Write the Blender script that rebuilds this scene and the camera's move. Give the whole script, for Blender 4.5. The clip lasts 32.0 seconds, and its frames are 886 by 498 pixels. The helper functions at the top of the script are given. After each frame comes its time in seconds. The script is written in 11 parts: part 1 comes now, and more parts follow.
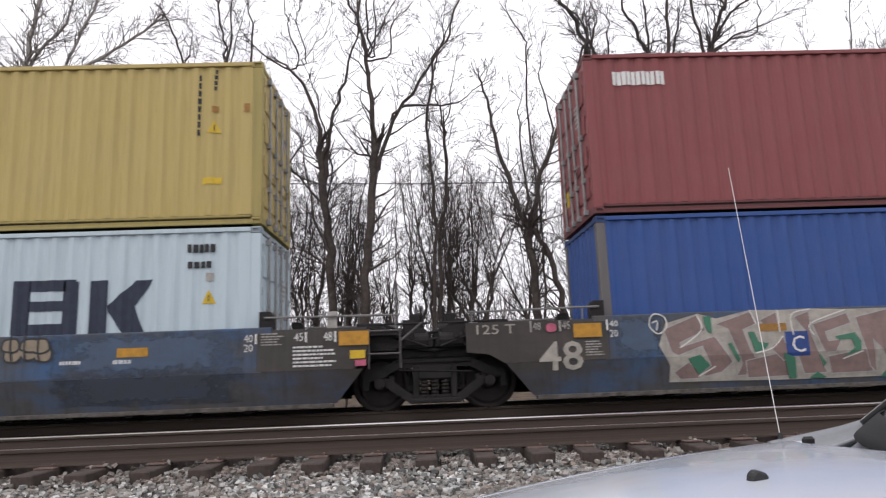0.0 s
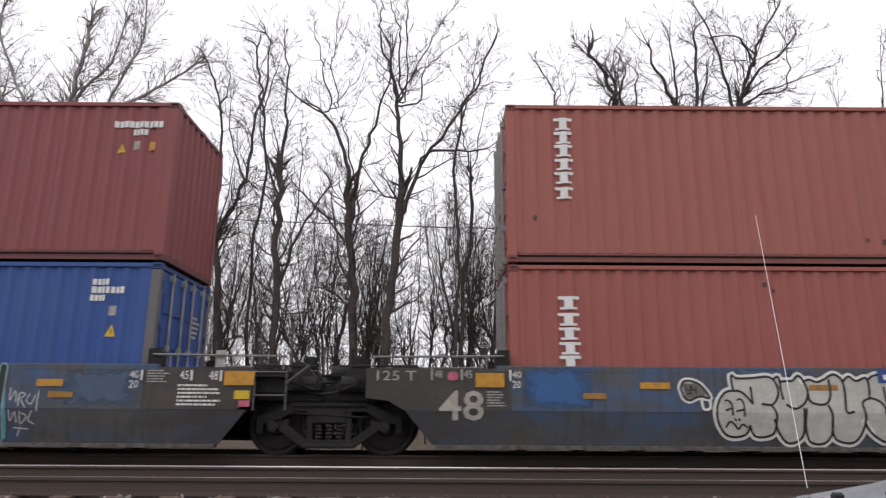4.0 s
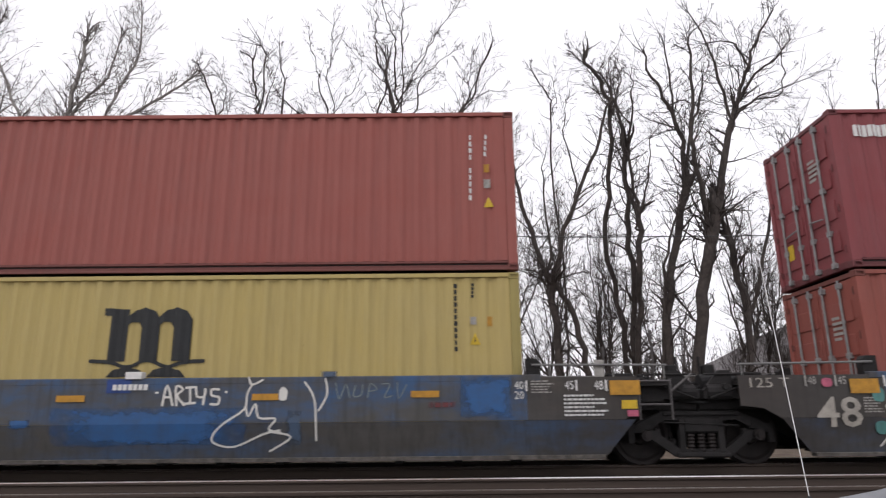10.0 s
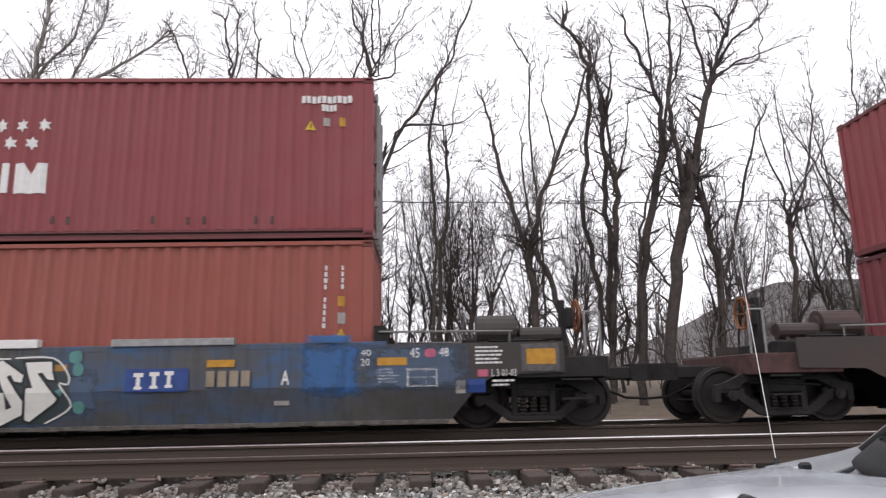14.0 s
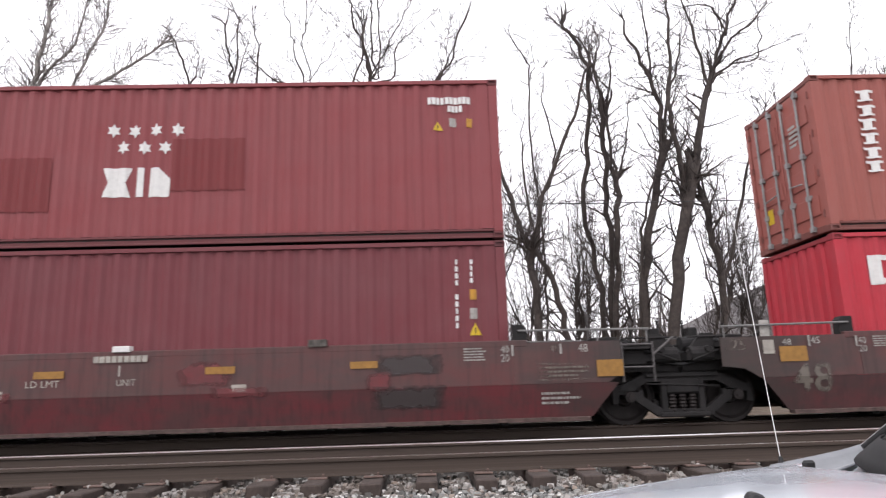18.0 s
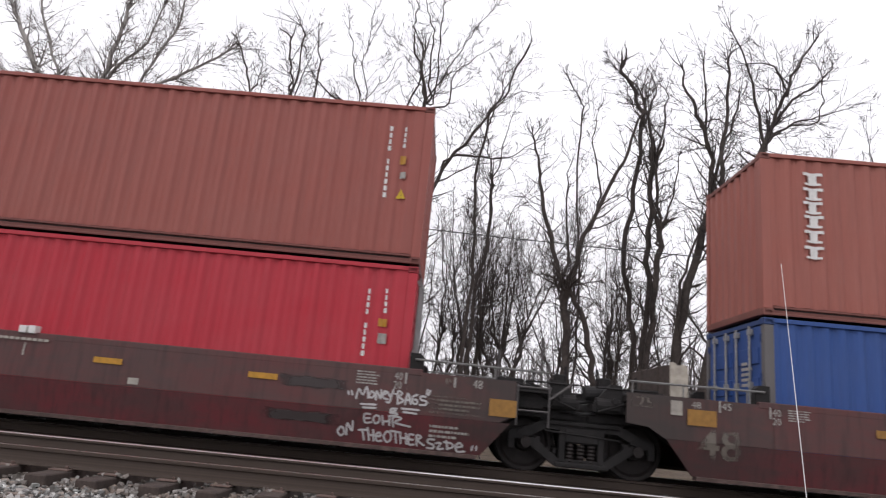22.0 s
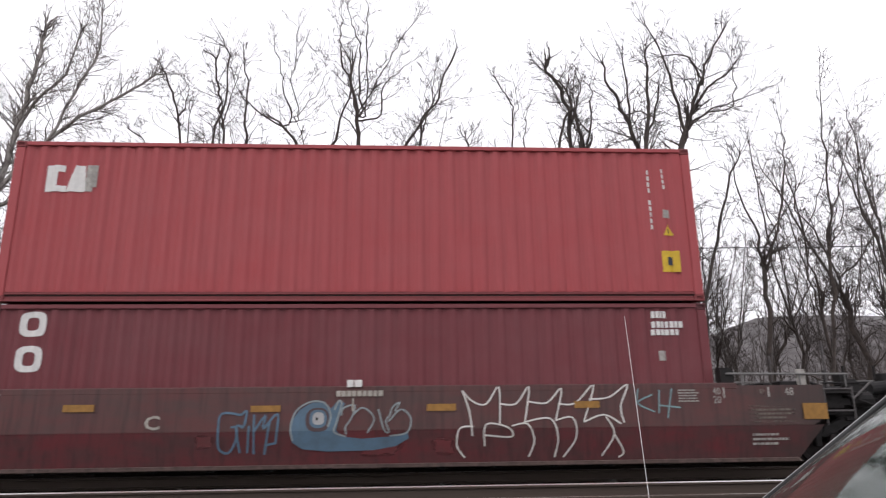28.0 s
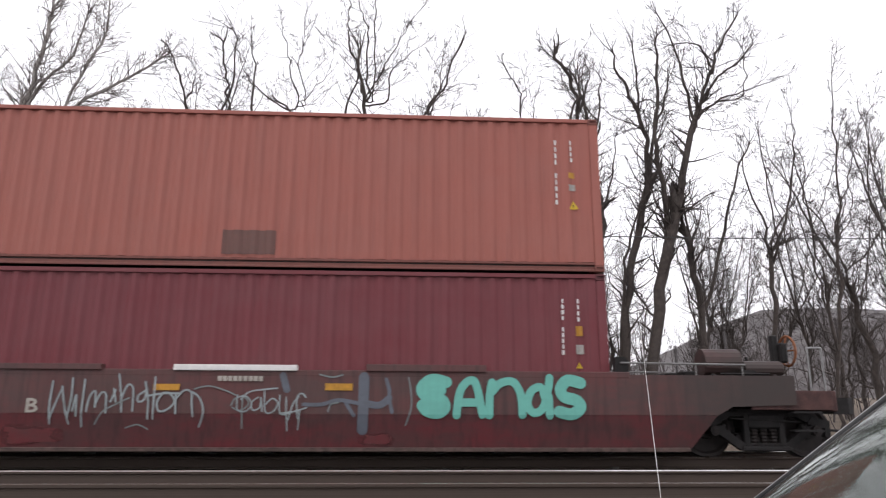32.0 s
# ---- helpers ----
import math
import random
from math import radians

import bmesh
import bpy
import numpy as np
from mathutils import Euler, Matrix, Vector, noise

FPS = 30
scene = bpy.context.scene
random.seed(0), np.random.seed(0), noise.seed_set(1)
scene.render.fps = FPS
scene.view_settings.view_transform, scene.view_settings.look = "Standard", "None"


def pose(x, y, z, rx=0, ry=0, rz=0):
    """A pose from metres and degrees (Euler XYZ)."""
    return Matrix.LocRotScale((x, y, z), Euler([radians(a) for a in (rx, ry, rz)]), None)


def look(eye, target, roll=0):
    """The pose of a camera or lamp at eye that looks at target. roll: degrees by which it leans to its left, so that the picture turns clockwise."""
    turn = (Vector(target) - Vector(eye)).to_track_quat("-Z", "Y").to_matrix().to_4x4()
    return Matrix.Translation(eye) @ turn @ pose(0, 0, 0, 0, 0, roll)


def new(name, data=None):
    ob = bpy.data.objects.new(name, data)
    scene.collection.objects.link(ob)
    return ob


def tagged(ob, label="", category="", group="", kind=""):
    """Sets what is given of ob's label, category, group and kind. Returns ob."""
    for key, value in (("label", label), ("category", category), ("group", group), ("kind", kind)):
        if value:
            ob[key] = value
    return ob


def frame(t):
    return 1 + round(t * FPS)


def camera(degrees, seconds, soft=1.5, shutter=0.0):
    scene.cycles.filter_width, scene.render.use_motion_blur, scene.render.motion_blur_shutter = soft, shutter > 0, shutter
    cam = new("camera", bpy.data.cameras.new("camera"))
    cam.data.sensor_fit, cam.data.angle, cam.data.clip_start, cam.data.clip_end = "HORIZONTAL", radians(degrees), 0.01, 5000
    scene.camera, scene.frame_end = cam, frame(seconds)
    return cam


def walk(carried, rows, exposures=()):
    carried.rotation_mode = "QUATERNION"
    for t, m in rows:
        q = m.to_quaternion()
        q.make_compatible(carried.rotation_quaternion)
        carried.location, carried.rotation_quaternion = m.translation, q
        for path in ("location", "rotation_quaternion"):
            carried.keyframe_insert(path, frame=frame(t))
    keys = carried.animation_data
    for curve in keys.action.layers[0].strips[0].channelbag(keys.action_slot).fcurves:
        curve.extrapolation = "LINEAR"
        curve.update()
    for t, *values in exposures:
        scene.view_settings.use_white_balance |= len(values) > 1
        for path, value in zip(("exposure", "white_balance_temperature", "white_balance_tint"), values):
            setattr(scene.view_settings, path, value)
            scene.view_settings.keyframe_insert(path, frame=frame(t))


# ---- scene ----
# Camera and its path -------------------------------------------------------
cam = camera(67.84, 32.0, soft=1.25, shutter=0.2)
PATH = [
    (0.0, -0.0139, 0.0920, 0.7243, -1.746, 9.950, 2.15),
    (0.5, -0.0323, 0.0650, 0.7349, -1.251, 10.093, 2.03),
    (1.0, -0.0097, 0.0880, 0.7251, -0.414, 10.691, 2.09),
    (1.5, -0.0306, 0.0640, 0.7292, -0.138, 11.331, 1.32),
    (2.0, -0.0168, 0.0820, 0.7245, 0.171, 12.035, 0.77),
    (2.5, -0.0151, 0.0800, 0.7284, 0.296, 12.503, 0.34),
    (4.5, -0.0200, 0.0810, 0.6970, -0.320, 14.210, -0.42),
    (5.0, -0.0210, 0.0620, 0.7200, -0.430, 14.520, -0.38),
    (5.5, -0.0100, 0.0810, 0.7250, -0.480, 14.880, -0.43),
    (6.0, -0.0170, 0.0640, 0.7160, -0.500, 15.110, -0.41),
    (6.5, -0.0090, 0.1030, 0.6980, -0.330, 15.290, -0.10),
    (7.0, 0.0070, 0.0990, 0.6960, -0.240, 15.280, 0.08),
    (7.5, 0.0110, 0.0970, 0.6940, -0.210, 15.200, 0.09),
    (8.0, -0.0200, 0.0540, 0.7270, -0.180, 15.020, 0.16),
    (8.5, 0.0010, 0.0930, 0.7160, -0.110, 14.970, 0.17),
    (9.0, 0.0080, 0.1130, 0.7260, -0.040, 14.850, 0.39),
    (9.5, 0.0410, 0.1250, 0.7080, 0.030, 14.810, 0.55),
    (10.0, 0.0310, 0.1590, 0.6990, -0.020, 14.710, 0.55),
    (10.5, 0.0470, 0.1330, 0.7060, -0.090, 14.550, 0.55),
    (11.0, -0.0090, 0.0850, 0.7330, -0.630, 13.980, 0.34),
    (11.5, -0.0042, 0.0930, 0.7210, -1.003, 13.205, 0.67),
    (12.0, -0.0152, 0.0700, 0.7225, -1.296, 12.543, 0.97),
    (12.5, -0.0113, 0.0820, 0.7223, -1.568, 12.059, 1.04),
    (13.0, 0.0021, 0.1070, 0.7174, -1.810, 11.738, 0.96),
    (13.5, 0.0069, 0.1160, 0.7162, -1.848, 11.674, 1.19),
    (14.0, 0.0135, 0.1260, 0.7140, -1.875, 11.655, 1.08),
    (14.5, -0.0056, 0.0950, 0.7197, -1.840, 11.552, 1.18),
    (16.5, -0.0166, 0.0730, 0.7246, -1.830, 11.272, 1.12),
    (17.0, -0.0157, 0.0740, 0.7242, -1.841, 11.449, 1.10),
    (17.5, -0.0128, 0.0860, 0.7228, -1.947, 11.616, 0.89),
    (18.0, -0.0112, 0.0800, 0.7209, -1.638, 11.771, 1.69),
    (18.5, -0.0245, 0.0840, 0.7316, -2.185, 11.906, -0.49),
    (19.0, -0.0278, 0.0800, 0.7239, -0.452, 12.336, -0.98),
    (19.5, -0.0170, 0.0650, 0.7310, 0.360, 14.170, -1.72),
    (20.0, -0.0250, 0.1020, 0.7430, 0.650, 14.420, -3.09),
    (20.5, -0.0110, 0.0790, 0.7440, 0.650, 14.470, -4.36),
    (21.0, -0.0260, 0.0960, 0.7340, 0.450, 14.420, -5.18),
    (21.5, -0.0210, 0.0950, 0.7410, 0.250, 14.370, -5.34),
    (22.0, -0.0270, 0.0880, 0.7500, -0.100, 14.100, -5.38),
    (22.5, -0.0440, 0.0580, 0.7370, -0.280, 13.680, -5.06),
    (23.0, -0.0800, -0.0110, 0.7200, -0.640, 13.430, -4.60),
    (23.5, -0.0190, -0.0640, 0.7140, -1.530, 13.010, -3.07),
    (24.0, 0.0053, -0.1680, 0.7821, 1.315, 8.106, -1.57),
    (24.5, 0.0314, -0.1940, 0.8033, 3.036, 7.136, -0.87),
    (25.0, 0.0381, -0.2760, 0.8314, 2.250, 7.010, -0.65),
    (25.2, 0.0525, -0.2900, 0.8302, 1.444, 8.211, -0.45),
    (25.5, 0.0524, -0.3080, 0.8229, 0.491, 9.407, -0.13),
    (27.5, 0.0920, -0.3220, 0.8600, -2.770, 13.780, 0.18),
    (28.0, 0.0950, -0.3520, 0.8970, -3.270, 14.330, 0.65),
    (28.5, 0.0700, -0.3380, 0.9170, -4.120, 15.150, 0.48),
    (29.0, 0.0780, -0.3460, 0.8960, -4.610, 15.720, 0.58),
    (29.5, 0.0850, -0.2970, 0.8610, -4.470, 15.750, 0.70),
    (30.0, 0.0750, -0.3160, 0.8640, -3.290, 14.710, 0.82),
    (30.5, 0.0870, -0.2910, 0.8610, -2.650, 13.950, 0.63),
    (31.0, 0.0830, -0.3180, 0.8600, -2.720, 13.540, 0.28),
    (31.5, 0.0820, -0.3280, 0.8460, -2.870, 13.340, 0.02),
    (32.0, 0.0810, -0.3130, 0.8730, -3.030, 13.250, -0.24),
]
walk(cam, [(t, pose(x, y, z, 90 + p, r, w)) for t, x, y, z, w, p, r in PATH], [(0.0, -0.05, 6480, 14), (2.0, 0.15, 6480, 14), (2.5, 0.10, 6480, 14), (4.5, -0.23, 6480, 14), (5.2, -0.23, 6480, 14), (6.0, -0.14, 6480, 14), (8.0, -0.33, 6480, 14), (9.0, -0.17, 6480, 14), (10.5, -0.22, 6480, 14), (11.2, -0.21, 6480, 14), (13.0, 0.02, 6480, 14), (14.5, 0.12, 6480, 14), (17.0, 0.56, 6480, 14), (18.0, 0.42, 6480, 14), (19.0, 0.24, 6480, 14), (20.0, -0.17, 6480, 14), (23.4, -0.13, 6480, 14), (24.2, 0.23, 6290, 14), (25.3, 0.43, 6290, 14), (27.5, -0.02, 6480, 14), (28.0, -0.07, 6480, 14), (29.0, -0.34, 6480, 14), (30.0, -0.51, 6480, 14), (31.0, -0.31, 6480, 14), (32.0, 0.02, 6480, 14)])

# World and light -----------------------------------------------------------
SUN_EL, SUN_AZ = 48.0, 215.0
world = bpy.data.worlds.new("overcast_sky")
scene.world = world
world.use_nodes = True
wn = world.node_tree
wn.nodes.clear()
w_out = wn.nodes.new("ShaderNodeOutputWorld")
w_bg = wn.nodes.new("ShaderNodeBackground")
w_sky = wn.nodes.new("ShaderNodeTexSky")
w_sky.sky_type, w_sky.sun_disc = "NISHITA", False
w_sky.sun_elevation, w_sky.sun_rotation = radians(SUN_EL), radians(SUN_AZ)
w_sky.air_density, w_sky.dust_density = 1.0, 6.0
w_mul = wn.nodes.new("ShaderNodeVectorMath")
w_mul.operation = "SCALE"
w_mul.inputs["Scale"].default_value = 0.02
w_mix = wn.nodes.new("ShaderNodeMix")
w_mix.data_type = "RGBA"
w_mix.inputs[0].default_value = 0.9
w_mix.inputs[7].default_value = (1.0, 1.0, 1.03, 1)
wn.links.new(w_sky.outputs[0], w_mul.inputs[0])
wn.links.new(w_mul.outputs[0], w_mix.inputs[6])
wn.links.new(w_mix.outputs[2], w_bg.inputs[0])
w_bg.inputs[1].default_value = 1.4
wn.links.new(w_bg.outputs[0], w_out.inputs[0])
sun = new("sun", bpy.data.lights.new("sun", "SUN"))
sun.data.energy, sun.data.angle, sun.data.color = 0.55, radians(25), (1.0, 0.97, 0.93)
az = radians(SUN_AZ)
sun.matrix_world = look((20 * math.sin(az), 20 * math.cos(az), 20 * math.tan(radians(SUN_EL))), (0, 0, 0))


# Materials -----------------------------------------------------------------
def node(nt, kind, **settings):
    n = nt.nodes.new(kind)
    for key, value in settings.items():
        if key == "op":
            n.operation = value
        elif key == "scale":
            n.inputs["Scale"].default_value = value
        elif key == "detail":
            n.inputs["Detail"].default_value = value
        elif key == "rough":
            n.inputs["Roughness"].default_value = value
    return n


def ramp(nt, src, stops):
    r = nt.nodes.new("ShaderNodeValToRGB")
    while len(r.color_ramp.elements) < len(stops):
        r.color_ramp.elements.new(0.5)
    for e, (p, c) in zip(r.color_ramp.elements, stops):
        e.position = p
        e.color = (c, c, c, 1) if isinstance(c, (int, float)) else (*c, 1)
    nt.links.new(src, r.inputs[0])
    return r.outputs[0]


def mixed(nt, fac, a, b):
    m = nt.nodes.new("ShaderNodeMix")
    m.data_type = "RGBA"
    for sock, value in ((m.inputs[0], fac), (m.inputs[6], a), (m.inputs[7], b)):
        if isinstance(value, (int, float)):
            sock.default_value = value
        elif isinstance(value, tuple):
            sock.default_value = (*value, 1)
        else:
            nt.links.new(value, sock)
    return m.outputs[2]


def coords(nt, scale=(1, 1, 1), space="Object"):
    tc = nt.nodes.new("ShaderNodeTexCoord")
    mp = nt.nodes.new("ShaderNodeMapping")
    mp.inputs["Scale"].default_value = scale
    nt.links.new(tc.outputs[space], mp.inputs[0])
    return mp.outputs[0]


def noise_of(nt, vec, scale, detail=4.0, rough=0.55):
    n = node(nt, "ShaderNodeTexNoise", scale=scale, detail=detail, rough=rough)
    nt.links.new(vec, n.inputs["Vector"])
    return n.outputs[0]


def base(name, rough=0.7, metal=0.0):
    m = bpy.data.materials.new(name)
    m.use_nodes = True
    nt = m.node_tree
    b = nt.nodes["Principled BSDF"]
    b.inputs["Roughness"].default_value = rough
    b.inputs["Metallic"].default_value = metal
    return m, nt, b


def bumped(nt, b, height, strength, dist=0.01):
    bp = nt.nodes.new("ShaderNodeBump")
    bp.inputs["Strength"].default_value = strength
    bp.inputs["Distance"].default_value = dist
    nt.links.new(height, bp.inputs["Height"])
    nt.links.new(bp.outputs[0], b.inputs["Normal"])


def plain(name, col, rough=0.7, metal=0.0, vary=0.25, scale=6.0, bump=0.15, space="Object", dist=0.004):
    """A surface of one colour with grain and blotches at two scales."""
    col = tuple(0.87 * c for c in col)
    m, nt, b = base(name, rough, metal)
    v = coords(nt, space=space)
    big, fine = noise_of(nt, v, scale, 5), noise_of(nt, v, scale * 9, 6, 0.7)
    dark = tuple(c * (1 - vary) for c in col)
    lite = tuple(min(1, c * (1 + vary * 0.6)) for c in col)
    c1 = mixed(nt, ramp(nt, big, [(0.3, 0), (0.7, 1)]), dark, lite)
    c2 = mixed(nt, ramp(nt, fine, [(0.35, 0.0), (0.75, 0.35)]), c1, dark)
    nt.links.new(c2, b.inputs["Base Color"])
    nt.links.new(ramp(nt, fine, [(0.2, max(0.03, rough - 0.12)), (0.8, min(1, rough + 0.12))]), b.inputs["Roughness"])
    if bump:
        bumped(nt, b, fine, bump, dist)
    return m


def paint(name, col, fade=0.07, grime=0.34, rust=0.5, rough=0.58):
    """Weathered container or car paint: chalky fading, dirt running down, rust specks."""
    col = tuple(0.87 * c for c in col)
    m, nt, b = base(name, rough)
    v = coords(nt)
    info = nt.nodes.new("ShaderNodeObjectInfo")
    shift = nt.nodes.new("ShaderNodeVectorMath")
    shift.operation = "ADD"
    cmb = nt.nodes.new("ShaderNodeCombineXYZ")
    mlt = node(nt, "ShaderNodeMath", op="MULTIPLY")
    mlt.inputs[1].default_value = 37.0
    nt.links.new(info.outputs["Random"], mlt.inputs[0])
    nt.links.new(mlt.outputs[0], cmb.inputs[0])
    nt.links.new(v, shift.inputs[0])
    nt.links.new(cmb.outputs[0], shift.inputs[1])
    v = shift.outputs[0]

    def stretched(s):
        mp = nt.nodes.new("ShaderNodeMapping")
        mp.inputs["Scale"].default_value = s
        nt.links.new(v, mp.inputs[0])
        return mp.outputs[0]

    big = noise_of(nt, stretched((0.5, 0.5, 0.7)), 1.6, 4)
    runs = noise_of(nt, stretched((5.5, 5.5, 0.35)), 1.6, 5, 0.6)
    fine = noise_of(nt, v, 38.0, 6, 0.7)
    spots = noise_of(nt, stretched((1, 1, 0.6)), 6.5, 7, 0.72)
    grey = sum(col) / 3
    pale = tuple(c * (1 - fade) + fade * (0.25 + 0.6 * grey) for c in col)
    dirt = tuple(0.5 * c + 0.02 for c in col)
    c = mixed(nt, ramp(nt, big, [(0.3, 0), (0.7, 1)]), col, pale)
    c = mixed(nt, ramp(nt, runs, [(0.45, 0), (0.78, grime)]), c, dirt)
    c = mixed(nt, ramp(nt, fine, [(0.5, 0), (0.9, 0.2)]), c, dirt)
    c = mixed(nt, ramp(nt, spots, [(0.71 - 0.06 * rust, 0), (0.77, rust)]), c, (0.07, 0.032, 0.018))
    nt.links.new(c, b.inputs["Base Color"])
    nt.links.new(ramp(nt, big, [(0.2, rough - 0.08), (0.8, rough + 0.12)]), b.inputs["Roughness"])
    b.inputs["Specular IOR Level"].default_value = 0.35
    bumped(nt, b, fine, 0.12, 0.003)
    return m


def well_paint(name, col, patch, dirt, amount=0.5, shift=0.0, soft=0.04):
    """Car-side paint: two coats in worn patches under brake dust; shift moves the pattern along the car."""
    col, patch, dirt = (tuple(0.87 * q for q in c) for c in (col, patch, dirt))
    m, nt, b = base(name, 0.62)
    v = coords(nt)
    def moved(scale):
        mp = nt.nodes.new("ShaderNodeMapping")
        mp.inputs["Location"].default_value, mp.inputs["Scale"].default_value = (shift * scale[0], 0, 0), scale
        nt.links.new(v, mp.inputs[0])
        return mp.outputs[0]
    big = noise_of(nt, moved((0.45, 0.45, 0.9)), 1.3, 5, 0.6)
    film = noise_of(nt, moved((0.7, 0.7, 1.6)), 2.3, 6, 0.62)
    runs = noise_of(nt, moved((7, 7, 0.5)), 1.5, 5, 0.6)
    fine = noise_of(nt, v, 45.0, 6, 0.7)
    c = mixed(nt, ramp(nt, big, [(0.51 - soft, 0), (0.51 + soft, 1)]), col, patch)
    c = mixed(nt, ramp(nt, film, [(0.40, 0.05), (0.62, amount + 0.35)]), c, dirt)
    c = mixed(nt, ramp(nt, runs, [(0.48, 0), (0.72, 0.6)]), c, tuple(0.45 * q for q in dirt))
    c = mixed(nt, ramp(nt, fine, [(0.5, 0), (0.9, 0.3)]), c, tuple(0.5 * q for q in dirt))
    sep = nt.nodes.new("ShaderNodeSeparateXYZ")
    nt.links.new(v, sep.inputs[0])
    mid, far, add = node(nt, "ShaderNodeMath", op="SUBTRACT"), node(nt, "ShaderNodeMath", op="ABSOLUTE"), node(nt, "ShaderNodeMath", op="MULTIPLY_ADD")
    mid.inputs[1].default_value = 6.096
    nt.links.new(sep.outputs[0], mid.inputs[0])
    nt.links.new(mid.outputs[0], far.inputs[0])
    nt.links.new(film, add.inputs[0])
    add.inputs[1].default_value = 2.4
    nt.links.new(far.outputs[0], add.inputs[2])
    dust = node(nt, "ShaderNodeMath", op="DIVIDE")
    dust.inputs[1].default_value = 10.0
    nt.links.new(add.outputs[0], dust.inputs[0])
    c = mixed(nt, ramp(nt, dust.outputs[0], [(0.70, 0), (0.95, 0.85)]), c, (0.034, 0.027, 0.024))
    nt.links.new(c, b.inputs["Base Color"])
    bumped(nt, b, fine, 0.2, 0.003)
    return m


M = {}
M["orange"] = paint("paint_orange_brown", (0.385, 0.122, 0.094))
M["brick"] = paint("paint_brick_red", (0.36, 0.10, 0.08))
M["deep_orange"] = paint("paint_deep_orange_red", (0.32, 0.082, 0.06))
M["rust_red"] = paint("paint_red_oxide", (0.37, 0.115, 0.09))
M["maroon"] = paint("paint_maroon", (0.27, 0.054, 0.060), 0.08)
M["zim_a"] = paint("paint_faded_maroon", (0.27, 0.07, 0.072))
M["dark_maroon"] = paint("paint_dark_maroon", (0.185, 0.036, 0.045), 0.08)
M["red"] = paint("paint_signal_red", (0.52, 0.028, 0.048), rust=0.25)
M["pink_red"] = paint("paint_faded_red", (0.42, 0.07, 0.078))
M["yellow"] = paint("paint_mustard", (0.53, 0.41, 0.145))
M["pale_blue"] = paint("paint_pale_grey_blue", (0.55, 0.66, 0.72), rust=0.35)
M["blue"] = paint("paint_ocean_blue", (0.028, 0.085, 0.30), rust=0.25)
# Rail copies of each paint, darkened for channel shade, with scuffs and rust.
for key, col in (("orange", (0.385, 0.122, 0.094)), ("brick", (0.36, 0.10, 0.08)), ("deep_orange", (0.32, 0.082, 0.06)), ("rust_red", (0.37, 0.115, 0.09)), ("maroon", (0.27, 0.054, 0.06)),
                 ("zim_a", (0.27, 0.07, 0.072)), ("dark_maroon", (0.185, 0.036, 0.045)), ("red", (0.52, 0.028, 0.048)), ("pink_red", (0.42, 0.07, 0.078)), ("yellow", (0.52, 0.42, 0.13)),
                 ("pale_blue", (0.55, 0.66, 0.72)), ("blue", (0.028, 0.085, 0.30))):
    M[key + "_rail"] = paint("shaded_scuffed_rail_" + key, tuple((0.75 if key == "yellow" else 0.56) * c + 0.008 for c in col), 0.05, 0.6, 0.85)
M["blue_post"] = paint("worn_primer_post", (0.15, 0.14, 0.14), 0.05, 0.5, 0.8)
M["coat_stain_plate"] = paint("dark_brown_plate", (0.075, 0.045, 0.038), 0.05, 0.5, 0.6)
M["white"] = plain("white_marking_paint", (0.8, 0.79, 0.77), 0.6, vary=0.1, scale=14)
M["navy"] = plain("navy_marking_paint", (0.02, 0.03, 0.06), 0.6, scale=10)
M["black"] = plain("black_marking_paint", (0.018, 0.02, 0.022), 0.6, scale=10)
M["amber"] = plain("amber_reflective_strip", (0.55, 0.27, 0.02), 0.45, scale=12)
M["dull_amber"] = plain("dirty_amber_strip", (0.36, 0.18, 0.035), 0.6, scale=12)
M["yellow_sign"] = plain("yellow_warning_sticker", (0.7, 0.47, 0.02), 0.5, vary=0.15, scale=12)
M["sign_blue"] = plain("blue_stencil_panel", (0.02, 0.06, 0.25), 0.55, scale=8)
M["pale_board"] = plain("weathered_pale_board", (0.52, 0.47, 0.40), 0.85, vary=0.3, scale=9)
M["dirty_white"] = plain("dirty_white_stencil", (0.42, 0.40, 0.37), 0.7, vary=0.3, scale=14)
M["pink"] = plain("pink_stencil", (0.55, 0.12, 0.2), 0.6, scale=12)
M["grime"] = plain("brake_dust_black", (0.022, 0.021, 0.022), 0.85, vary=0.4, scale=7, bump=0.3)
M["truck"] = plain("grimy_cast_steel", (0.018, 0.0155, 0.0155), 0.8, 0.1, vary=0.55, scale=5, bump=0.35)
M["wheel"] = plain("wheel_steel", (0.024, 0.018, 0.017), 0.65, 0.3, vary=0.35, scale=9)
M["galv"] = plain("galvanised_rail", (0.34, 0.34, 0.34), 0.55, 0.3, vary=0.25, scale=12)
M["grab_steel"] = plain("weathered_handrail", (0.23, 0.225, 0.22), 0.6, 0.3, vary=0.3, scale=12)
M["dull_steel"] = plain("dull_grey_steel", (0.13, 0.12, 0.12), 0.6, 0.4, vary=0.4, scale=12)
M["rust_orange"] = plain("rusty_orange_iron", (0.30, 0.10, 0.035), 0.8, 0.1, vary=0.4, scale=14)
M["inside"] = plain("dark_underside", (0.018, 0.016, 0.016), 0.85, scale=5)


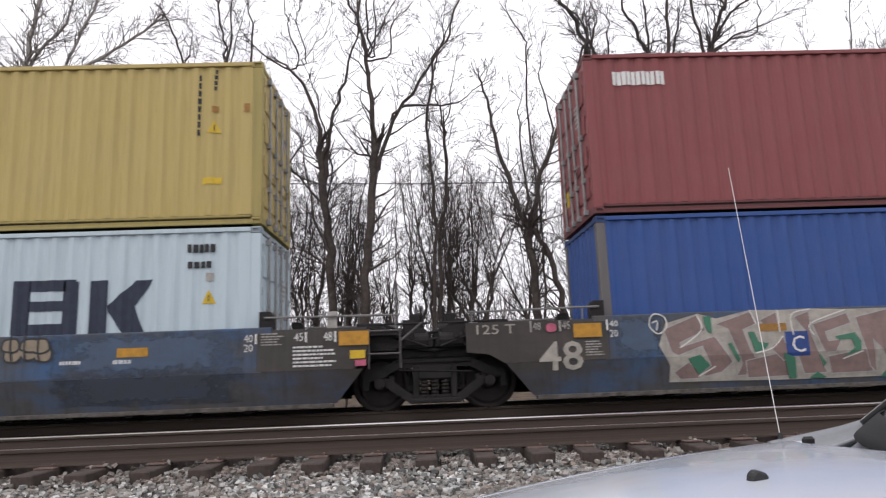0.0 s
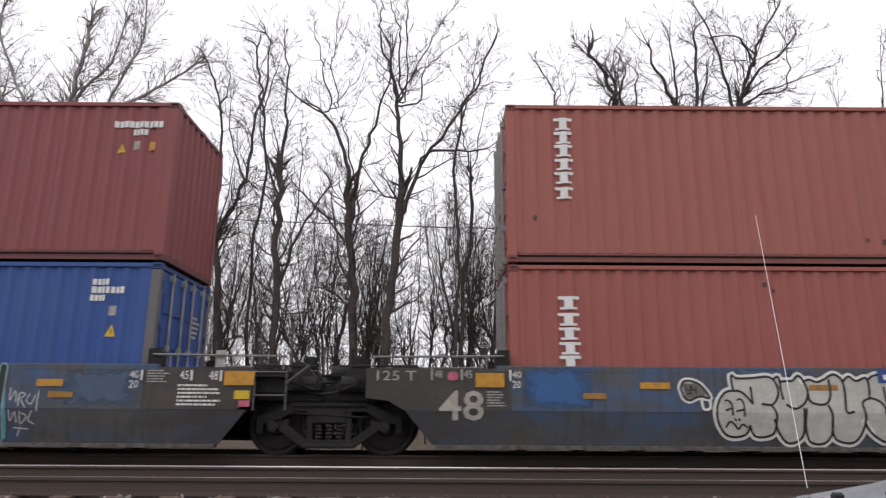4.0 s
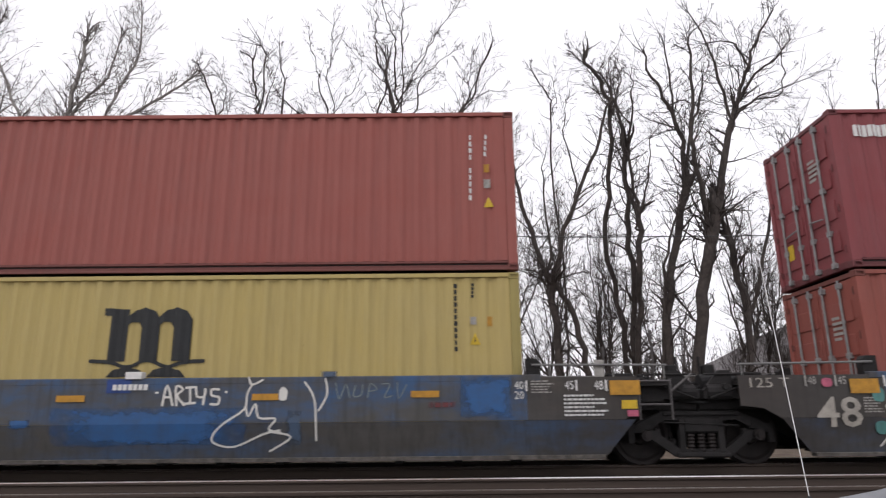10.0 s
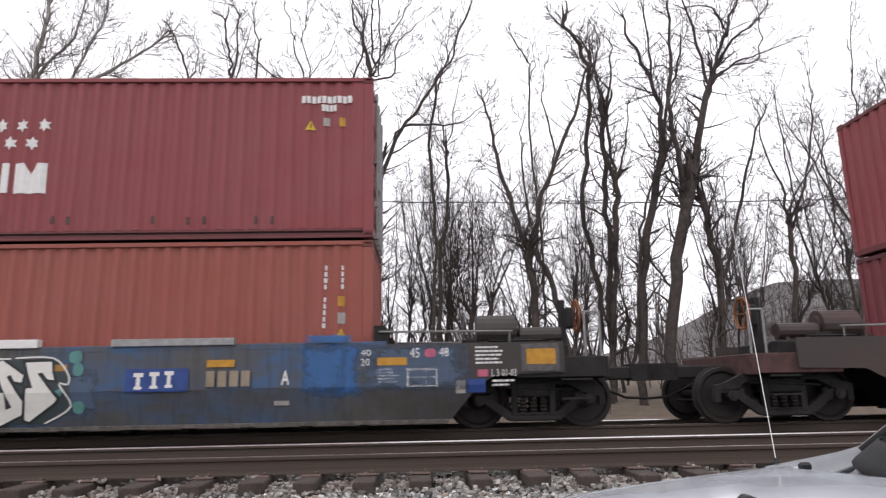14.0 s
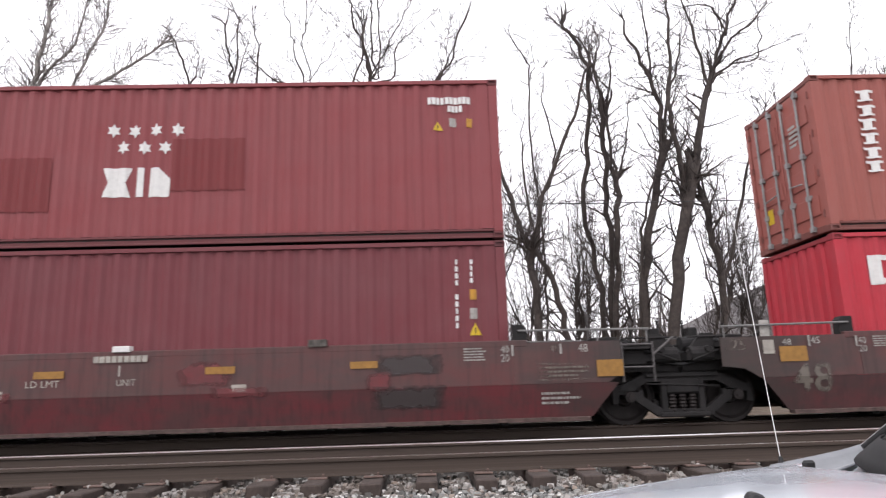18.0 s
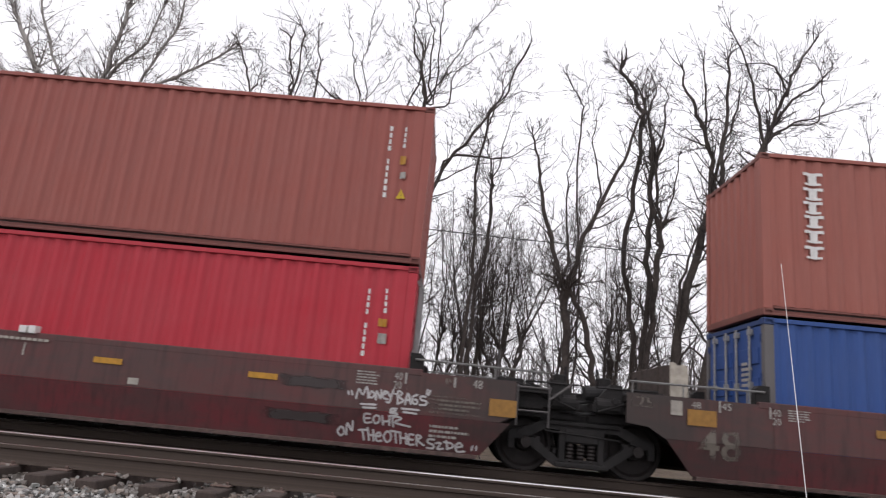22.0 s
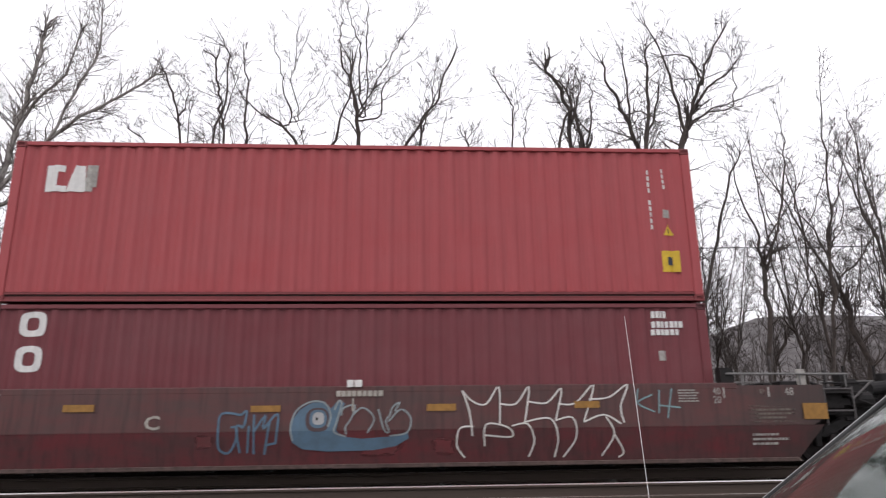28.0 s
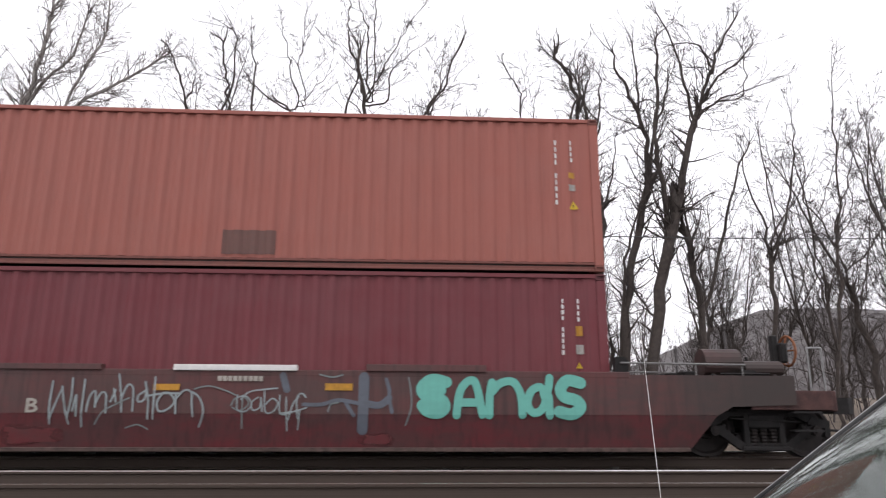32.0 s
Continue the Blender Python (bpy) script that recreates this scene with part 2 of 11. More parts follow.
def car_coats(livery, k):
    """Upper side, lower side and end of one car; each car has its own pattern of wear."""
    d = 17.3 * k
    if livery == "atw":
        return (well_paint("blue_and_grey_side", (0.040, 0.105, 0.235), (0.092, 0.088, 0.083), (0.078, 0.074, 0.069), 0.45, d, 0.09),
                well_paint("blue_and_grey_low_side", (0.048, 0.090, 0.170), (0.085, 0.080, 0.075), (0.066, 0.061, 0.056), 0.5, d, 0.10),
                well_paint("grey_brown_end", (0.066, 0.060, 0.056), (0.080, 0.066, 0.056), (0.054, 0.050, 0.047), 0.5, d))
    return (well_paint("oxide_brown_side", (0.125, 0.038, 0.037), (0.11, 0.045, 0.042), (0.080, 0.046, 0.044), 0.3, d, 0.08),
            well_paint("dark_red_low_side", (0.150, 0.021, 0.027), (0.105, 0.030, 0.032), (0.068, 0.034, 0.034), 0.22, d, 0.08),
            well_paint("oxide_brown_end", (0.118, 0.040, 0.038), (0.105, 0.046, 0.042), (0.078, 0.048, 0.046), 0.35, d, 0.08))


M["atw_end"], M["bn_well"] = car_coats("atw", 9)[2], car_coats("bn", 9)[0]
M["flange"] = plain("dusty_bottom_flange", (0.125, 0.112, 0.10), 0.9, vary=0.6, scale=10)
M["bn_end"] = plain("rusty_oxide_brown_steel", (0.085, 0.038, 0.034), 0.8, vary=0.5, scale=6, bump=0.3)
M["flange_brown"] = plain("oxide_brown_bottom_flange", (0.115, 0.075, 0.066), 0.9, vary=0.45, scale=10)
M["rail"] = plain("rusty_rail_side", (0.085, 0.062, 0.050), 0.8, 0.2, vary=0.3, scale=7, space="Generated")
M["rail_top"] = plain("polished_rail_head", (0.9, 0.89, 0.88), 0.33, 1.0, vary=0.08, scale=20, bump=0.03)
M["tie"] = plain("weathered_tie_wood", (0.075, 0.055, 0.047), 0.9, vary=0.45, scale=9, bump=0.5)
M["tie_plate"] = plain("rusty_tie_plate", (0.20, 0.135, 0.115), 0.8, 0.2, vary=0.35, scale=14)
M["ground"] = plain("dull_gravel_ground", (0.17, 0.155, 0.135), 0.95, vary=0.4, scale=2.5, bump=0.6, dist=0.02)
# Trackbed colour darkened to carry the shade under the train and between stones.
M["trackbed"] = plain("shade_darkened_trackbed", (0.05, 0.045, 0.04), 0.95, vary=0.45, scale=4.0, bump=0.6, dist=0.02)
M["leaf_floor"] = plain("leaf_litter", (0.16, 0.12, 0.085), 0.95, vary=0.45, scale=3.0, bump=0.6, dist=0.03)
M["bark"] = plain("grey_brown_bark", (0.080, 0.064, 0.057), 0.9, vary=0.45, scale=5, bump=0.6, dist=0.02)
M["bark_dark"] = plain("dark_wet_bark", (0.080, 0.065, 0.058), 0.9, vary=0.45, scale=5, bump=0.6, dist=0.02)


def flaking_bark(name):
    """Brown scaly bark on the old trunk that flakes off to pale wood higher up."""
    m, nt, b = base(name, 0.85)
    v = coords(nt)
    flakes, fine = noise_of(nt, v, 2.6, 6, 0.65), noise_of(nt, v, 22.0, 5, 0.7)
    sep, add = nt.nodes.new("ShaderNodeSeparateXYZ"), node(nt, "ShaderNodeMath", op="MULTIPLY_ADD")
    nt.links.new(v, sep.inputs[0])
    nt.links.new(flakes, add.inputs[0])
    add.inputs[1].default_value = 7.0
    nt.links.new(sep.outputs[2], add.inputs[2])
    age = node(nt, "ShaderNodeMath", op="DIVIDE")
    age.inputs[1].default_value = 20.0
    nt.links.new(add.outputs[0], age.inputs[0])
    c = mixed(nt, ramp(nt, age.outputs[0], [(0.50, 0), (0.66, 1)]), (0.085, 0.068, 0.056), (0.36, 0.34, 0.32))
    c = mixed(nt, ramp(nt, flakes, [(0.52, 0), (0.60, 0.55)]), c, (0.12, 0.10, 0.088))
    c = mixed(nt, ramp(nt, fine, [(0.45, 0), (0.8, 0.4)]), c, (0.07, 0.06, 0.052))
    nt.links.new(c, b.inputs["Base Color"])
    bumped(nt, b, fine, 0.4, 0.015)
    return m


M["bark_pale"] = flaking_bark("pale_flaking_bark")
M["twig"] = plain("fine_grey_twigs", (0.105, 0.090, 0.088), 0.9, vary=0.3, scale=8, bump=0)
M["pole"] = plain("creosoted_pole", (0.022, 0.02, 0.022), 0.85, vary=0.35, scale=6, bump=0.4)
M["cable"] = plain("black_cable", (0.05, 0.05, 0.05), 0.7, vary=0.1)
M["far_hill"] = plain("hazy_far_woods", (0.135, 0.122, 0.122), 1.0, vary=0.45, scale=0.35, bump=0)


def stone_mat(name, level, film=(0.05, 0.043, 0.038)):
    m, nt, b = base(name, 0.9)
    geo = nt.nodes.new("ShaderNodeNewGeometry")
    v = coords(nt)
    fine = noise_of(nt, v, 60.0, 5, 0.7)
    c = ramp(nt, geo.outputs["Random Per Island"], [(0.0, (0.05, 0.048, 0.046)), (0.30, (0.19, 0.195, 0.19)), (0.50, (0.36, 0.375, 0.36)),
                                                    (0.62, (0.30, 0.235, 0.19)), (0.80, (0.45, 0.455, 0.45)), (1.0, (0.84, 0.83, 0.80))])
    c = mixed(nt, ramp(nt, fine, [(0.4, 0), (0.8, 0.4)]), c, (0.15, 0.135, 0.12))
    dusty = noise_of(nt, v, 1.7, 4, 0.6)
    c = mixed(nt, ramp(nt, dusty, [(0.46, 0), (0.68, 0.5)]), c, (0.21, 0.165, 0.135))
    c = mixed(nt, level, c, film)
    nt.links.new(c, b.inputs["Base Color"])
    bumped(nt, b, fine, 0.3, 0.004)
    return m


M["stone"] = stone_mat("crushed_ballast_stone", 0.10)
M["rust_stone"] = stone_mat("rust_dusted_ballast_stone", 0.45, (0.13, 0.095, 0.075))
# Stones towards the train, coloured dark for the shade beneath it.
M["dark_stone"] = stone_mat("shade_darkened_ballast_stone", 0.72)


# Mesh helpers --------------------------------------------------------------
def box(bm, x0, x1, y0, y1, z0, z1, bevel=0.0):
    vs = [bm.verts.new((x, y, z)) for x in (x0, x1) for y in (y0, y1) for z in (z0, z1)]
    fs = [bm.faces.new([vs[i] for i in q]) for q in ((0, 1, 3, 2), (4, 6, 7, 5), (0, 4, 5, 1), (2, 3, 7, 6), (0, 2, 6, 4), (1, 5, 7, 3))]
    if bevel:
        edges = list({e for f in fs for e in f.edges})
        bmesh.ops.bevel(bm, geom=edges, offset=bevel, segments=1, affect="EDGES")


def prism(bm, poly, lo, hi, axis="y"):
    """Extrudes a polygon along an axis. For y the polygon is (x, z); for x it is (y, z); for z it is (x, y)."""
    def at(a, b, c):
        return {"y": (a, c, b), "x": (c, a, b), "z": (a, b, c)}[axis]
    one = [bm.verts.new(at(a, b, lo)) for a, b in poly]
    two = [bm.verts.new(at(a, b, hi)) for a, b in poly]
    made = [bm.faces.new(one), bm.faces.new(two[::-1])]
    n = len(poly)
    made += [bm.faces.new((one[i], two[i], two[(i + 1) % n], one[(i + 1) % n])) for i in range(n)]
    bmesh.ops.recalc_face_normals(bm, faces=made)


def rod(bm, a, b, r, seg=8, r2=None):
    a, b = Vector(a), Vector(b)
    q = (b - a).to_track_quat("Z", "Y").to_matrix()
    r2 = r if r2 is None else r2
    ra = [bm.verts.new(a + q @ Vector((r * math.cos(6.28318 * i / seg), r * math.sin(6.28318 * i / seg), 0))) for i in range(seg)]
    rb = [bm.verts.new(b + q @ Vector((r2 * math.cos(6.28318 * i / seg), r2 * math.sin(6.28318 * i / seg), 0))) for i in range(seg)]
    for i in range(seg):
        bm.faces.new((ra[i], ra[(i + 1) % seg], rb[(i + 1) % seg], rb[i]))
    bm.faces.new(ra[::-1])
    bm.faces.new(rb)


def bent(bm, pts, r, seg=6, closed=False):
    """A round bar or hose bent along a line of points, in one piece."""
    n, rings = len(pts), []
    for i, p in enumerate(pts):
        a, b = (pts[i - 1], pts[(i + 1) % n]) if closed else (pts[max(i - 1, 0)], pts[min(i + 1, n - 1)])
        d = (b - a).normalized()
        u = d.cross(Vector((0.31, 0.2, 0.93))).normalized()
        w = d.cross(u)
        rings.append([bm.verts.new(p + (u * math.cos(6.28318 * k / seg) + w * math.sin(6.28318 * k / seg)) * r) for k in range(seg)])
    for i in range(n if closed else n - 1):
        for k in range(seg):
            bm.faces.new((rings[i][k], rings[i][(k + 1) % seg], rings[(i + 1) % n][(k + 1) % seg], rings[(i + 1) % n][k]))
    if not closed:
        bm.faces.new(rings[0][::-1])
        bm.faces.new(rings[-1])
    bmesh.ops.recalc_face_normals(bm, faces=bm.faces)


def mesh_of(bm, name, material, smooth=False):
    me = bpy.data.meshes.new(name)
    bm.to_mesh(me)
    bm.free()
    me.materials.append(material)
    if smooth:
        me.polygons.foreach_set("use_smooth", [True] * len(me.polygons))
    return me


def part(name, bm, material, parent, label="", smooth=False):
    me = bm if isinstance(bm, bpy.types.Mesh) else mesh_of(bm, name, material, smooth)
    ob = new(name, me)
    ob.parent = parent
    return tagged(ob, label)


def boxes(*rows, bevel=0.0):
    bm = bmesh.new()
    for r in rows:
        box(bm, *r, bevel=bevel)
    return bm


def raw(name, verts, faces, material, smooth=False):
    me = bpy.data.meshes.new(name)
    me.from_pydata(verts, [], faces)
    me.materials.append(material)
    if smooth:
        me.polygons.foreach_set("use_smooth", [True] * len(me.polygons))
    return me


LETTERS = {}


def text_bm(string, height, bold=0.0, shear=0.0, thick=0.003, spacing=1.0):
    """Flat letters in the x-z plane, lower left at the origin, facing -y; cap height as given."""
    key = (string, bold, shear, spacing)
    if key not in LETTERS:
        cu = bpy.data.curves.new("letters", "FONT")
        cu.body, cu.size, cu.offset, cu.shear, cu.space_character = string, 1.0, bold, shear, spacing
        cu.resolution_u = 2
        ob = bpy.data.objects.new("letters", cu)
        me = ob.to_mesh()
        LETTERS[key] = ([tuple(v.co) for v in me.vertices], [tuple(p.vertices) for p in me.polygons])
        ob.to_mesh_clear()
        bpy.data.objects.remove(ob)
        bpy.data.curves.remove(cu)
    vs, fs = LETTERS[key]
    bm = bmesh.new()
    k = height / 0.69
    made = [bm.verts.new((x * k, 0, y * k)) for x, y, z in vs]
    for f in fs:
        try:
            bm.faces.new([made[i] for i in f])
        except ValueError:
            pass
    for f in bm.faces:
        f.normal_update()
        if f.normal.y > 0:
            f.normal_flip()
    return bm


def fit_bm(bm, x0, x1, z0, z1, y):
    """Stretches flat letters to a rectangle of the x-z plane at the depth y."""
    xs, zs = [v.co.x for v in bm.verts], [v.co.z for v in bm.verts]
    kx, kz = (x1 - x0) / max(1e-6, max(xs) - min(xs)), (z1 - z0) / max(1e-6, max(zs) - min(zs))
    mx, mz = min(xs), min(zs)
    for v in bm.verts:
        v.co = (x0 + (v.co.x - mx) * kx, y, z0 + (v.co.z - mz) * kz)
    return bm


# Ground, track and ballast ---------------------------------------------------
def ground_height(x, y):
    """Gravel verge, ballast shoulder, two tracks and the woodland floor beyond."""
    steps = ((-200, -0.5), (4.9, -0.5), (6.6, -0.37), (7.2, -0.31), (14.6, -0.31), (16.5, -0.75), (19.0, -0.6), (30.0, 0.2), (60.0, 1.0), (130.0, 2.5), (900.0, 6.0))
    for (y0, z0), (y1, z1) in zip(steps, steps[1:]):
        if y <= y1:
            return z0 + (z1 - z0) * (y - y0) / (y1 - y0)
    return steps[-1][1]


def build_ground():
    xs = [-900, -300, -120, -60] + [-40 + 2 * i for i in range(41)] + [60, 120, 300, 900]
    ys = [-300, -80, -30, -12, -4, 0, 2, 4, 4.9, 5.6, 6.2, 6.75, 7.2, 8.3, 9.6, 11, 12.2, 13.4, 14.6, 15.5, 16.5, 17.7, 19, 22, 26, 30, 38, 46, 60, 90, 130, 300, 900]
    verts = [(x, y, ground_height(x, y) + (0.0 if y < 15 or y > 200 else 0.25 * noise.noise((x * 0.15, y * 0.15, 0)))) for y in ys for x in xs]
    n = len(xs)
    faces = [(j * n + i, j * n + i + 1, (j + 1) * n + i + 1, (j + 1) * n + i) for j in range(len(ys) - 1) for i in range(n - 1)]
    me = raw("ground", verts, faces, M["ground"])
    me.materials.append(M["leaf_floor"])
    me.materials.append(M["trackbed"])
    for p in me.polygons:
        p.material_index = 1 if p.center.y > 15.5 else 2 if p.center.y > 4.9 else 0
    tagged(new("ground", me), "gravel verge rising to ballast, leaf-strewn woodland floor beyond", "ground", kind="structure")


build_ground()

NEAR_C, TRAIN_C = 8.30, 12.135
TIE = 0.573


def rail_mesh(name):
    """Rail section; its gauge side, polished by wheels, faces -y."""
    prof = [(-0.070, -0.186), (0.070, -0.186), (0.070, -0.174), (0.012, -0.155), (0.009, -0.05), (0.034, -0.038), (0.036, -0.008), (0.028, 0.0), (0.012, 0.001),
            (-0.014, 0.0), (-0.031, -0.010), (-0.036, -0.020), (-0.034, -0.038), (-0.009, -0.05), (-0.012, -0.155), (-0.070, -0.174)]
    bm = bmesh.new()
    prism(bm, prof, -210, 210, "x")
    bm.faces.ensure_lookup_table()
    me = mesh_of(bm, name, M["rail"])
    me.materials.append(M["rail_top"])
    for p in me.polygons:
        if abs(p.center.y) < 0.024 and p.center.z > -0.006:
            p.material_index = 1
    return me


RAIL = rail_mesh("rail")
for c, nm in ((NEAR_C, "near"), (TRAIN_C, "train")):
    for s in (-1, 1):
        r = new("rail", RAIL)
        r.location, r.rotation_euler = (0, c + s * 0.755, 0), (0, 0, 0 if s > 0 else math.pi)
        tagged(r, "long rust-brown steel rail with polished head", "rail", "rails of the two tracks", "structure")


def build_ties():
    rng = random.Random(4)
    shapes = []
    for k in range(5):
        bm = bmesh.new()
        w, dz = rng.uniform(0.105, 0.122), rng.uniform(-0.012, 0.004)
        box(bm, -w, w, -1.30 + rng.uniform(-0.05, 0.05), 1.30, -0.375, -0.197 + dz, bevel=0.012)
        shapes.append(mesh_of(bm, "tie", M["tie"]))
    plate = bmesh.new()
    box(plate, -0.1, 0.1, -0.18, 0.18, -0.2, -0.184, bevel=0.004)
    plate = mesh_of(plate, "tie_plate", M["tie_plate"])
    spike = bmesh.new()
    box(spike, -0.012, 0.012, -0.012, 0.03, -0.19, -0.155, bevel=0.004)
    spike = mesh_of(spike, "spike", M["tie_plate"])
    for i in range(-22, 23):
        x = i * TIE + 0.02 + rng.uniform(-0.035, 0.035)
        t = tagged(new("railroad_tie", None), "weathered dark wooden tie half sunk in ballast", "railroad tie", "ties of the near track")
        t.location, t.rotation_euler = (x, NEAR_C, 0), (0, 0, rng.uniform(-0.02, 0.02))
        part("tie", shapes[i % 5], None, t)
        for s in (-1, 1):
            p = part("tie_plate", plate, None, t, "rusty steel tie plate")
            p.location = (0, s * 0.755, 0)
            for dx, dy in ((-0.06, -0.125), (0.06, -0.125), (0.05, 0.1)):
                q = part("spike", spike, None, p)
                q.location = (dx, dy * s * (1 if s > 0 else 1), 0)
                q.rotation_euler = (0, 0, 0 if dy * s < 0 else math.pi)
    bm = bmesh.new()
    for c in (NEAR_C, TRAIN_C):
        for i in range(-180, 181):
            if c == NEAR_C and abs(i) <= 22:
                continue
            x = i * TIE + 0.02
            box(bm, x - 0.112, x + 0.112, c - 1.3, c + 1.3, -0.375, -0.2)
    tagged(new("distant_ties", mesh_of(bm, "distant_ties", M["tie"])), "rows of dark wooden ties under the tracks", "railroad ties", kind="stuff")


build_ties()


def build_ballast():
    g = np.random.default_rng(11)
    tv = np.array([(a, b, c) for a in (-1, 1) for b in (-1, 1) for c in (-1, 1)], float) * 0.72
    tf = [(0, 1, 3, 2), (4, 6, 7, 5), (0, 4, 5, 1), (2, 3, 7, 6), (0, 2, 6, 4), (1, 5, 7, 3)]
    tf = np.array([t for q in tf for t in ((q[0], q[1], q[2]), (q[0], q[2], q[3]))])
    spots = []

    def field(x0, x1, y0, y1, count, lo, hi):
        for x, y, s in zip(g.uniform(x0, x1, count), g.uniform(y0, y1, count), g.uniform(lo, hi, count)):
            spots.append((x, y, s))

    field(-9, 9, 4.6, 5.6, 14500, 0.011, 0.029)
    field(-9, 9, 5.5, 7.5, 27000, 0.011, 0.033)
    field(-9, 9, 7.4, 9.4, 4200, 0.016, 0.034)
    field(-13, 13, 9.4, 11.2, 1800, 0.025, 0.045)
    field(-16, 16, 13.0, 15.2, 1500, 0.03, 0.05)
    allv, allf = [], []
    for k, (x, y, s) in enumerate(spots):
        z = ground_height(x, y)
        ph = (x - 0.02) / TIE
        on_tie = abs(ph - round(ph)) * TIE < 0.14
        if y > 7.0 and on_tie:
            if g.random() < 0.93 or y < 7.35:
                continue
            z = -0.2
        elif y > 6.9:
            z += g.uniform(-0.01, 0.035)
        if y < 5.4:
            z -= 0.01
        sc = s * g.uniform(0.65, 1.25, 3) * np.array([1.15, 1.15, 0.8])
        v = tv * sc * (1 + g.uniform(-0.45, 0.40, (len(tv), 3)))
        a, b = g.uniform(0, 6.28), g.uniform(-0.9, 0.9)
        ca, sa, cb, sb = np.cos(a), np.sin(a), np.cos(b), np.sin(b)
        rot = np.array([[ca, -sa * cb, sa * sb], [sa, ca * cb, -ca * sb], [0, sb, cb]])
        v = v @ rot.T + (x, y, z + s * 0.35 + 0.012 * noise.noise((x * 1.5, y * 1.5, 3)))
        allv.append(v)
        allf.append(tf + 8 * (len(allv) - 1))
    me = bpy.data.meshes.new("ballast")
    me.from_pydata(np.concatenate(allv).tolist(), [], np.concatenate(allf).tolist())
    me.materials.append(M["stone"])
    me.materials.append(M["dark_stone"])
    me.materials.append(M["rust_stone"])
    far = np.concatenate([np.full(12, 1 if v[0, 1] > 7.75 else 2 if v[0, 1] > 6.95 else 0) for v in allv])
    me.polygons.foreach_set("material_index", far.astype(np.int32))
    tagged(new("ballast", me), "loose grey and tan crushed stone ballast", "ballast", kind="stuff")


build_ballast()

# The train -------------------------------------------------------------------
SPEED, CLIP = 4.976, 32.0
MOVERS = []          # (object, place at the start)
CACHE = {}


def moving(ob, x, y, z):
    ob.location = (x, y, z)
    MOVERS.append((ob, (x, y, z)))
    return ob


def cached(key, build):
    if key not in CACHE:
        CACHE[key] = build()
    return CACHE[key]


LEN, HALF, HI, LO = 12.192, 1.219, 2.896, 2.591


def corrugated_side(mat, h):
    def build():
        prof, x = [], 0.16
        while x < LEN - 0.42:
            prof += [(x, 0.0), (x + 0.072, 0.0), (x + 0.140, 0.036), (x + 0.210, 0.036)]
            x += 0.278
        prof += [(x, 0.0), (LEN - 0.16, 0.0)]
        v, f = [], []
        for px, d in prof:
            v += [(px, -HALF + 0.026 + d, 0.176), (px, -HALF + 0.026 + d, h - 0.08)]
        for i in range(len(prof) - 1):
            f.append((2 * i, 2 * i + 2, 2 * i + 3, 2 * i + 1))
        return raw("side_wall", v, f, M[mat])
    return cached(("side", mat, h), build)


def corrugated_end(mat, h):
    def build():
        prof, y = [], -HALF + 0.15
        while y < HALF - 0.38:
            prof += [(y, 0.0), (y + 0.1, 0.0), (y + 0.145, 0.045), (y + 0.245, 0.045)]
            y += 0.29
        prof += [(y, 0.0), (HALF - 0.15, 0.0)]
        v, f = [], []
        for py, d in prof:
            v += [(0.02 + d, py, 0.14), (0.02 + d, py, h - 0.1)]
        for i in range(len(prof) - 1):
            f.append((2 * i, 2 * i + 1, 2 * i + 3, 2 * i + 2))
        return raw("end_wall", v, f, M[mat])
    return cached(("end", mat, h), build)


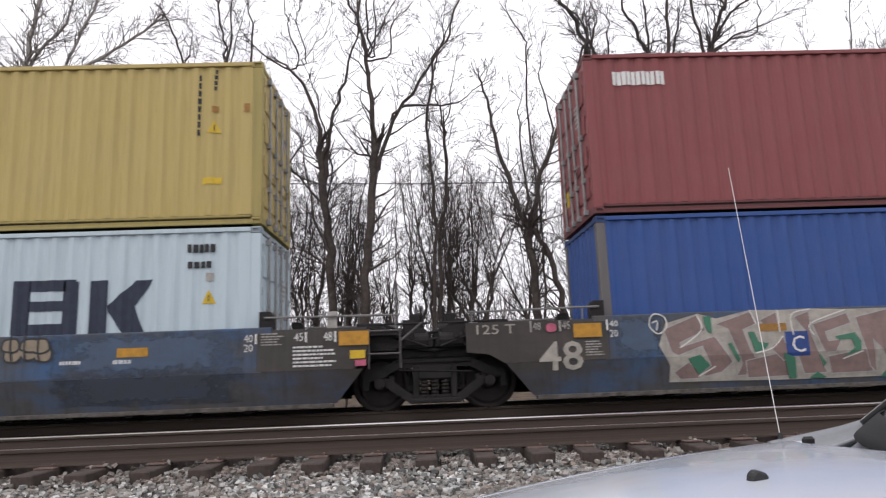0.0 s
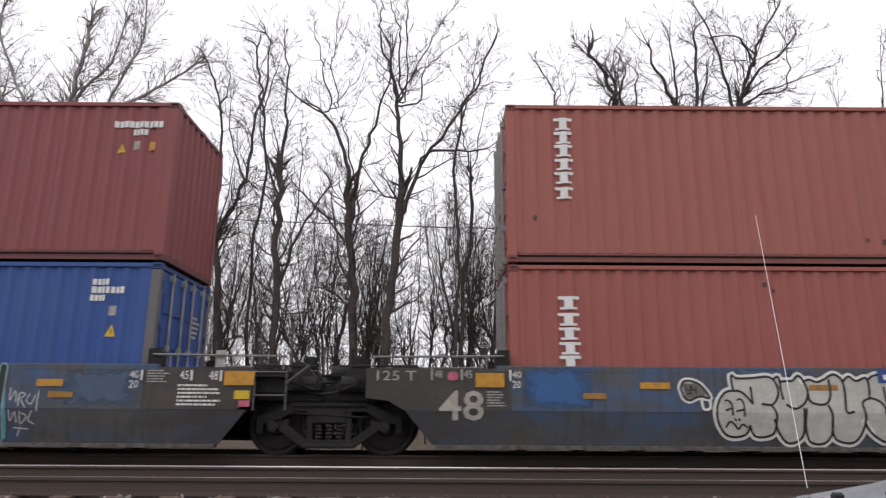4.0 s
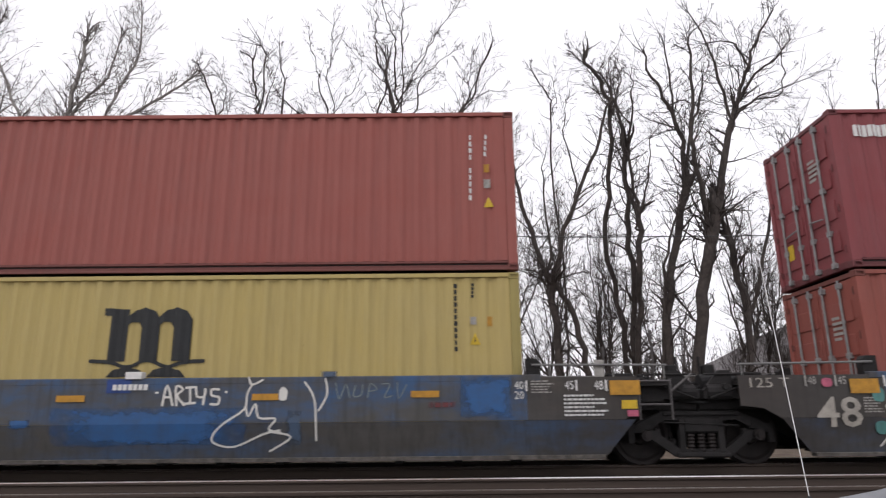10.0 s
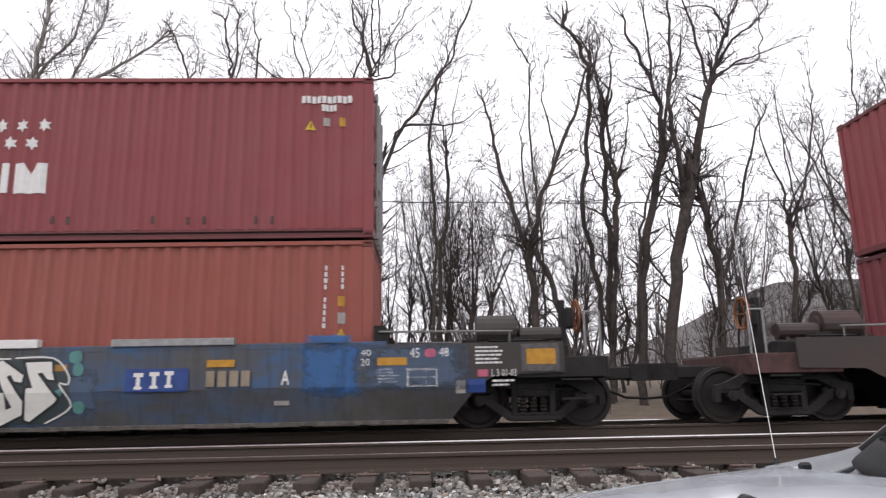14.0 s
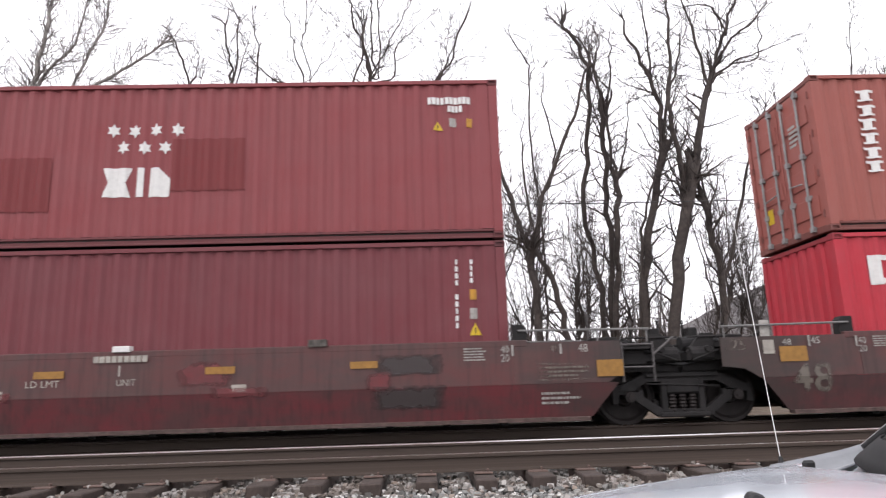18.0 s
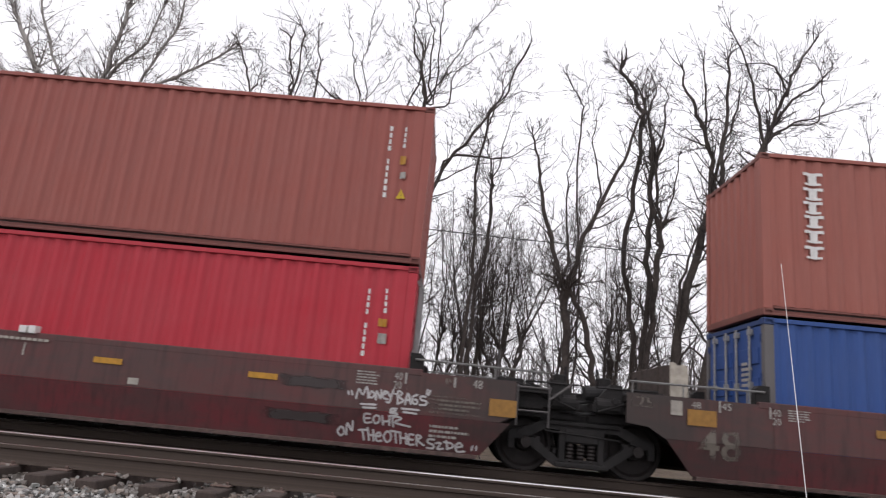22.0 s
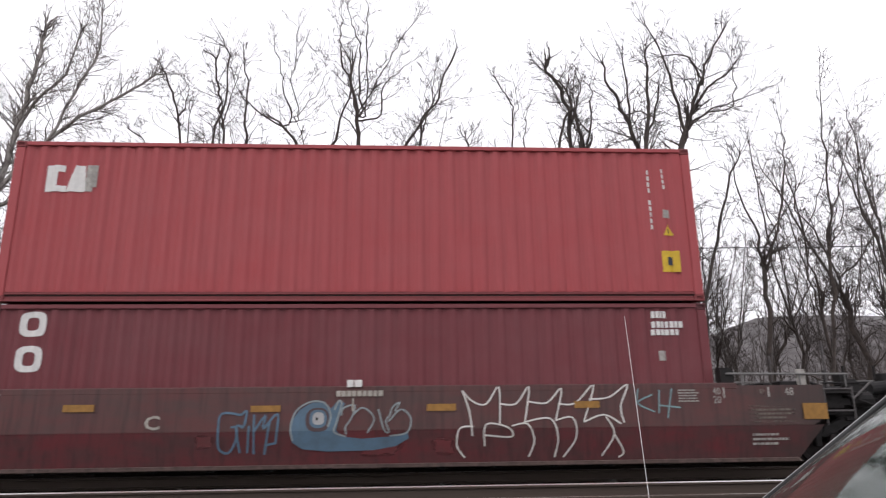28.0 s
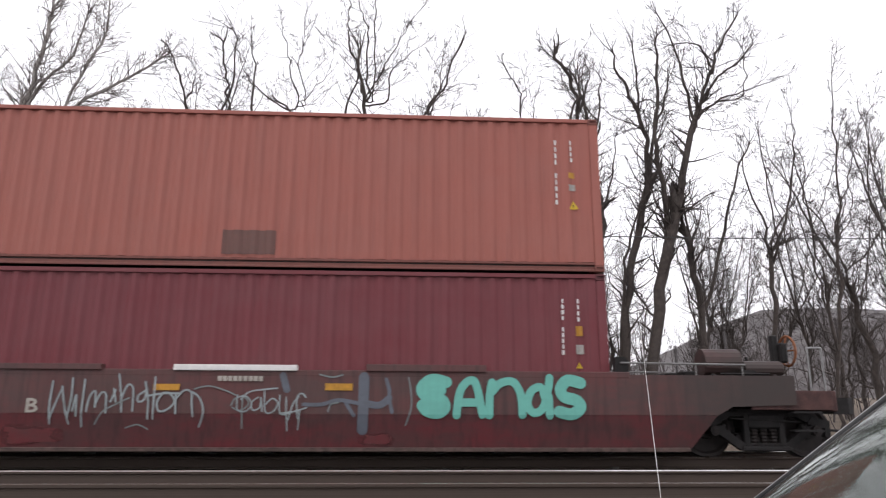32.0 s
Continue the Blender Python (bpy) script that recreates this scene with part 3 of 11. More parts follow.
def container(x0, z0, mat, h, left, right, label, category="shipping container"):
    c = tagged(new("shipping_container", None), label, category, "stacked containers")
    moving(c, x0, TRAIN_C, z0)
    side = corrugated_side(mat, h)
    part("side_wall", side, None, c)
    far = part("side_wall", side, None, c)
    far.matrix_local = pose(LEN, 0, 0, 0, 0, 180)
    m = M[mat]

    def shared(name, *rows, bevel=0.006, material=m):
        me = cached((name, material.name, h), lambda: mesh_of(boxes(*rows, bevel=bevel), name, material))
        return part(name, me, None, c)

    shared("roof", (0.05, LEN - 0.05, -HALF + 0.03, HALF - 0.03, h - 0.06, h - 0.03), bevel=0)
    shared("floor", (0.05, LEN - 0.05, -HALF + 0.03, HALF - 0.03, 0.10, 0.15), bevel=0, material=M["inside"])
    for s in (-1, 1):
        y0, y1 = sorted((s * HALF, s * (HALF - 0.06)))
        shared("top_rail_%s" % ("near" if s < 0 else "far"), (0.17, LEN - 0.17, y0, y1, h - 0.078, h - 0.006)).name = "top_rail"
        def sill():
            bm = bmesh.new()
            q = [(HALF, 0.16), (HALF - 0.06, 0.16), (HALF - 0.06, 0.010), (HALF, 0.010), (HALF, 0.035), (HALF - 0.034, 0.045), (HALF - 0.034, 0.118), (HALF, 0.128)]
            prism(bm, [(s * a, b) for a, b in q], 0.17, LEN - 0.17, "x")
            return mesh_of(bm, "bottom_rail", M[mat + "_rail"])
        part("bottom_rail", cached(("sill", mat, s), sill), None, c)
        for k, xx in enumerate((0.0, LEN - 0.16)):
            shared("corner_post_%d_%d" % (s, k), (xx + 0.002 * k, xx + 0.158 + 0.002 * k, min(s * HALF, s * (HALF - 0.13)), max(s * HALF, s * (HALF - 0.13)), 0.118, h - 0.118), material=M["yellow_rail"] if mat == "yellow" else M["blue_post"] if mat == "blue" else m).name = "corner_post"
            for zz in (0.0, h - 0.118):
                cx = -0.006 if k == 0 else LEN - 0.172

                def casting():
                    bm = boxes((cx, cx + 0.178, *sorted((s * (HALF + 0.006), s * (HALF - 0.162))), zz, zz + 0.118), bevel=0.012)
                    bm.normal_update()
                    faces = [q for q in bm.faces if q.normal.y * s > 0.99 and q.calc_area() > 0.01]
                    bmesh.ops.inset_individual(bm, faces=faces, thickness=0.03, depth=0)
                    faces = [q for q in bm.faces if q.normal.y * s > 0.99 and len(q.verts) == 4 and 0.002 < q.calc_area() < 0.01 and abs(q.calc_center_median().x - cx - 0.089) < 0.01 and abs(q.calc_center_median().z - zz - 0.059) < 0.01]
                    for q in bmesh.ops.extrude_discrete_faces(bm, faces=faces)["faces"]:
                        bmesh.ops.translate(bm, verts=q.verts, vec=(0, -s * 0.03, 0))
                    return mesh_of(bm, "corner_casting", M[mat + "_rail"])
                part("corner_casting", cached(("cast", s, k, zz > 0, mat, h), casting), None, c)
    for k, kind in enumerate((left, right)):
        place = pose(0, 0, 0) if k == 0 else pose(LEN, 0, 0, 0, 0, 180)
        for zz, hh in ((0.0, 0.14), (h - 0.12, 0.1)):
            e = shared("end_rail_%d" % (zz > 0), (0.01, 0.12, -HALF + 0.13, HALF - 0.13, zz + 0.02, zz + hh), material=M[mat + "_rail"])
            e.name = "end_rail"
            e.matrix_local = place
        if kind == "corr":
            e = part("end_wall", corrugated_end(mat, h), None, c)
            e.matrix_local = place
            continue
        for s in (-1, 1):
            def leaf():
                bm = bmesh.new()
                box(bm, 0.02, 0.06, 0.015, 1.07, 0.14, h - 0.12)
                for j in range(4):
                    z1 = 0.35 + j * (h - 0.6) / 4
                    box(bm, -0.002, 0.02, 0.09, 0.98, z1, z1 + (h - 0.6) / 4 - 0.22, bevel=0.008)
                return mesh_of(bm, "door", m)
            d = part("door", cached(("door", mat, h), leaf), None, c)
            d.matrix_local = place @ Matrix.Diagonal((1, s, 1, 1))
            for yy in (0.22, 0.74):
                def bar():
                    bm = bmesh.new()
                    rod(bm, (-0.035, 0, 0.1), (-0.035, 0, h - 0.1), 0.022, 8)
                    for z1 in (0.12, 0.7, 1.5, h - 0.2):
                        box(bm, -0.06, 0.02, -0.05, 0.05, z1 - 0.05, z1 + 0.05, bevel=0.006)
                    return mesh_of(bm, "locking_bar", M["galv"])
                b = part("locking_bar", cached(("bar", h), bar), None, d, "galvanised locking bar")
                b.location = (0, yy, 0)

            for j in range(4):
                def hinge():
                    bm = boxes((0.0, 0.05, 1.045, 1.115, -0.05, 0.05), bevel=0.006)
                    rod(bm, (0.0, 1.10, -0.07), (0.0, 1.10, 0.07), 0.016, 6)
                    return mesh_of(bm, "hinge", M[mat + "_rail"])
                part("hinge", cached(("hinge", mat), hinge), None, d).location = (0, 0, 0.34 + j * (h - 0.68) / 3)

            def grip():
                bm = bmesh.new()
                rod(bm, (-0.06, 0.22, 1.05), (-0.06, 0.66, 1.0), 0.014, 6)
                return mesh_of(bm, "handle", M["galv"])
            part("handle", cached(("grip", h), grip), None, d, "steel door handle")

            def sticker():
                return mesh_of(boxes((-0.008, -0.0045, 0.52, 0.72, 0.55, 0.85)), "warning_sticker", M["yellow_sign"])

            def stencil():
                bm = bmesh.new()
                for j in range(5):
                    box(bm, -0.008, -0.0045, 0.36, 0.58 + 0.06 * (j * 7 % 4), h - 0.75 - 0.09 * j, h - 0.70 - 0.09 * j)
                return mesh_of(bm, "stencil", M["dirty_white"])
            part("warning_sticker" if s > 0 else "stencil", cached(("stk", s > 0, h), sticker if s > 0 else stencil), None, d)
    return c


def well_car(x0, livery, label, number):
    """One low well unit: its own origin is the left end of the container, on the track's centre line."""
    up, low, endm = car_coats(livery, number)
    w = tagged(new("well_car", None), label, "well car", "well units of the train")
    moving(w, x0, TRAIN_C, 0.0)
    k = (livery, number)
    for s in (-1, 1):
        def upper():
            bm = bmesh.new()
            prism(bm, [(-0.02, 0.712), (LEN + 0.02, 0.712), (LEN + 0.02, 1.34), (-0.02, 1.34)], *sorted((s * 1.505, s * 1.475)))
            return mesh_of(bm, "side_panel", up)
        part("side_panel", cached(("up", k, s), upper), None, w)

        def lower():
            y0, y1 = s * 1.503, s * 1.40
            bm = bmesh.new()
            pts = [(-1.68, 0.708, y0), (LEN + 1.68, 0.708, y0), (LEN + 1.25, 0.19, y1), (-1.25, 0.19, y1)]
            one = [bm.verts.new((x, y, z)) for x, z, y in pts]
            two = [bm.verts.new((x, y - s * 0.03, z)) for x, z, y in pts]
            bm.faces.new(one)
            bm.faces.new(two[::-1])
            for i in range(4):
                bm.faces.new((one[i], two[i], two[(i + 1) % 4], one[(i + 1) % 4]))
            bmesh.ops.recalc_face_normals(bm, faces=bm.faces)
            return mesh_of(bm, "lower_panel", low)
        part("lower_panel", cached(("low", k, s), lower), None, w)
        part("top_chord", cached(("chord", k, s), lambda: mesh_of(boxes((-0.25, LEN + 0.25, *sorted((s * 1.508, s * 1.37)), 1.30, 1.405), bevel=0.012), "top_chord", up)), None, w)
        part("bottom_flange", cached(("fl", s, k), lambda: mesh_of(boxes((-1.2, LEN + 1.2, *sorted((s * 1.46, s * 1.28)), 0.13, 0.192), bevel=0.006), "bottom_flange", M["flange" if livery == "atw" else "flange_brown"])), None, w, "dusty bottom flange")
        for e in (0, 1):
            flip = pose(0, 0, 0) if e else Matrix.Translation((LEN, 0, 0)) @ Matrix.Diagonal((-1, 1, 1, 1))

            def end_plate():
                bm = bmesh.new()
                prism(bm, [(LEN + 0.022, 0.712), (LEN + 1.70, 0.712), (LEN + 1.95, 0.86), (LEN + 2.3, 0.9), (LEN + 2.3, 1.36), (LEN + 0.022, 1.36)], *sorted((s * 1.50, s * 1.47)))
                return mesh_of(bm, "end_panel", endm)

            def short_plate():
                bm = bmesh.new()
                prism(bm, [(LEN + 0.022, 0.712), (LEN + 1.52, 0.712), (LEN + 1.74, 0.84), (LEN + 1.74, 1.36), (LEN + 0.022, 1.36)], *sorted((s * 1.50, s * 1.47)))
                return mesh_of(bm, "end_panel", endm)

            def long_plate():
                bm = bmesh.new()
                prism(bm, [(LEN + 0.022, 0.712), (LEN + 1.70, 0.712), (LEN + 1.95, 0.85), (LEN + 3.05, 0.88), (LEN + 3.05, 1.36), (LEN + 0.022, 1.36)], *sorted((s * 1.50, s * 1.47)))
                return mesh_of(bm, "end_panel", endm)
            coupled = (number, e) in ((4, 1), (5, 0), (9, 1))

            def bracket():
                bm = bmesh.new()
                a, b, y = LEN + 1.75, LEN + 2.27, s * 1.47
                for x0, z0, x1, z1 in ((a, 1.29, b, 1.29), (a, 0.93, b, 0.93), (b, 0.70, b, 1.33), (a + 0.02, 0.70, a + 0.02, 1.33), (b, 1.12, b + 0.35, 1.40)):
                    rod(bm, (x0, y, z0), (x1, y, z1), 0.018, 6)
                return mesh_of(bm, "step_bracket", M["dull_steel"])
            part("end_panel", cached(("ep", k, s, e), long_plate if coupled else short_plate if e else end_plate), None, w).matrix_local = flip
            if e and not coupled:
                part("step_bracket", cached(("br", s), bracket), None, w, "grimy steel step bracket").matrix_local = flip

            def hand():
                bm = bmesh.new()
                y = s * 1.44
                rod(bm, (LEN + 0.12, y, 1.56), (LEN + 2.25, y, 1.54), 0.02, 6)
                for xx in (LEN + 0.4, LEN + 1.4, LEN + 2.2):
                    rod(bm, (xx, y, 1.33), (xx, y, 1.56), 0.014, 5)
                return mesh_of(bm, "handrail", M["grab_steel"])
            part("handrail", cached(("hr", s), hand), None, w, "galvanised handrail").matrix_local = flip

            def guide():
                bm = bmesh.new()
                prism(bm, [(LEN + 0.03, 1.36), (LEN + 0.26, 1.36), (LEN + 0.26, 1.6), (LEN + 0.2, 1.66), (LEN + 0.03, 1.66)], *sorted((s * 1.42, s * 1.25)))
                return mesh_of(bm, "container_guide", M["truck"])
            part("container_guide", cached(("gd", s), guide), None, w, "black container guide").matrix_local = flip

    for i in range(14):
        beam = part("cross_member", cached(("beam",), lambda: mesh_of(boxes((0, 0.12, -1.37, 1.37, 0.09, 0.17)), "cross_member", M["inside"])), None, w)
        beam.location = (0.1 + i * (LEN - 0.3) / 13, 0, 0)
    for e in (0, 1):
        flip = pose(0, 0, 0) if e else Matrix.Translation((LEN, 0, 0)) @ Matrix.Diagonal((-1, 1, 1, 1))

        def deck():
            bm = bmesh.new()
            box(bm, LEN + 0.05, LEN + 2.3, -1.46, 1.46, 1.22, 1.30)
            prism(bm, [(LEN + 0.05, 0.2), (LEN + 0.35, 0.2), (LEN + 1.6, 0.95), (LEN + 2.55, 0.95), (LEN + 2.55, 1.2), (LEN + 0.05, 1.2)], -0.45, 0.45)
            for yy in (-1.25, -0.85, 0.85, 1.25):
                box(bm, LEN + 0.05, LEN + 2.2, yy - 0.05, yy + 0.05, 0.98, 1.22)
            box(bm, LEN + 0.05, LEN + 0.12, -1.37, 1.37, 0.2, 1.2)
            box(bm, LEN + 1.6, LEN + 2.78, -1.30, 1.30, 1.02, 1.14)
            box(bm, LEN + 1.75, LEN + 2.79, -1.08, 1.08, 0.86, 1.018)
            prism(bm, [(LEN + 2.3, 1.15), (LEN + 2.76, 1.15), (LEN + 2.5, 1.46), (LEN + 2.3, 1.46)], -1.27, -1.17)
            rod(bm, (LEN + 1.7, -1.36, 1.38), (LEN + 2.7, -1.33, 1.02), 0.022, 6)
            rod(bm, (LEN + 2.62, -0.8, 1.1), (LEN + 2.62, -0.8, 1.72), 0.025, 6)
            box(bm, LEN + 2.42, LEN + 2.6, -0.95, -0.75, 1.36, 1.58, bevel=0.02)
            prism(bm, [(LEN + 2.2, 0.82), (LEN + 2.80, 0.82), (LEN + 2.80, 1.12), (LEN + 2.68, 1.32), (LEN + 2.40, 1.36), (LEN + 2.2, 1.16)], -1.02, -0.5)
            box(bm, LEN + 2.2, LEN + 2.80, 0.5, 1.02, 0.82, 1.36, bevel=0.03)
            rod(bm, (LEN + 2.34, -1.22, 1.12), (LEN + 2.72, -1.22, 1.12), 0.13, 12)
            rod(bm, (LEN + 2.45, -1.40, 1.2), (LEN + 2.45, 1.40, 1.2), 0.05, 8)
            rod(bm, (LEN + 1.9, -1.28, 1.40), (LEN + 2.75, -1.28, 1.40), 0.018, 6)
            rod(bm, (LEN + 2.05, -1.1, 1.3), (LEN + 2.05, -1.1, 1.62), 0.02, 6)
            for yy in (-0.5, 0.1, 0.55):
                box(bm, LEN + 1.5, LEN + 1.95, yy - 0.14, yy + 0.14, 1.3, 1.47, bevel=0.02)
            return mesh_of(bm, "end_frame", M["truck"])
        part("end_frame", cached(("deck",), deck), None, w, "grimy steel end frame").matrix_local = flip

        def pipe(dx, y, top):
            bm = bmesh.new()
            rod(bm, (LEN + dx, y, 1.1), (LEN + dx, y, top), 0.022, 8)
            rod(bm, (LEN + dx, y, top - 0.16), (LEN + dx, y, top - 0.06), 0.034, 8)
            return mesh_of(bm, "brake_pipe", M["dull_steel"])

        def hose(y, z, sag, x1):
            bm = bmesh.new()
            pts = [Vector((LEN + 1.95 + (x1 - 1.95) * i / 8, y + 0.05 * math.sin(i * 1.3), z - sag * math.sin(math.pi * i / 8))) for i in range(9)]
            bent(bm, pts, 0.026)
            return mesh_of(bm, "brake_hose", M["grime"], True)

        def cylinder():
            bm = bmesh.new()
            rod(bm, (LEN + 2.9, -1.0, 1.30), (LEN + 3.35, -0.96, 1.34), 0.115, 14)
            rod(bm, (LEN + 3.35, -0.96, 1.34), (LEN + 3.62, -0.96, 1.33), 0.05, 10)
            return mesh_of(bm, "brake_cylinder", M["grime"])
        if e:
            for place in ((2.2, -0.92, 2.16), (1.52, -0.35, 1.95), (2.52, 0.4, 1.86)):
                part("brake_pipe", cached(("pipe", place), lambda: pipe(*place)), None, w, "upright grey brake pipe")
            if number not in (4, 9):
                for way in ((-1.16, 1.30, 0.34, 3.7), (-1.02, 1.36, 0.22, 3.5), (-0.86, 1.42, 0.16, 3.4)):
                    part("brake_hose", cached(("hose", way), lambda: hose(*way)), None, w, "sagging black brake hose")
                part("brake_cylinder", cached(("cyl",), cylinder), None, w, "grimy brake cylinder")
    return w


def truck(x):
    """Two-axle truck with cast side frames, springs and rolling wheelsets."""
    t = tagged(new("rail_truck", None), "grimy black two-axle truck under the car ends", "rail truck", "trucks of the train")
    moving(t, x, TRAIN_C, 0.0)
    for s in (-1, 1):
        def side():
            bm = bmesh.new()
            prism(bm, [(-1.16, 0.50), (-1.16, 0.62), (-1.0, 0.65), (-0.62, 0.82), (0.62, 0.82), (1.0, 0.65), (1.16, 0.62), (1.16, 0.50), (0.93, 0.50), (0.58, 0.69), (-0.58, 0.69), (-0.93, 0.50)], *sorted((s * 1.12, s * 0.99)))
            prism(bm, [(-0.97, 0.52), (-0.76, 0.54), (-0.36, 0.25), (0.36, 0.25), (0.76, 0.54), (0.97, 0.52), (0.42, 0.13), (-0.42, 0.13)], *sorted((s * 1.126, s * 1.0)))
            for a in (-1, 1):
                box(bm, *sorted((a * 0.26, a * 0.36)), *sorted((s * 1.134, s * 1.01)), 0.2, 0.74, bevel=0.012)
                box(bm, *sorted((a * 1.06, a * 1.17)), *sorted((s * 1.116, s * 1.0)), 0.34, 0.56, bevel=0.012)
                box(bm, *sorted((a * 0.66, a * 0.74)), *sorted((s * 1.116, s * 1.0)), 0.34, 0.56, bevel=0.012)
                prism(bm, [(a * 0.76, 0.56), (a * 1.05, 0.56), (a * 1.0, 0.66), (a * 0.82, 0.66)], *sorted((s * 1.14, s * 1.02)))
            box(bm, -0.42, 0.42, *sorted((s * 1.19, s * 1.09)), 0.12, 0.20, bevel=0.02)
            box(bm, -0.60, 0.60, *sorted((s * 1.16, s * 1.08)), 0.76, 0.826, bevel=0.012)
            rod(bm, (-0.6, s * 1.15, 0.66), (0.6, s * 1.15, 0.60), 0.016, 6)
            return mesh_of(bm, "side_frame", M["truck"])
        part("side_frame", cached(("sf", s), side), None, t)

        def springs():
            bm = bmesh.new()
            for xx in (-0.17, 0.0, 0.17):
                prev = None
                for j in range(11):
                    rr = 0.074 if j % 2 else 0.055
                    cur = [bm.verts.new((xx + rr * math.cos(0.7854 * q), s * 1.07 + rr * math.sin(0.7854 * q), 0.20 + j * 0.028)) for q in range(8)]
                    for q in range(8 if prev else 0):
                        bm.faces.new((prev[q], prev[(q + 1) % 8], cur[(q + 1) % 8], cur[q]))
                    prev = cur
            return mesh_of(bm, "spring_nest", M["wheel"])
        part("spring_nest", cached(("sp", s), springs), None, t, "coil spring nest")
        for a in (-1, 1):
            def cap():
                bm = bmesh.new()
                rod(bm, (a * 0.89, s * 1.08, 0.457), (a * 0.89, s * 1.2, 0.457), 0.085, 12)
                rod(bm, (a * 0.89, s * 1.2, 0.457), (a * 0.89, s * 1.22, 0.457), 0.05, 6)
                return mesh_of(bm, "bearing_cap", M["wheel"])
            part("bearing_cap", cached(("cap", s, a), cap), None, t, "round axle bearing cap")
    def rigging():
        bm = bmesh.new()
        for a in (-1, 1):
            box(bm, *sorted((a * 0.36, a * 0.44)), -0.98, 0.98, 0.30, 0.40, bevel=0.015)
            for s in (-1, 1):
                prism(bm, [(a * 0.36, 0.26), (a * 0.41, 0.26), (a * 0.45, 0.62), (a * 0.40, 0.62)], *sorted((s * 0.70, s * 0.84)))
            rod(bm, (a * 0.4, 0.1, 0.36), (a * 0.1, 0.12, 0.78), 0.03, 6)
        rod(bm, (-1.25, -0.55, 0.72), (1.25, -0.60, 0.70), 0.022, 6)
        rod(bm, (-1.3, 0.2, 0.36), (1.3, 0.2, 0.36), 0.03, 6)
        return mesh_of(bm, "brake_rigging", M["truck"])
    part("brake_rigging", cached(("rig",), rigging), None, t, "grimy brake beams and rods")
    part("bolster", cached(("bol",), lambda: mesh_of(boxes((-0.285, 0.285, -1.15, 1.15, 0.49, 0.735), (-0.34, 0.34, -0.95, 0.95, 0.74, 0.96), bevel=0.03), "bolster", M["truck"])), None, t)

    def wheels():
        bm = bmesh.new()
        for s in (-1, 1):
            rings = [(0.44, 0.70), (0.492, 0.705), (0.495, 0.73), (0.46, 0.74), (0.455, 0.83), (0.40, 0.83), (0.36, 0.79), (0.16, 0.79), (0.13, 0.86), (0.05, 0.86)]
            n, prev = 28, None
            for r, y in rings:
                cur = [bm.verts.new((r * math.cos(6.28318 * i / n), s * y, r * math.sin(6.28318 * i / n))) for i in range(n)]
                if prev:
                    for i in range(n):
                        bm.faces.new((prev[i], prev[(i + 1) % n], cur[(i + 1) % n], cur[i]))
                prev = cur
        rod(bm, (0, -1.05, 0), (0, 1.05, 0), 0.08, 10)
        bmesh.ops.recalc_face_normals(bm, faces=bm.faces)
        return mesh_of(bm, "wheelset", M["wheel"])
    for a in (-1, 1):
        ws = part("wheelset", cached(("ws",), wheels), None, t, "rust-brown steel wheels on their axle")
        ws.location = (a * 0.89, 0, 0.457)
        ROLLERS.append((ws, x, a * 0.89))
    return t


ROLLERS = []
STACK = [
    # left end, car, upper paint, upper left/right, lower paint, lower height, lower left/right, names
    (-14.82, "atw", "yellow", "corr", "door", "pale_blue", HI, "corr", "door", "mustard yellow", "pale grey-blue"),
    (2.99, "atw", "zim_a", "door", "corr", "blue", HI, "corr", "door", "faded maroon", "bright blue"),
    (21.01, "atw", "rust_red", "door", "corr", "brick", HI, "door", "corr", "brick-red", "rust-red"),
    (38.89, "atw", "brick", "door", "corr", "yellow", HI, "door", "corr", "dull red", "mustard yellow"),
    (56.71, "atw", "maroon", "door", "door", "deep_orange", HI, "door", "corr", "maroon", "deep orange-red"),
    (78.78, "bn", "maroon", "corr", "door", "dark_maroon", HI, "corr", "door", "patched maroon", "dark maroon"),
    (96.64, "bn", "brick", "door", "corr", "red", HI, "corr", "door", "brown-red", "bright signal red"),
    (114.60, "bn", "orange", "corr", "door", "blue", LO, "door", "corr", "orange-brown", "bright blue"),
    (132.55, "bn", "pink_red", "corr", "door", "dark_maroon", LO, "corr", "door", "faded red", "dark maroon"),
    (150.56, "bn", "orange", "corr", "door", "dark_maroon", HI, "door", "door", "orange-brown", "dark maroon"),
]
UNITS = []
for number, (x0, livery, up, ul, ur, lowp, hl, ll, lr, nu, nl) in enumerate(STACK):
    wl = "worn blue and grey well car side with graffiti" if livery == "atw" else "oxide-brown well car side with graffiti and stencils"
    wc = well_car(x0, livery, wl, number)
    lower = container(x0, 0.215, lowp, hl, ll, lr, "%s corrugated steel container sitting in the well" % nl)
    upper = container(x0, 0.215 + hl + 0.04, up, HI, ul, ur, "%s corrugated steel container stacked on another" % nu)
    UNITS.append((wc, lower, upper))
for x in (-17.7, 0.18, 18.1, 36.05, 53.9, 71.5, 75.65, 93.8, 111.7, 129.7, 147.65, 165.4):
    truck(x)


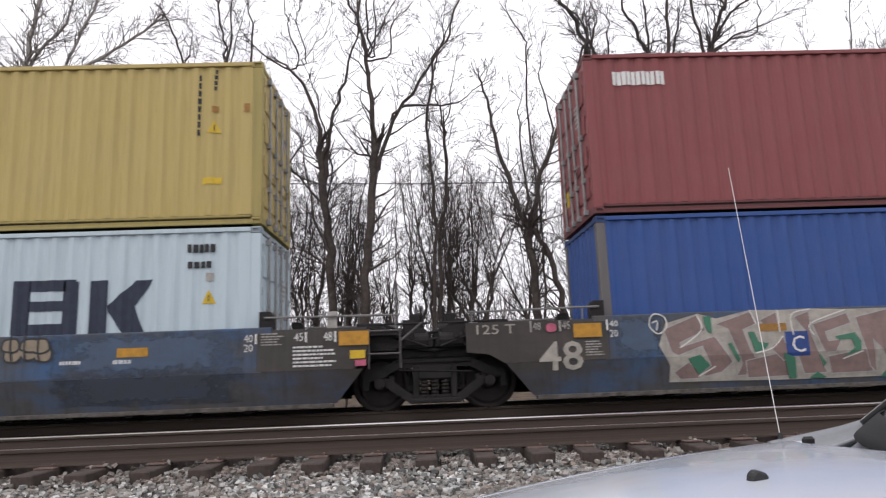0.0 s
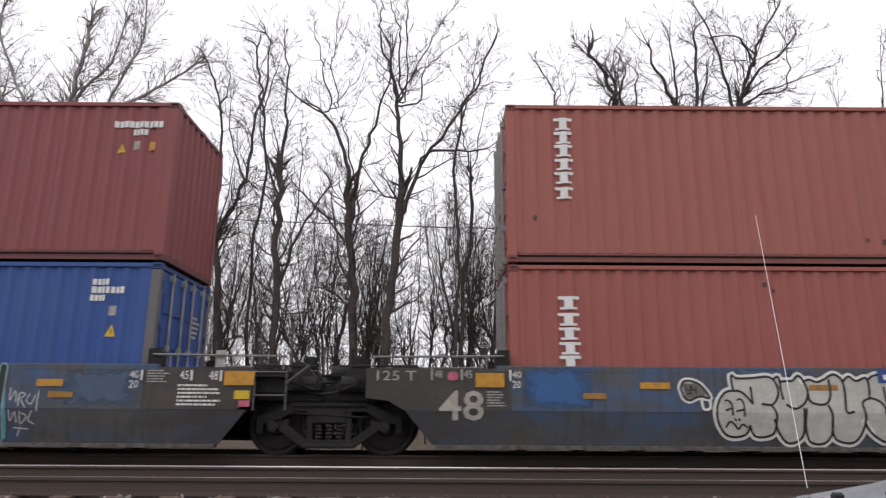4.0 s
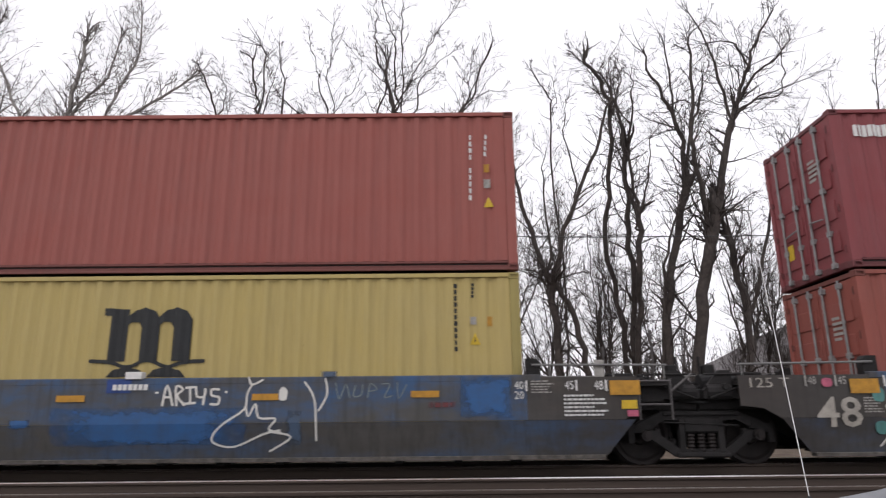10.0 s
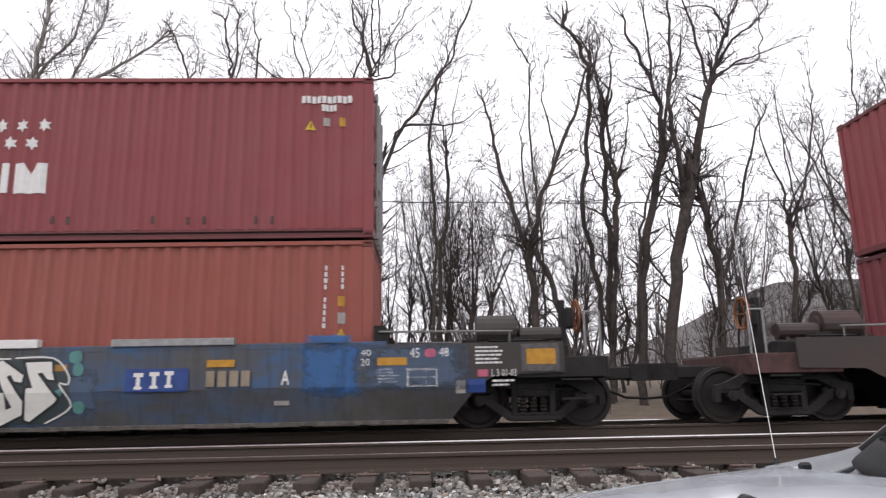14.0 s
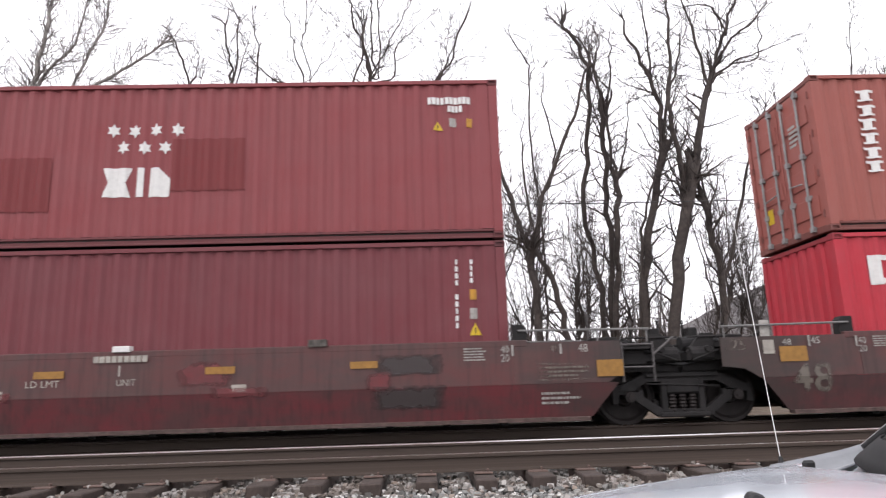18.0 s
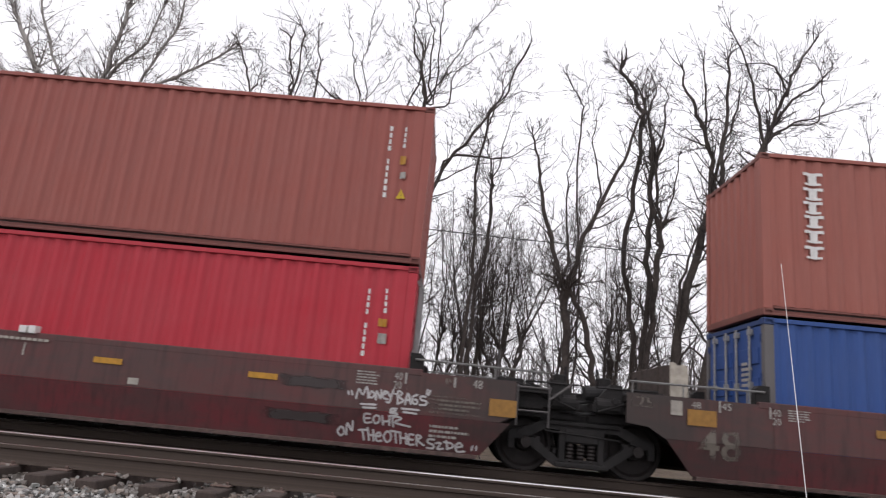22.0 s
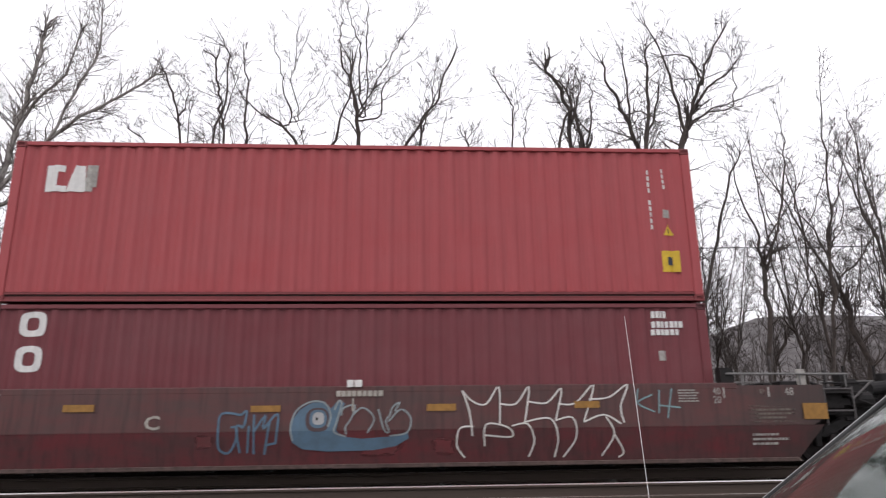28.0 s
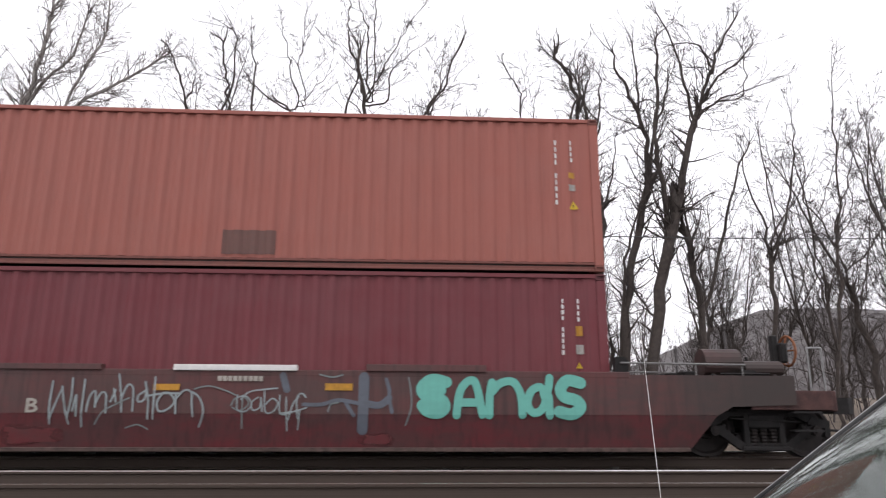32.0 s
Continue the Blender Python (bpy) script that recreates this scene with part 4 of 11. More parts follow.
def coupled_ends():
    """Couplers, hoses and brake gear where two cars are coupled, not articulated."""
    for wc, e in ((UNITS[4][0], 1), (UNITS[5][0], 0), (UNITS[9][0], 1)):
        flip = pose(0, 0, 0) if e else Matrix.Translation((LEN, 0, 0)) @ Matrix.Diagonal((-1, 1, 1, 1))
        a = LEN
        bm = bmesh.new()
        box(bm, a + 2.6, a + 4.58, -0.16, 0.16, 0.74, 0.98, bevel=0.03)
        prism(bm, [(a + 4.52, -0.2), (a + 4.77, -0.26), (a + 4.94, -0.12), (a + 4.90, 0.06), (a + 4.74, 0.02), (a + 4.72, 0.2), (a + 4.52, 0.22)], 0.72, 1.02, "z")
        part("coupler", bm, M["truck"], wc, "heavy cast coupler").matrix_local = flip
        bm = bmesh.new()
        box(bm, a + 2.3, a + 3.75, -1.42, 1.42, 0.96, 1.06)
        box(bm, a + 2.3, a + 3.7, -1.46, -1.40, 0.80, 1.12, bevel=0.01)
        box(bm, a + 3.66, a + 3.78, -1.45, 1.45, 0.78, 1.12, bevel=0.015)
        part("end_platform", bm, M["truck"] if wc == UNITS[4][0] else M["bn_end"], wc, "grimy crossover platform").matrix_local = flip
        bm = bmesh.new()
        rod(bm, (a + 1.70, -0.95, 1.60), (a + 2.35, -0.95, 1.60), 0.24, 16)
        rod(bm, (a + 2.35, -0.95, 1.60), (a + 2.40, -0.95, 1.60), 0.15, 14)
        rod(bm, (a + 2.42, -1.02, 1.50), (a + 3.10, -1.02, 1.50), 0.13, 12)
        for xx in (1.85, 2.2, 2.6, 2.95):
            box(bm, a + xx - 0.03, a + xx + 0.03, -1.1, -0.85, 1.28, 1.44)
        part("air_reservoir", bm, M["atw_end"] if wc == UNITS[4][0] else M["bn_well"], wc, "steel air reservoirs on the end deck").matrix_local = flip
        bm = bmesh.new()
        box(bm, a + 3.16, a + 3.28, -0.72, -0.60, 1.06, 2.12, bevel=0.015)
        box(bm, a + 3.26, a + 3.40, -0.82, -0.50, 1.62, 1.98, bevel=0.03)
        box(bm, a + 2.70, a + 3.20, -1.2, -0.9, 1.06, 1.34, bevel=0.03)
        rod(bm, (a + 3.22, -0.66, 1.3), (a + 2.5, -0.66, 1.1), 0.02, 6)
        brake = part("hand_brake", bm, M["truck"], wc, "grimy hand brake stand")
        brake.matrix_local = flip
        bm = bmesh.new()
        rim = [Vector((a + 3.47, -0.66 + 0.27 * math.cos(0.3927 * i), 1.84 + 0.27 * math.sin(0.3927 * i))) for i in range(16)]
        bent(bm, rim, 0.022, 6, True)
        for i in (0, 4, 8, 12):
            rod(bm, (a + 3.42, -0.66, 1.84), rim[i], 0.014, 5)
        part("brake_wheel", bm, M["rust_orange"], brake, "rusty orange hand wheel")
        bm = bmesh.new()
        for x0, y0 in ((3.45, -1.3), (3.7, -1.3)):
            rod(bm, (a + x0, y0, 1.06), (a + x0, y0, 1.85), 0.018, 6)
        rod(bm, (a + 3.45, -1.3, 1.85), (a + 3.7, -1.3, 1.85), 0.018, 6)
        part("grab_iron", bm, M["galv"], wc, "tall grab iron").matrix_local = flip
        bm = bmesh.new()
        pts = [Vector((a + 3.7, 0.35, 0.85)), Vector((a + 4.1, 0.36, 0.62)), Vector((a + 4.55, 0.34, 0.42)), Vector((a + 4.93, 0.3, 0.40))]
        bent(bm, pts, 0.025)
        part("air_hose", bm, M["grime"], wc, "black rubber air hose").matrix_local = flip
        for z in (0.45, 0.75):
            part("step", boxes((a + 3.0, a + 3.5, -1.45, -1.28, z, z + 0.03)), M["truck"], wc).matrix_local = flip


coupled_ends()


def deck_load():
    """Long dark crates with a pale end laid across two car decks, and pale bracket plates on others."""
    for unit, x, wide in ((7, -1.53, 0.30), (2, 13.42, 0.25)):
        c = tagged(new("crate", None), "long dark wooden crate with a pale end on a car deck", "crate", "crates on the car decks")
        moving(c, STACK[unit][0] + x, TRAIN_C, 1.305)
        part("body", boxes((0.0, wide, -1.17, 1.02, 0.0, 0.585), (-0.012, wide + 0.012, -0.6, -0.52, 0.0, 0.6), (-0.012, wide + 0.012, 0.35, 0.43, 0.0, 0.6), bevel=0.012), M["tie"], c, "dark weathered boards")
        bm = bmesh.new()
        a = wide if unit == 7 else 0.5 * wide
        prism(bm, [(wide - a + 0.01, 0.0), (wide - 0.01, 0.0), (wide, 0.53), (wide - 0.25 * a, 0.60), (wide - 0.55 * a, 0.57), (wide - 0.8 * a, 0.625), (wide - a, 0.61)], -1.19, -1.172)
        part("end_panel", bm, M["pale_board"], c, "torn pale end panel")
    for unit, x in ((9, -1.50), (8, 13.64), (6, -1.50), (0, 13.38), (1, 13.38), (3, 13.38)):
        part("bracket_plate", boxes((x - 0.08, x + 0.08, -1.41, -1.395, 1.36, 1.63), (x - 0.02, x + 0.02, -1.395, -1.33, 1.36, 1.56), bevel=0.004), M["dirty_white"], UNITS[unit][0], "pale bracket plate")


deck_load()


from mathutils.geometry import delaunay_2d_cdt

# Paint marks, stencils and spray paint ----------------------------------------
def coat(name, col, over=0.35, dirt=(0.05, 0.046, 0.043), rough=0.62):
    """Sprayed or brushed paint, thin in places, with brake dust over it."""
    col = tuple(0.87 * c for c in col)
    m, nt, b = base(name, rough)
    film = noise_of(nt, coords(nt, (1.2, 1.2, 2.0)), 3.0, 6, 0.65)
    runs = noise_of(nt, coords(nt, (9, 9, 0.6)), 1.7, 5, 0.6)
    fine = noise_of(nt, coords(nt), 50.0, 6, 0.7)
    c = mixed(nt, ramp(nt, film, [(0.35, 0.05), (0.72, over)]), col, dirt)
    c = mixed(nt, ramp(nt, runs, [(0.52, 0), (0.8, over * 0.7)]), c, dirt)
    c = mixed(nt, ramp(nt, fine, [(0.55, 0), (0.9, 0.3)]), c, dirt)
    nt.links.new(c, b.inputs["Base Color"])
    bumped(nt, b, fine, 0.15, 0.002)
    if name.startswith("coat"):
        worn_away(nt, b)
    return m


def worn_away(nt, b):
    """Lets brushed paint flake off along the ragged rim of its patch."""
    tc, sep = nt.nodes.new("ShaderNodeTexCoord"), nt.nodes.new("ShaderNodeSeparateXYZ")
    nt.links.new(tc.outputs["Generated"], sep.inputs[0])
    rim = None
    for axis in (0, 2):
        off, size, left = node(nt, "ShaderNodeMath", op="SUBTRACT"), node(nt, "ShaderNodeMath", op="ABSOLUTE"), node(nt, "ShaderNodeMath", op="SUBTRACT")
        off.inputs[1].default_value, left.inputs[0].default_value = 0.5, 0.5
        nt.links.new(sep.outputs[axis], off.inputs[0])
        nt.links.new(off.outputs[0], size.inputs[0])
        nt.links.new(size.outputs[0], left.inputs[1])
        if rim is None:
            rim = left.outputs[0]
        else:
            least = node(nt, "ShaderNodeMath", op="MINIMUM")
            nt.links.new(rim, least.inputs[0])
            nt.links.new(left.outputs[0], least.inputs[1])
            rim = least.outputs[0]
    flakes = noise_of(nt, coords(nt, (1.0, 1.0, 1.3)), 4.0, 5, 0.6)
    add = node(nt, "ShaderNodeMath", op="MULTIPLY_ADD")
    add.inputs[1].default_value = 1.9
    nt.links.new(rim, add.inputs[0])
    nt.links.new(flakes, add.inputs[2])
    nt.links.new(ramp(nt, add.outputs[0], [(0.46, 0.0), (0.92, 0.92)]), b.inputs["Alpha"])


for key, col, over in (
        ("coat_blue", (0.03, 0.135, 0.36), 0.35), ("coat_blue_dull", (0.075, 0.125, 0.21), 0.5), ("coat_blue_dark", (0.045, 0.062, 0.095), 0.5), ("coat_tan", (0.21, 0.18, 0.15), 0.4),
        ("coat_grey", (0.052, 0.037, 0.037), 0.4), ("coat_red", (0.19, 0.030, 0.036), 0.5), ("coat_stain", (0.075, 0.040, 0.034), 0.4), ("tan_spray", (0.34, 0.27, 0.19), 0.35), ("dark_spray", (0.03, 0.034, 0.038), 0.3),
        ("mauve_spray", (0.31, 0.21, 0.19), 0.5), ("cream_spray", (0.52, 0.48, 0.42), 0.5), ("green_spray", (0.05, 0.21, 0.13), 0.25), ("cyan_spray", (0.10, 0.36, 0.45), 0.3),
        ("pale_spray", (0.5, 0.5, 0.5), 0.35), ("white_spray", (0.84, 0.82, 0.77), 0.18), ("pale_cyan_spray", (0.25, 0.4, 0.42), 0.4)) + (
        ("teal_spray", (0.10, 0.30, 0.28), 0.35), ("teal_dark_spray", (0.03, 0.05, 0.056), 0.3), ("lime_spray", (0.30, 0.48, 0.17), 0.15), ("black_haze", (0.03, 0.03, 0.028), 0.3),
        ("blue_spray", (0.11, 0.20, 0.29), 0.4), ("bn_shadow", (0.085, 0.05, 0.055), 0.3), ("faint_teal_spray", (0.24, 0.29, 0.29), 0.5), ("slate_spray", (0.14, 0.16, 0.20), 0.5),
        ("turquoise_spray", (0.17, 0.56, 0.47), 0.22), ("chalk_spray", (0.36, 0.42, 0.43), 0.45), ("chalk_white_spray", (0.62, 0.60, 0.60), 0.3), ("plaster_spray", (0.60, 0.59, 0.53), 0.35), ("bone_spray", (0.50, 0.44, 0.33), 0.35), ("flesh_spray", (0.52, 0.24, 0.14), 0.25), ("red_logo", (0.55, 0.035, 0.035), 0.15), ("red_patch", (0.20, 0.016, 0.019), 0.12), ("brown_patch", (0.17, 0.075, 0.062), 0.3)):
    M[key] = coat(key.replace("_", " ") + " paint", col, over)

CUTS = [0.16 + 0.278 * i + d for i in range(43) for d in (0.0, 0.072, 0.140, 0.210)]


def laid(parent, name, bm, mat, layer=1, label="", keep=False):
    """Lays flat work of the x-z plane on the side of a car or on the ribs of a container."""
    if parent.name.startswith("well_car"):
        if any(v.co.z < 0.7 for v in bm.verts) and any(v.co.z > 0.72 for v in bm.verts):
            bmesh.ops.bisect_plane(bm, geom=bm.verts[:] + bm.edges[:] + bm.faces[:], plane_co=(0, 0, 0.709), plane_no=(0, 0, 1))
        for v in bm.verts:
            v.co.y = (v.co.y if keep else 0.0) - 1.512 - 0.0035 * layer + max(0.0, 0.709 - v.co.z) * 0.199
    else:
        lo, hi = min(v.co.x for v in bm.verts), max(v.co.x for v in bm.verts)
        for c in CUTS:
            if lo < c < hi:
                bmesh.ops.bisect_plane(bm, geom=bm.verts[:] + bm.edges[:] + bm.faces[:], plane_co=(c, 0, 0), plane_no=(1, 0, 0))
        for v in bm.verts:
            p = (v.co.x - 0.16) % 0.278
            d = 0.0 if p <= 0.0721 else min(1.0, (p - 0.072) / 0.068, (0.278 - p) / 0.068) * 0.036
            if v.co.x > LEN - 0.45 or v.co.x < 0.16:
                d = 0.0 if 0.16 < v.co.x < LEN - 0.16 else -0.022
            v.co.y = -HALF + 0.018 - 0.0035 * layer + d
    for f in bm.faces:
        f.normal_update()
        if f.normal.y > 0:
            f.normal_flip()
    return part(name, bm, M[mat], parent, label)


def quad(bm, x0, x1, z0, z1):
    bm.faces.new([bm.verts.new(p) for p in ((x0, 0, z0), (x1, 0, z0), (x1, 0, z1), (x0, 0, z1))])


def ngon(bm, pts):
    vs, _, fs, *_ = delaunay_2d_cdt([Vector(p) for p in pts], [], [list(range(len(pts)))], 1, 1e-5)
    made = [bm.verts.new((v.x, 0, v.y)) for v in vs]
    for f in fs:
        bm.faces.new([made[k] for k in f])


def rect(parent, name, mat, x0, x1, z0, z1, layer=1):
    bm = bmesh.new()
    if name in ("latch", "side_bar"):
        box(bm, x0, x1, -1.55, -1.40, 1.385, max(z1, 1.44), bevel=0.008)
        return part(name, bm, M[mat], parent)
    quad(bm, x0, x1, z0, z1)
    return laid(parent, name, bm, mat, layer)


def poly(parent, name, mat, pts, layer=1):
    bm = bmesh.new()
    ngon(bm, pts)
    return laid(parent, name, bm, mat, layer)


def patch(parent, mat, x0, x1, z0, z1):
    """A brushed repaint with a slightly ragged edge."""
    rng = random.Random(int(x0 * 100 + z0 * 10))
    z1 = min(z1, 1.40)
    pts, n = [], 7
    for i in range(n):
        pts.append((x0 + (x1 - x0) * i / n, z0 + rng.uniform(-0.03, 0.03)))
    for i in range(n):
        pts.append((x1 + rng.uniform(-0.03, 0.03), z0 + (z1 - z0) * i / n))
    for i in range(n):
        pts.append((x1 + (x0 - x1) * i / n, z1 + (rng.uniform(-0.03, 0.0))))
    for i in range(n):
        pts.append((x0 + rng.uniform(-0.03, 0.03), z1 + (z0 - z1) * i / n))
    return poly(parent, "paint_patch", mat, pts, 1)


def words(parent, name, string, mat, x0, x1, z0, z1, layer=1, bold=0.0, shear=0.0):
    bm = fit_bm(text_bm(string, 0.3, bold, shear), x0, x1, z0, z1, 0)
    return laid(parent, name, bm, mat, layer)


def bars(parent, name, mat, x0, x1, z0, z1, rows, layer=1):
    """Rows of small stencilled text, too small to read."""
    rng = random.Random(int(x0 * 37 + z1 * 91))
    bm = bmesh.new()
    step = (z1 - z0) / rows
    for r in range(rows):
        x, top, end = x0, z1 - r * step, x1 - rng.uniform(0, 0.35) * (x1 - x0)
        while x < end - 0.01:
            w = min(rng.uniform(0.02, 0.09), end - x)
            quad(bm, x, x + w, top - step * 0.5, top)
            x += w + 0.014
    return tagged(laid(parent, name, bm, mat, layer), kind="stuff")


def code_column(parent, mat, xa, za, xb, zb, n):
    """A column of identification characters, as plain bars."""
    rng = random.Random(int(xa * 53 + n))
    bm = bmesh.new()
    step = (zb - za) / n
    for i in range(n):
        if n > 8 and i in (4, n - 1) and rng.random() < 0.7:
            continue
        f = (i + 0.5) / n
        x, z, w, h = xa + (xb - xa) * f, za + (zb - za) * f, rng.uniform(0.016, 0.028), abs(step) * 0.36
        quad(bm, x - w, x + w, z - h, z + h)
    return tagged(laid(parent, "serial_mark", bm, mat, 1), kind="stuff")


def code_row(parent, mat, x0, x1, z0, z1, n):
    """A row of identification characters, as plain bars."""
    rng = random.Random(int(x0 * 71 + n * 13))
    bm = bmesh.new()
    step = (x1 - x0) / n
    for i in range(n):
        a = x0 + i * step
        quad(bm, a, a + step * rng.uniform(0.72, 0.86), z0, z1)
    return tagged(laid(parent, "serial_mark", bm, mat, 7 if parent.name.startswith("well_car") else 4), kind="stuff")


def stroke(parent, name, mat, width, pts, layer=2):
    """A freehand line of spray paint, smoothed through its turning points."""
    ps = [Vector((x, 0, z)) for x, z in pts]
    fine = []
    for i in range(len(ps) - 1):
        a, b, c, d = ps[max(i - 1, 0)], ps[i], ps[i + 1], ps[min(i + 2, len(ps) - 1)]
        for k in range(4):
            t = k / 4
            fine.append(0.5 * ((2 * b) + (c - a) * t + (2 * a - 5 * b + 4 * c - d) * t * t + (3 * b - a - 3 * c + d) * t ** 3))
    fine.append(ps[-1])
    bm = bmesh.new()
    prev, n = None, len(fine)
    for i, p in enumerate(fine):
        d = (fine[min(i + 1, n - 1)] - fine[max(i - 1, 0)])
        d = Vector((0, 0, 1)) if d.length < 1e-6 else d.normalized()
        ends = [(0.0, 1.0)]
        if i == 0 or i == n - 1:
            ends = [(math.sin(a), math.cos(a)) for a in (0.0, 0.5, 1.0, 1.4)]
            ends = [(-a, b) for a, b in ends[::-1]] if i == 0 else ends
        for ahead, wide in ends:
            c, s = p + d * (0.5 * width * ahead), Vector((-d.z, 0, d.x)) * (0.5 * width * wide)
            c.y = -0.00004 * i
            cur = (bm.verts.new(c + s), bm.verts.new(c - s))
            if prev:
                bm.faces.new((prev[0], prev[1], cur[1], cur[0]))
            prev = cur
    return laid(parent, name, bm, mat, layer, keep=True)


def round_pts(x0, x1, z0, z1, wobble, seed, n=26, power=2.6):
    rng = random.Random(seed)
    cx, cz, rx, rz = (x0 + x1) / 2, (z0 + z1) / 2, (x1 - x0) / 2, (z1 - z0) / 2
    ph = [rng.uniform(0, 6.28) for _ in range(3)]
    pts = []
    for i in range(n):
        a = 6.28318 * i / n
        k = 1 - wobble * (0.5 + 0.5 * math.sin(3 * a + ph[0])) * 0.7 - wobble * 0.5 * (0.5 + 0.5 * math.sin(5 * a + ph[1]))
        c, s = math.cos(a), math.sin(a)
        pts.append((cx + rx * k * math.copysign(abs(c) ** (2 / power), c), cz + rz * k * math.copysign(abs(s) ** (2 / power), s)))
    return pts


def blob(parent, name, mat, x0, x1, z0, z1, layer=1, wobble=0.12):
    bm = bmesh.new()
    ngon(bm, round_pts(x0, x1, z0, z1, wobble, int(x0 * 97 + z0 * 31), 34 if x1 - x0 > 1 else 22))
    return laid(parent, name, bm, mat, layer)


def bubbles(parent, fill, edge, x0, x1, z0, z1, n, layer=2):
    """Fat rounded throw-up letters, not readable, each with its outline."""
    rng = random.Random(int(x0 * 11 + n))
    step, e = (x1 - x0) / n, 0.035
    for i in range(n):
        a, b = x0 + i * step - 0.02, x0 + (i + 1) * step + 0.02
        split = z0 + (z1 - z0) * rng.uniform(0.52, 0.68)
        for lo, hi, k in ((z0 + rng.uniform(0, 0.04), split + 0.06, 0), (split - 0.06, z1 - rng.uniform(0, 0.06), 1)):
            bm, bn = bmesh.new(), bmesh.new()
            dx = rng.uniform(-0.03, 0.05)
            ngon(bm, round_pts(a - e + dx, b + e + dx, lo - e, hi + e, 0.10, i * 7 + k))
            ngon(bn, round_pts(a + dx, b + dx, lo, hi, 0.10, i * 7 + k))
            laid(parent, "graffiti_outline", bm, edge, layer + 2 * k)
            laid(parent, "graffiti_letter", bn, fill, layer + 2 * k + 1)
        stroke(parent, "graffiti_line", edge, 0.03, [(a + step * 0.5, split + 0.2), (a + step * 0.45, split), (a + step * 0.6, split - 0.2)], layer + 5)


def lines(parent, name, mat, width, paths, layer=3):
    """Several freehand lines of one colour."""
    for j, pts in enumerate(paths):
        stroke(parent, name, mat, width, pts, layer + 0.1 * (j % 9))


def grown(pts, e):
    """The outline of a polygon moved outwards by e."""
    area = sum(a[0] * b[1] - b[0] * a[1] for a, b in zip(pts, pts[1:] + pts[:1]))
    sign, n, out = (1 if area > 0 else -1), len(pts), []
    for i, p in enumerate(pts):
        a, b = Vector(p) - Vector(pts[i - 1]), Vector(pts[(i + 1) % n]) - Vector(p)
        if a.length < 1e-6 or b.length < 1e-6:
            out.append(p)
            continue
        na, nb = Vector((a.y, -a.x)).normalized(), Vector((b.y, -b.x)).normalized()
        m = na + nb
        m = na if m.length < 0.3 else m.normalized() * min(1.6, 1 / max(0.3, m.normalized().dot(na)))
        out.append((p[0] + sign * e * m.x, p[1] + sign * e * m.y))
    return out


def letters(parent, fill, edge, e, shapes, layer=3):
    """Letter shapes sprayed one over another, each with its outline."""
    for i, pts in enumerate(shapes):
        if e:
            poly(parent, "graffiti_outline", edge, grown(pts, e), layer + 0.2 * i)
        poly(parent, "graffiti_letter", fill, pts, layer + 0.2 * i + (0.1 if e else 0))


def triangle(parent, x0, x1, z0, z1):
    poly(parent, "warning_sticker", "yellow_sign", [(x0, z0), (x1, z0), ((x0 + x1) / 2, z1)], 1)
    bm = bmesh.new()
    quad(bm, (x0 + x1) / 2 - 0.008, (x0 + x1) / 2 + 0.008, z0 + 0.04, z0 + (z1 - z0) * 0.6)
    laid(parent, "warning_mark", bm, "black", 2)


def glyph(parent, mat, x0, x1, z0, z1):
    """A plain slab shape standing for one letter of an owner's mark."""
    h, w = z1 - z0, x1 - x0
    bm = bmesh.new()
    quad(bm, x0, x1, z1 - 0.24 * h, z1)
    quad(bm, x0 + 0.3 * w, x1 - 0.3 * w, z0 + 0.181 * h, z1 - 0.241 * h)
    quad(bm, x0 + 0.1 * w, x1 - 0.1 * w, z0, z0 + 0.18 * h)
    laid(parent, "logo_shape", bm, mat, 9)


def stacked_glyphs(parent, mat, x, z, w, h, step, n):
    for i in range(n):
        glyph(parent, mat, x - w / 2, x + w / 2, z - i * step - h / 2, z - i * step + h / 2)


def star(parent, x, z):
    pts = [(x + (0.115 if i % 2 == 0 else 0.064) * math.sin(6.28318 * i / 12), z + (0.125 if i % 2 == 0 else 0.068) * math.cos(6.28318 * i / 12)) for i in range(12)]
    poly(parent, "logo_star", "white", pts)


def ring(parent, mat, x0, x1, z0, z1):
    bm = bmesh.new()
    outer, inner = round_pts(x0, x1, z0, z1, 0, 1, 20, 3.5), round_pts(x0 + 0.1, x1 - 0.1, z0 + 0.1, z1 - 0.1, 0, 1, 20, 3.5)
    a, b = [bm.verts.new((x, 0, z)) for x, z in outer], [bm.verts.new((x, 0, z)) for x, z in inner]
    for i in range(20):
        bm.faces.new((a[i], a[(i + 1) % 20], b[(i + 1) % 20], b[i]))
    laid(parent, "logo_shape", bm, mat, 1)


def hazard(parent):
    """Slanting yellow and black stripes that mark a tall box."""
    h = max(v.co.z for v in parent.children[0].data.vertices) + 0.085
    for x in (0.32, LEN - 0.74):
        bm = bmesh.new()
        quad(bm, x - 0.02, x + 0.42, h - 0.19, h - 0.115)
        laid(parent, "warning_strip", bm, "black", 1)
        bm = bmesh.new()
        for i in range(4):
            a = x + 0.02 + i * 0.1
            ngon(bm, [(a, h - 0.185), (a + 0.045, h - 0.185), (a + 0.075, h - 0.12), (a + 0.03, h - 0.12)])
        laid(parent, "warning_stripe", bm, "yellow_sign", 2)


def tick(w, x, z0, z1, mat):
    rect(w, "stencil", mat, x, x + 0.03, z0, z1, 6)


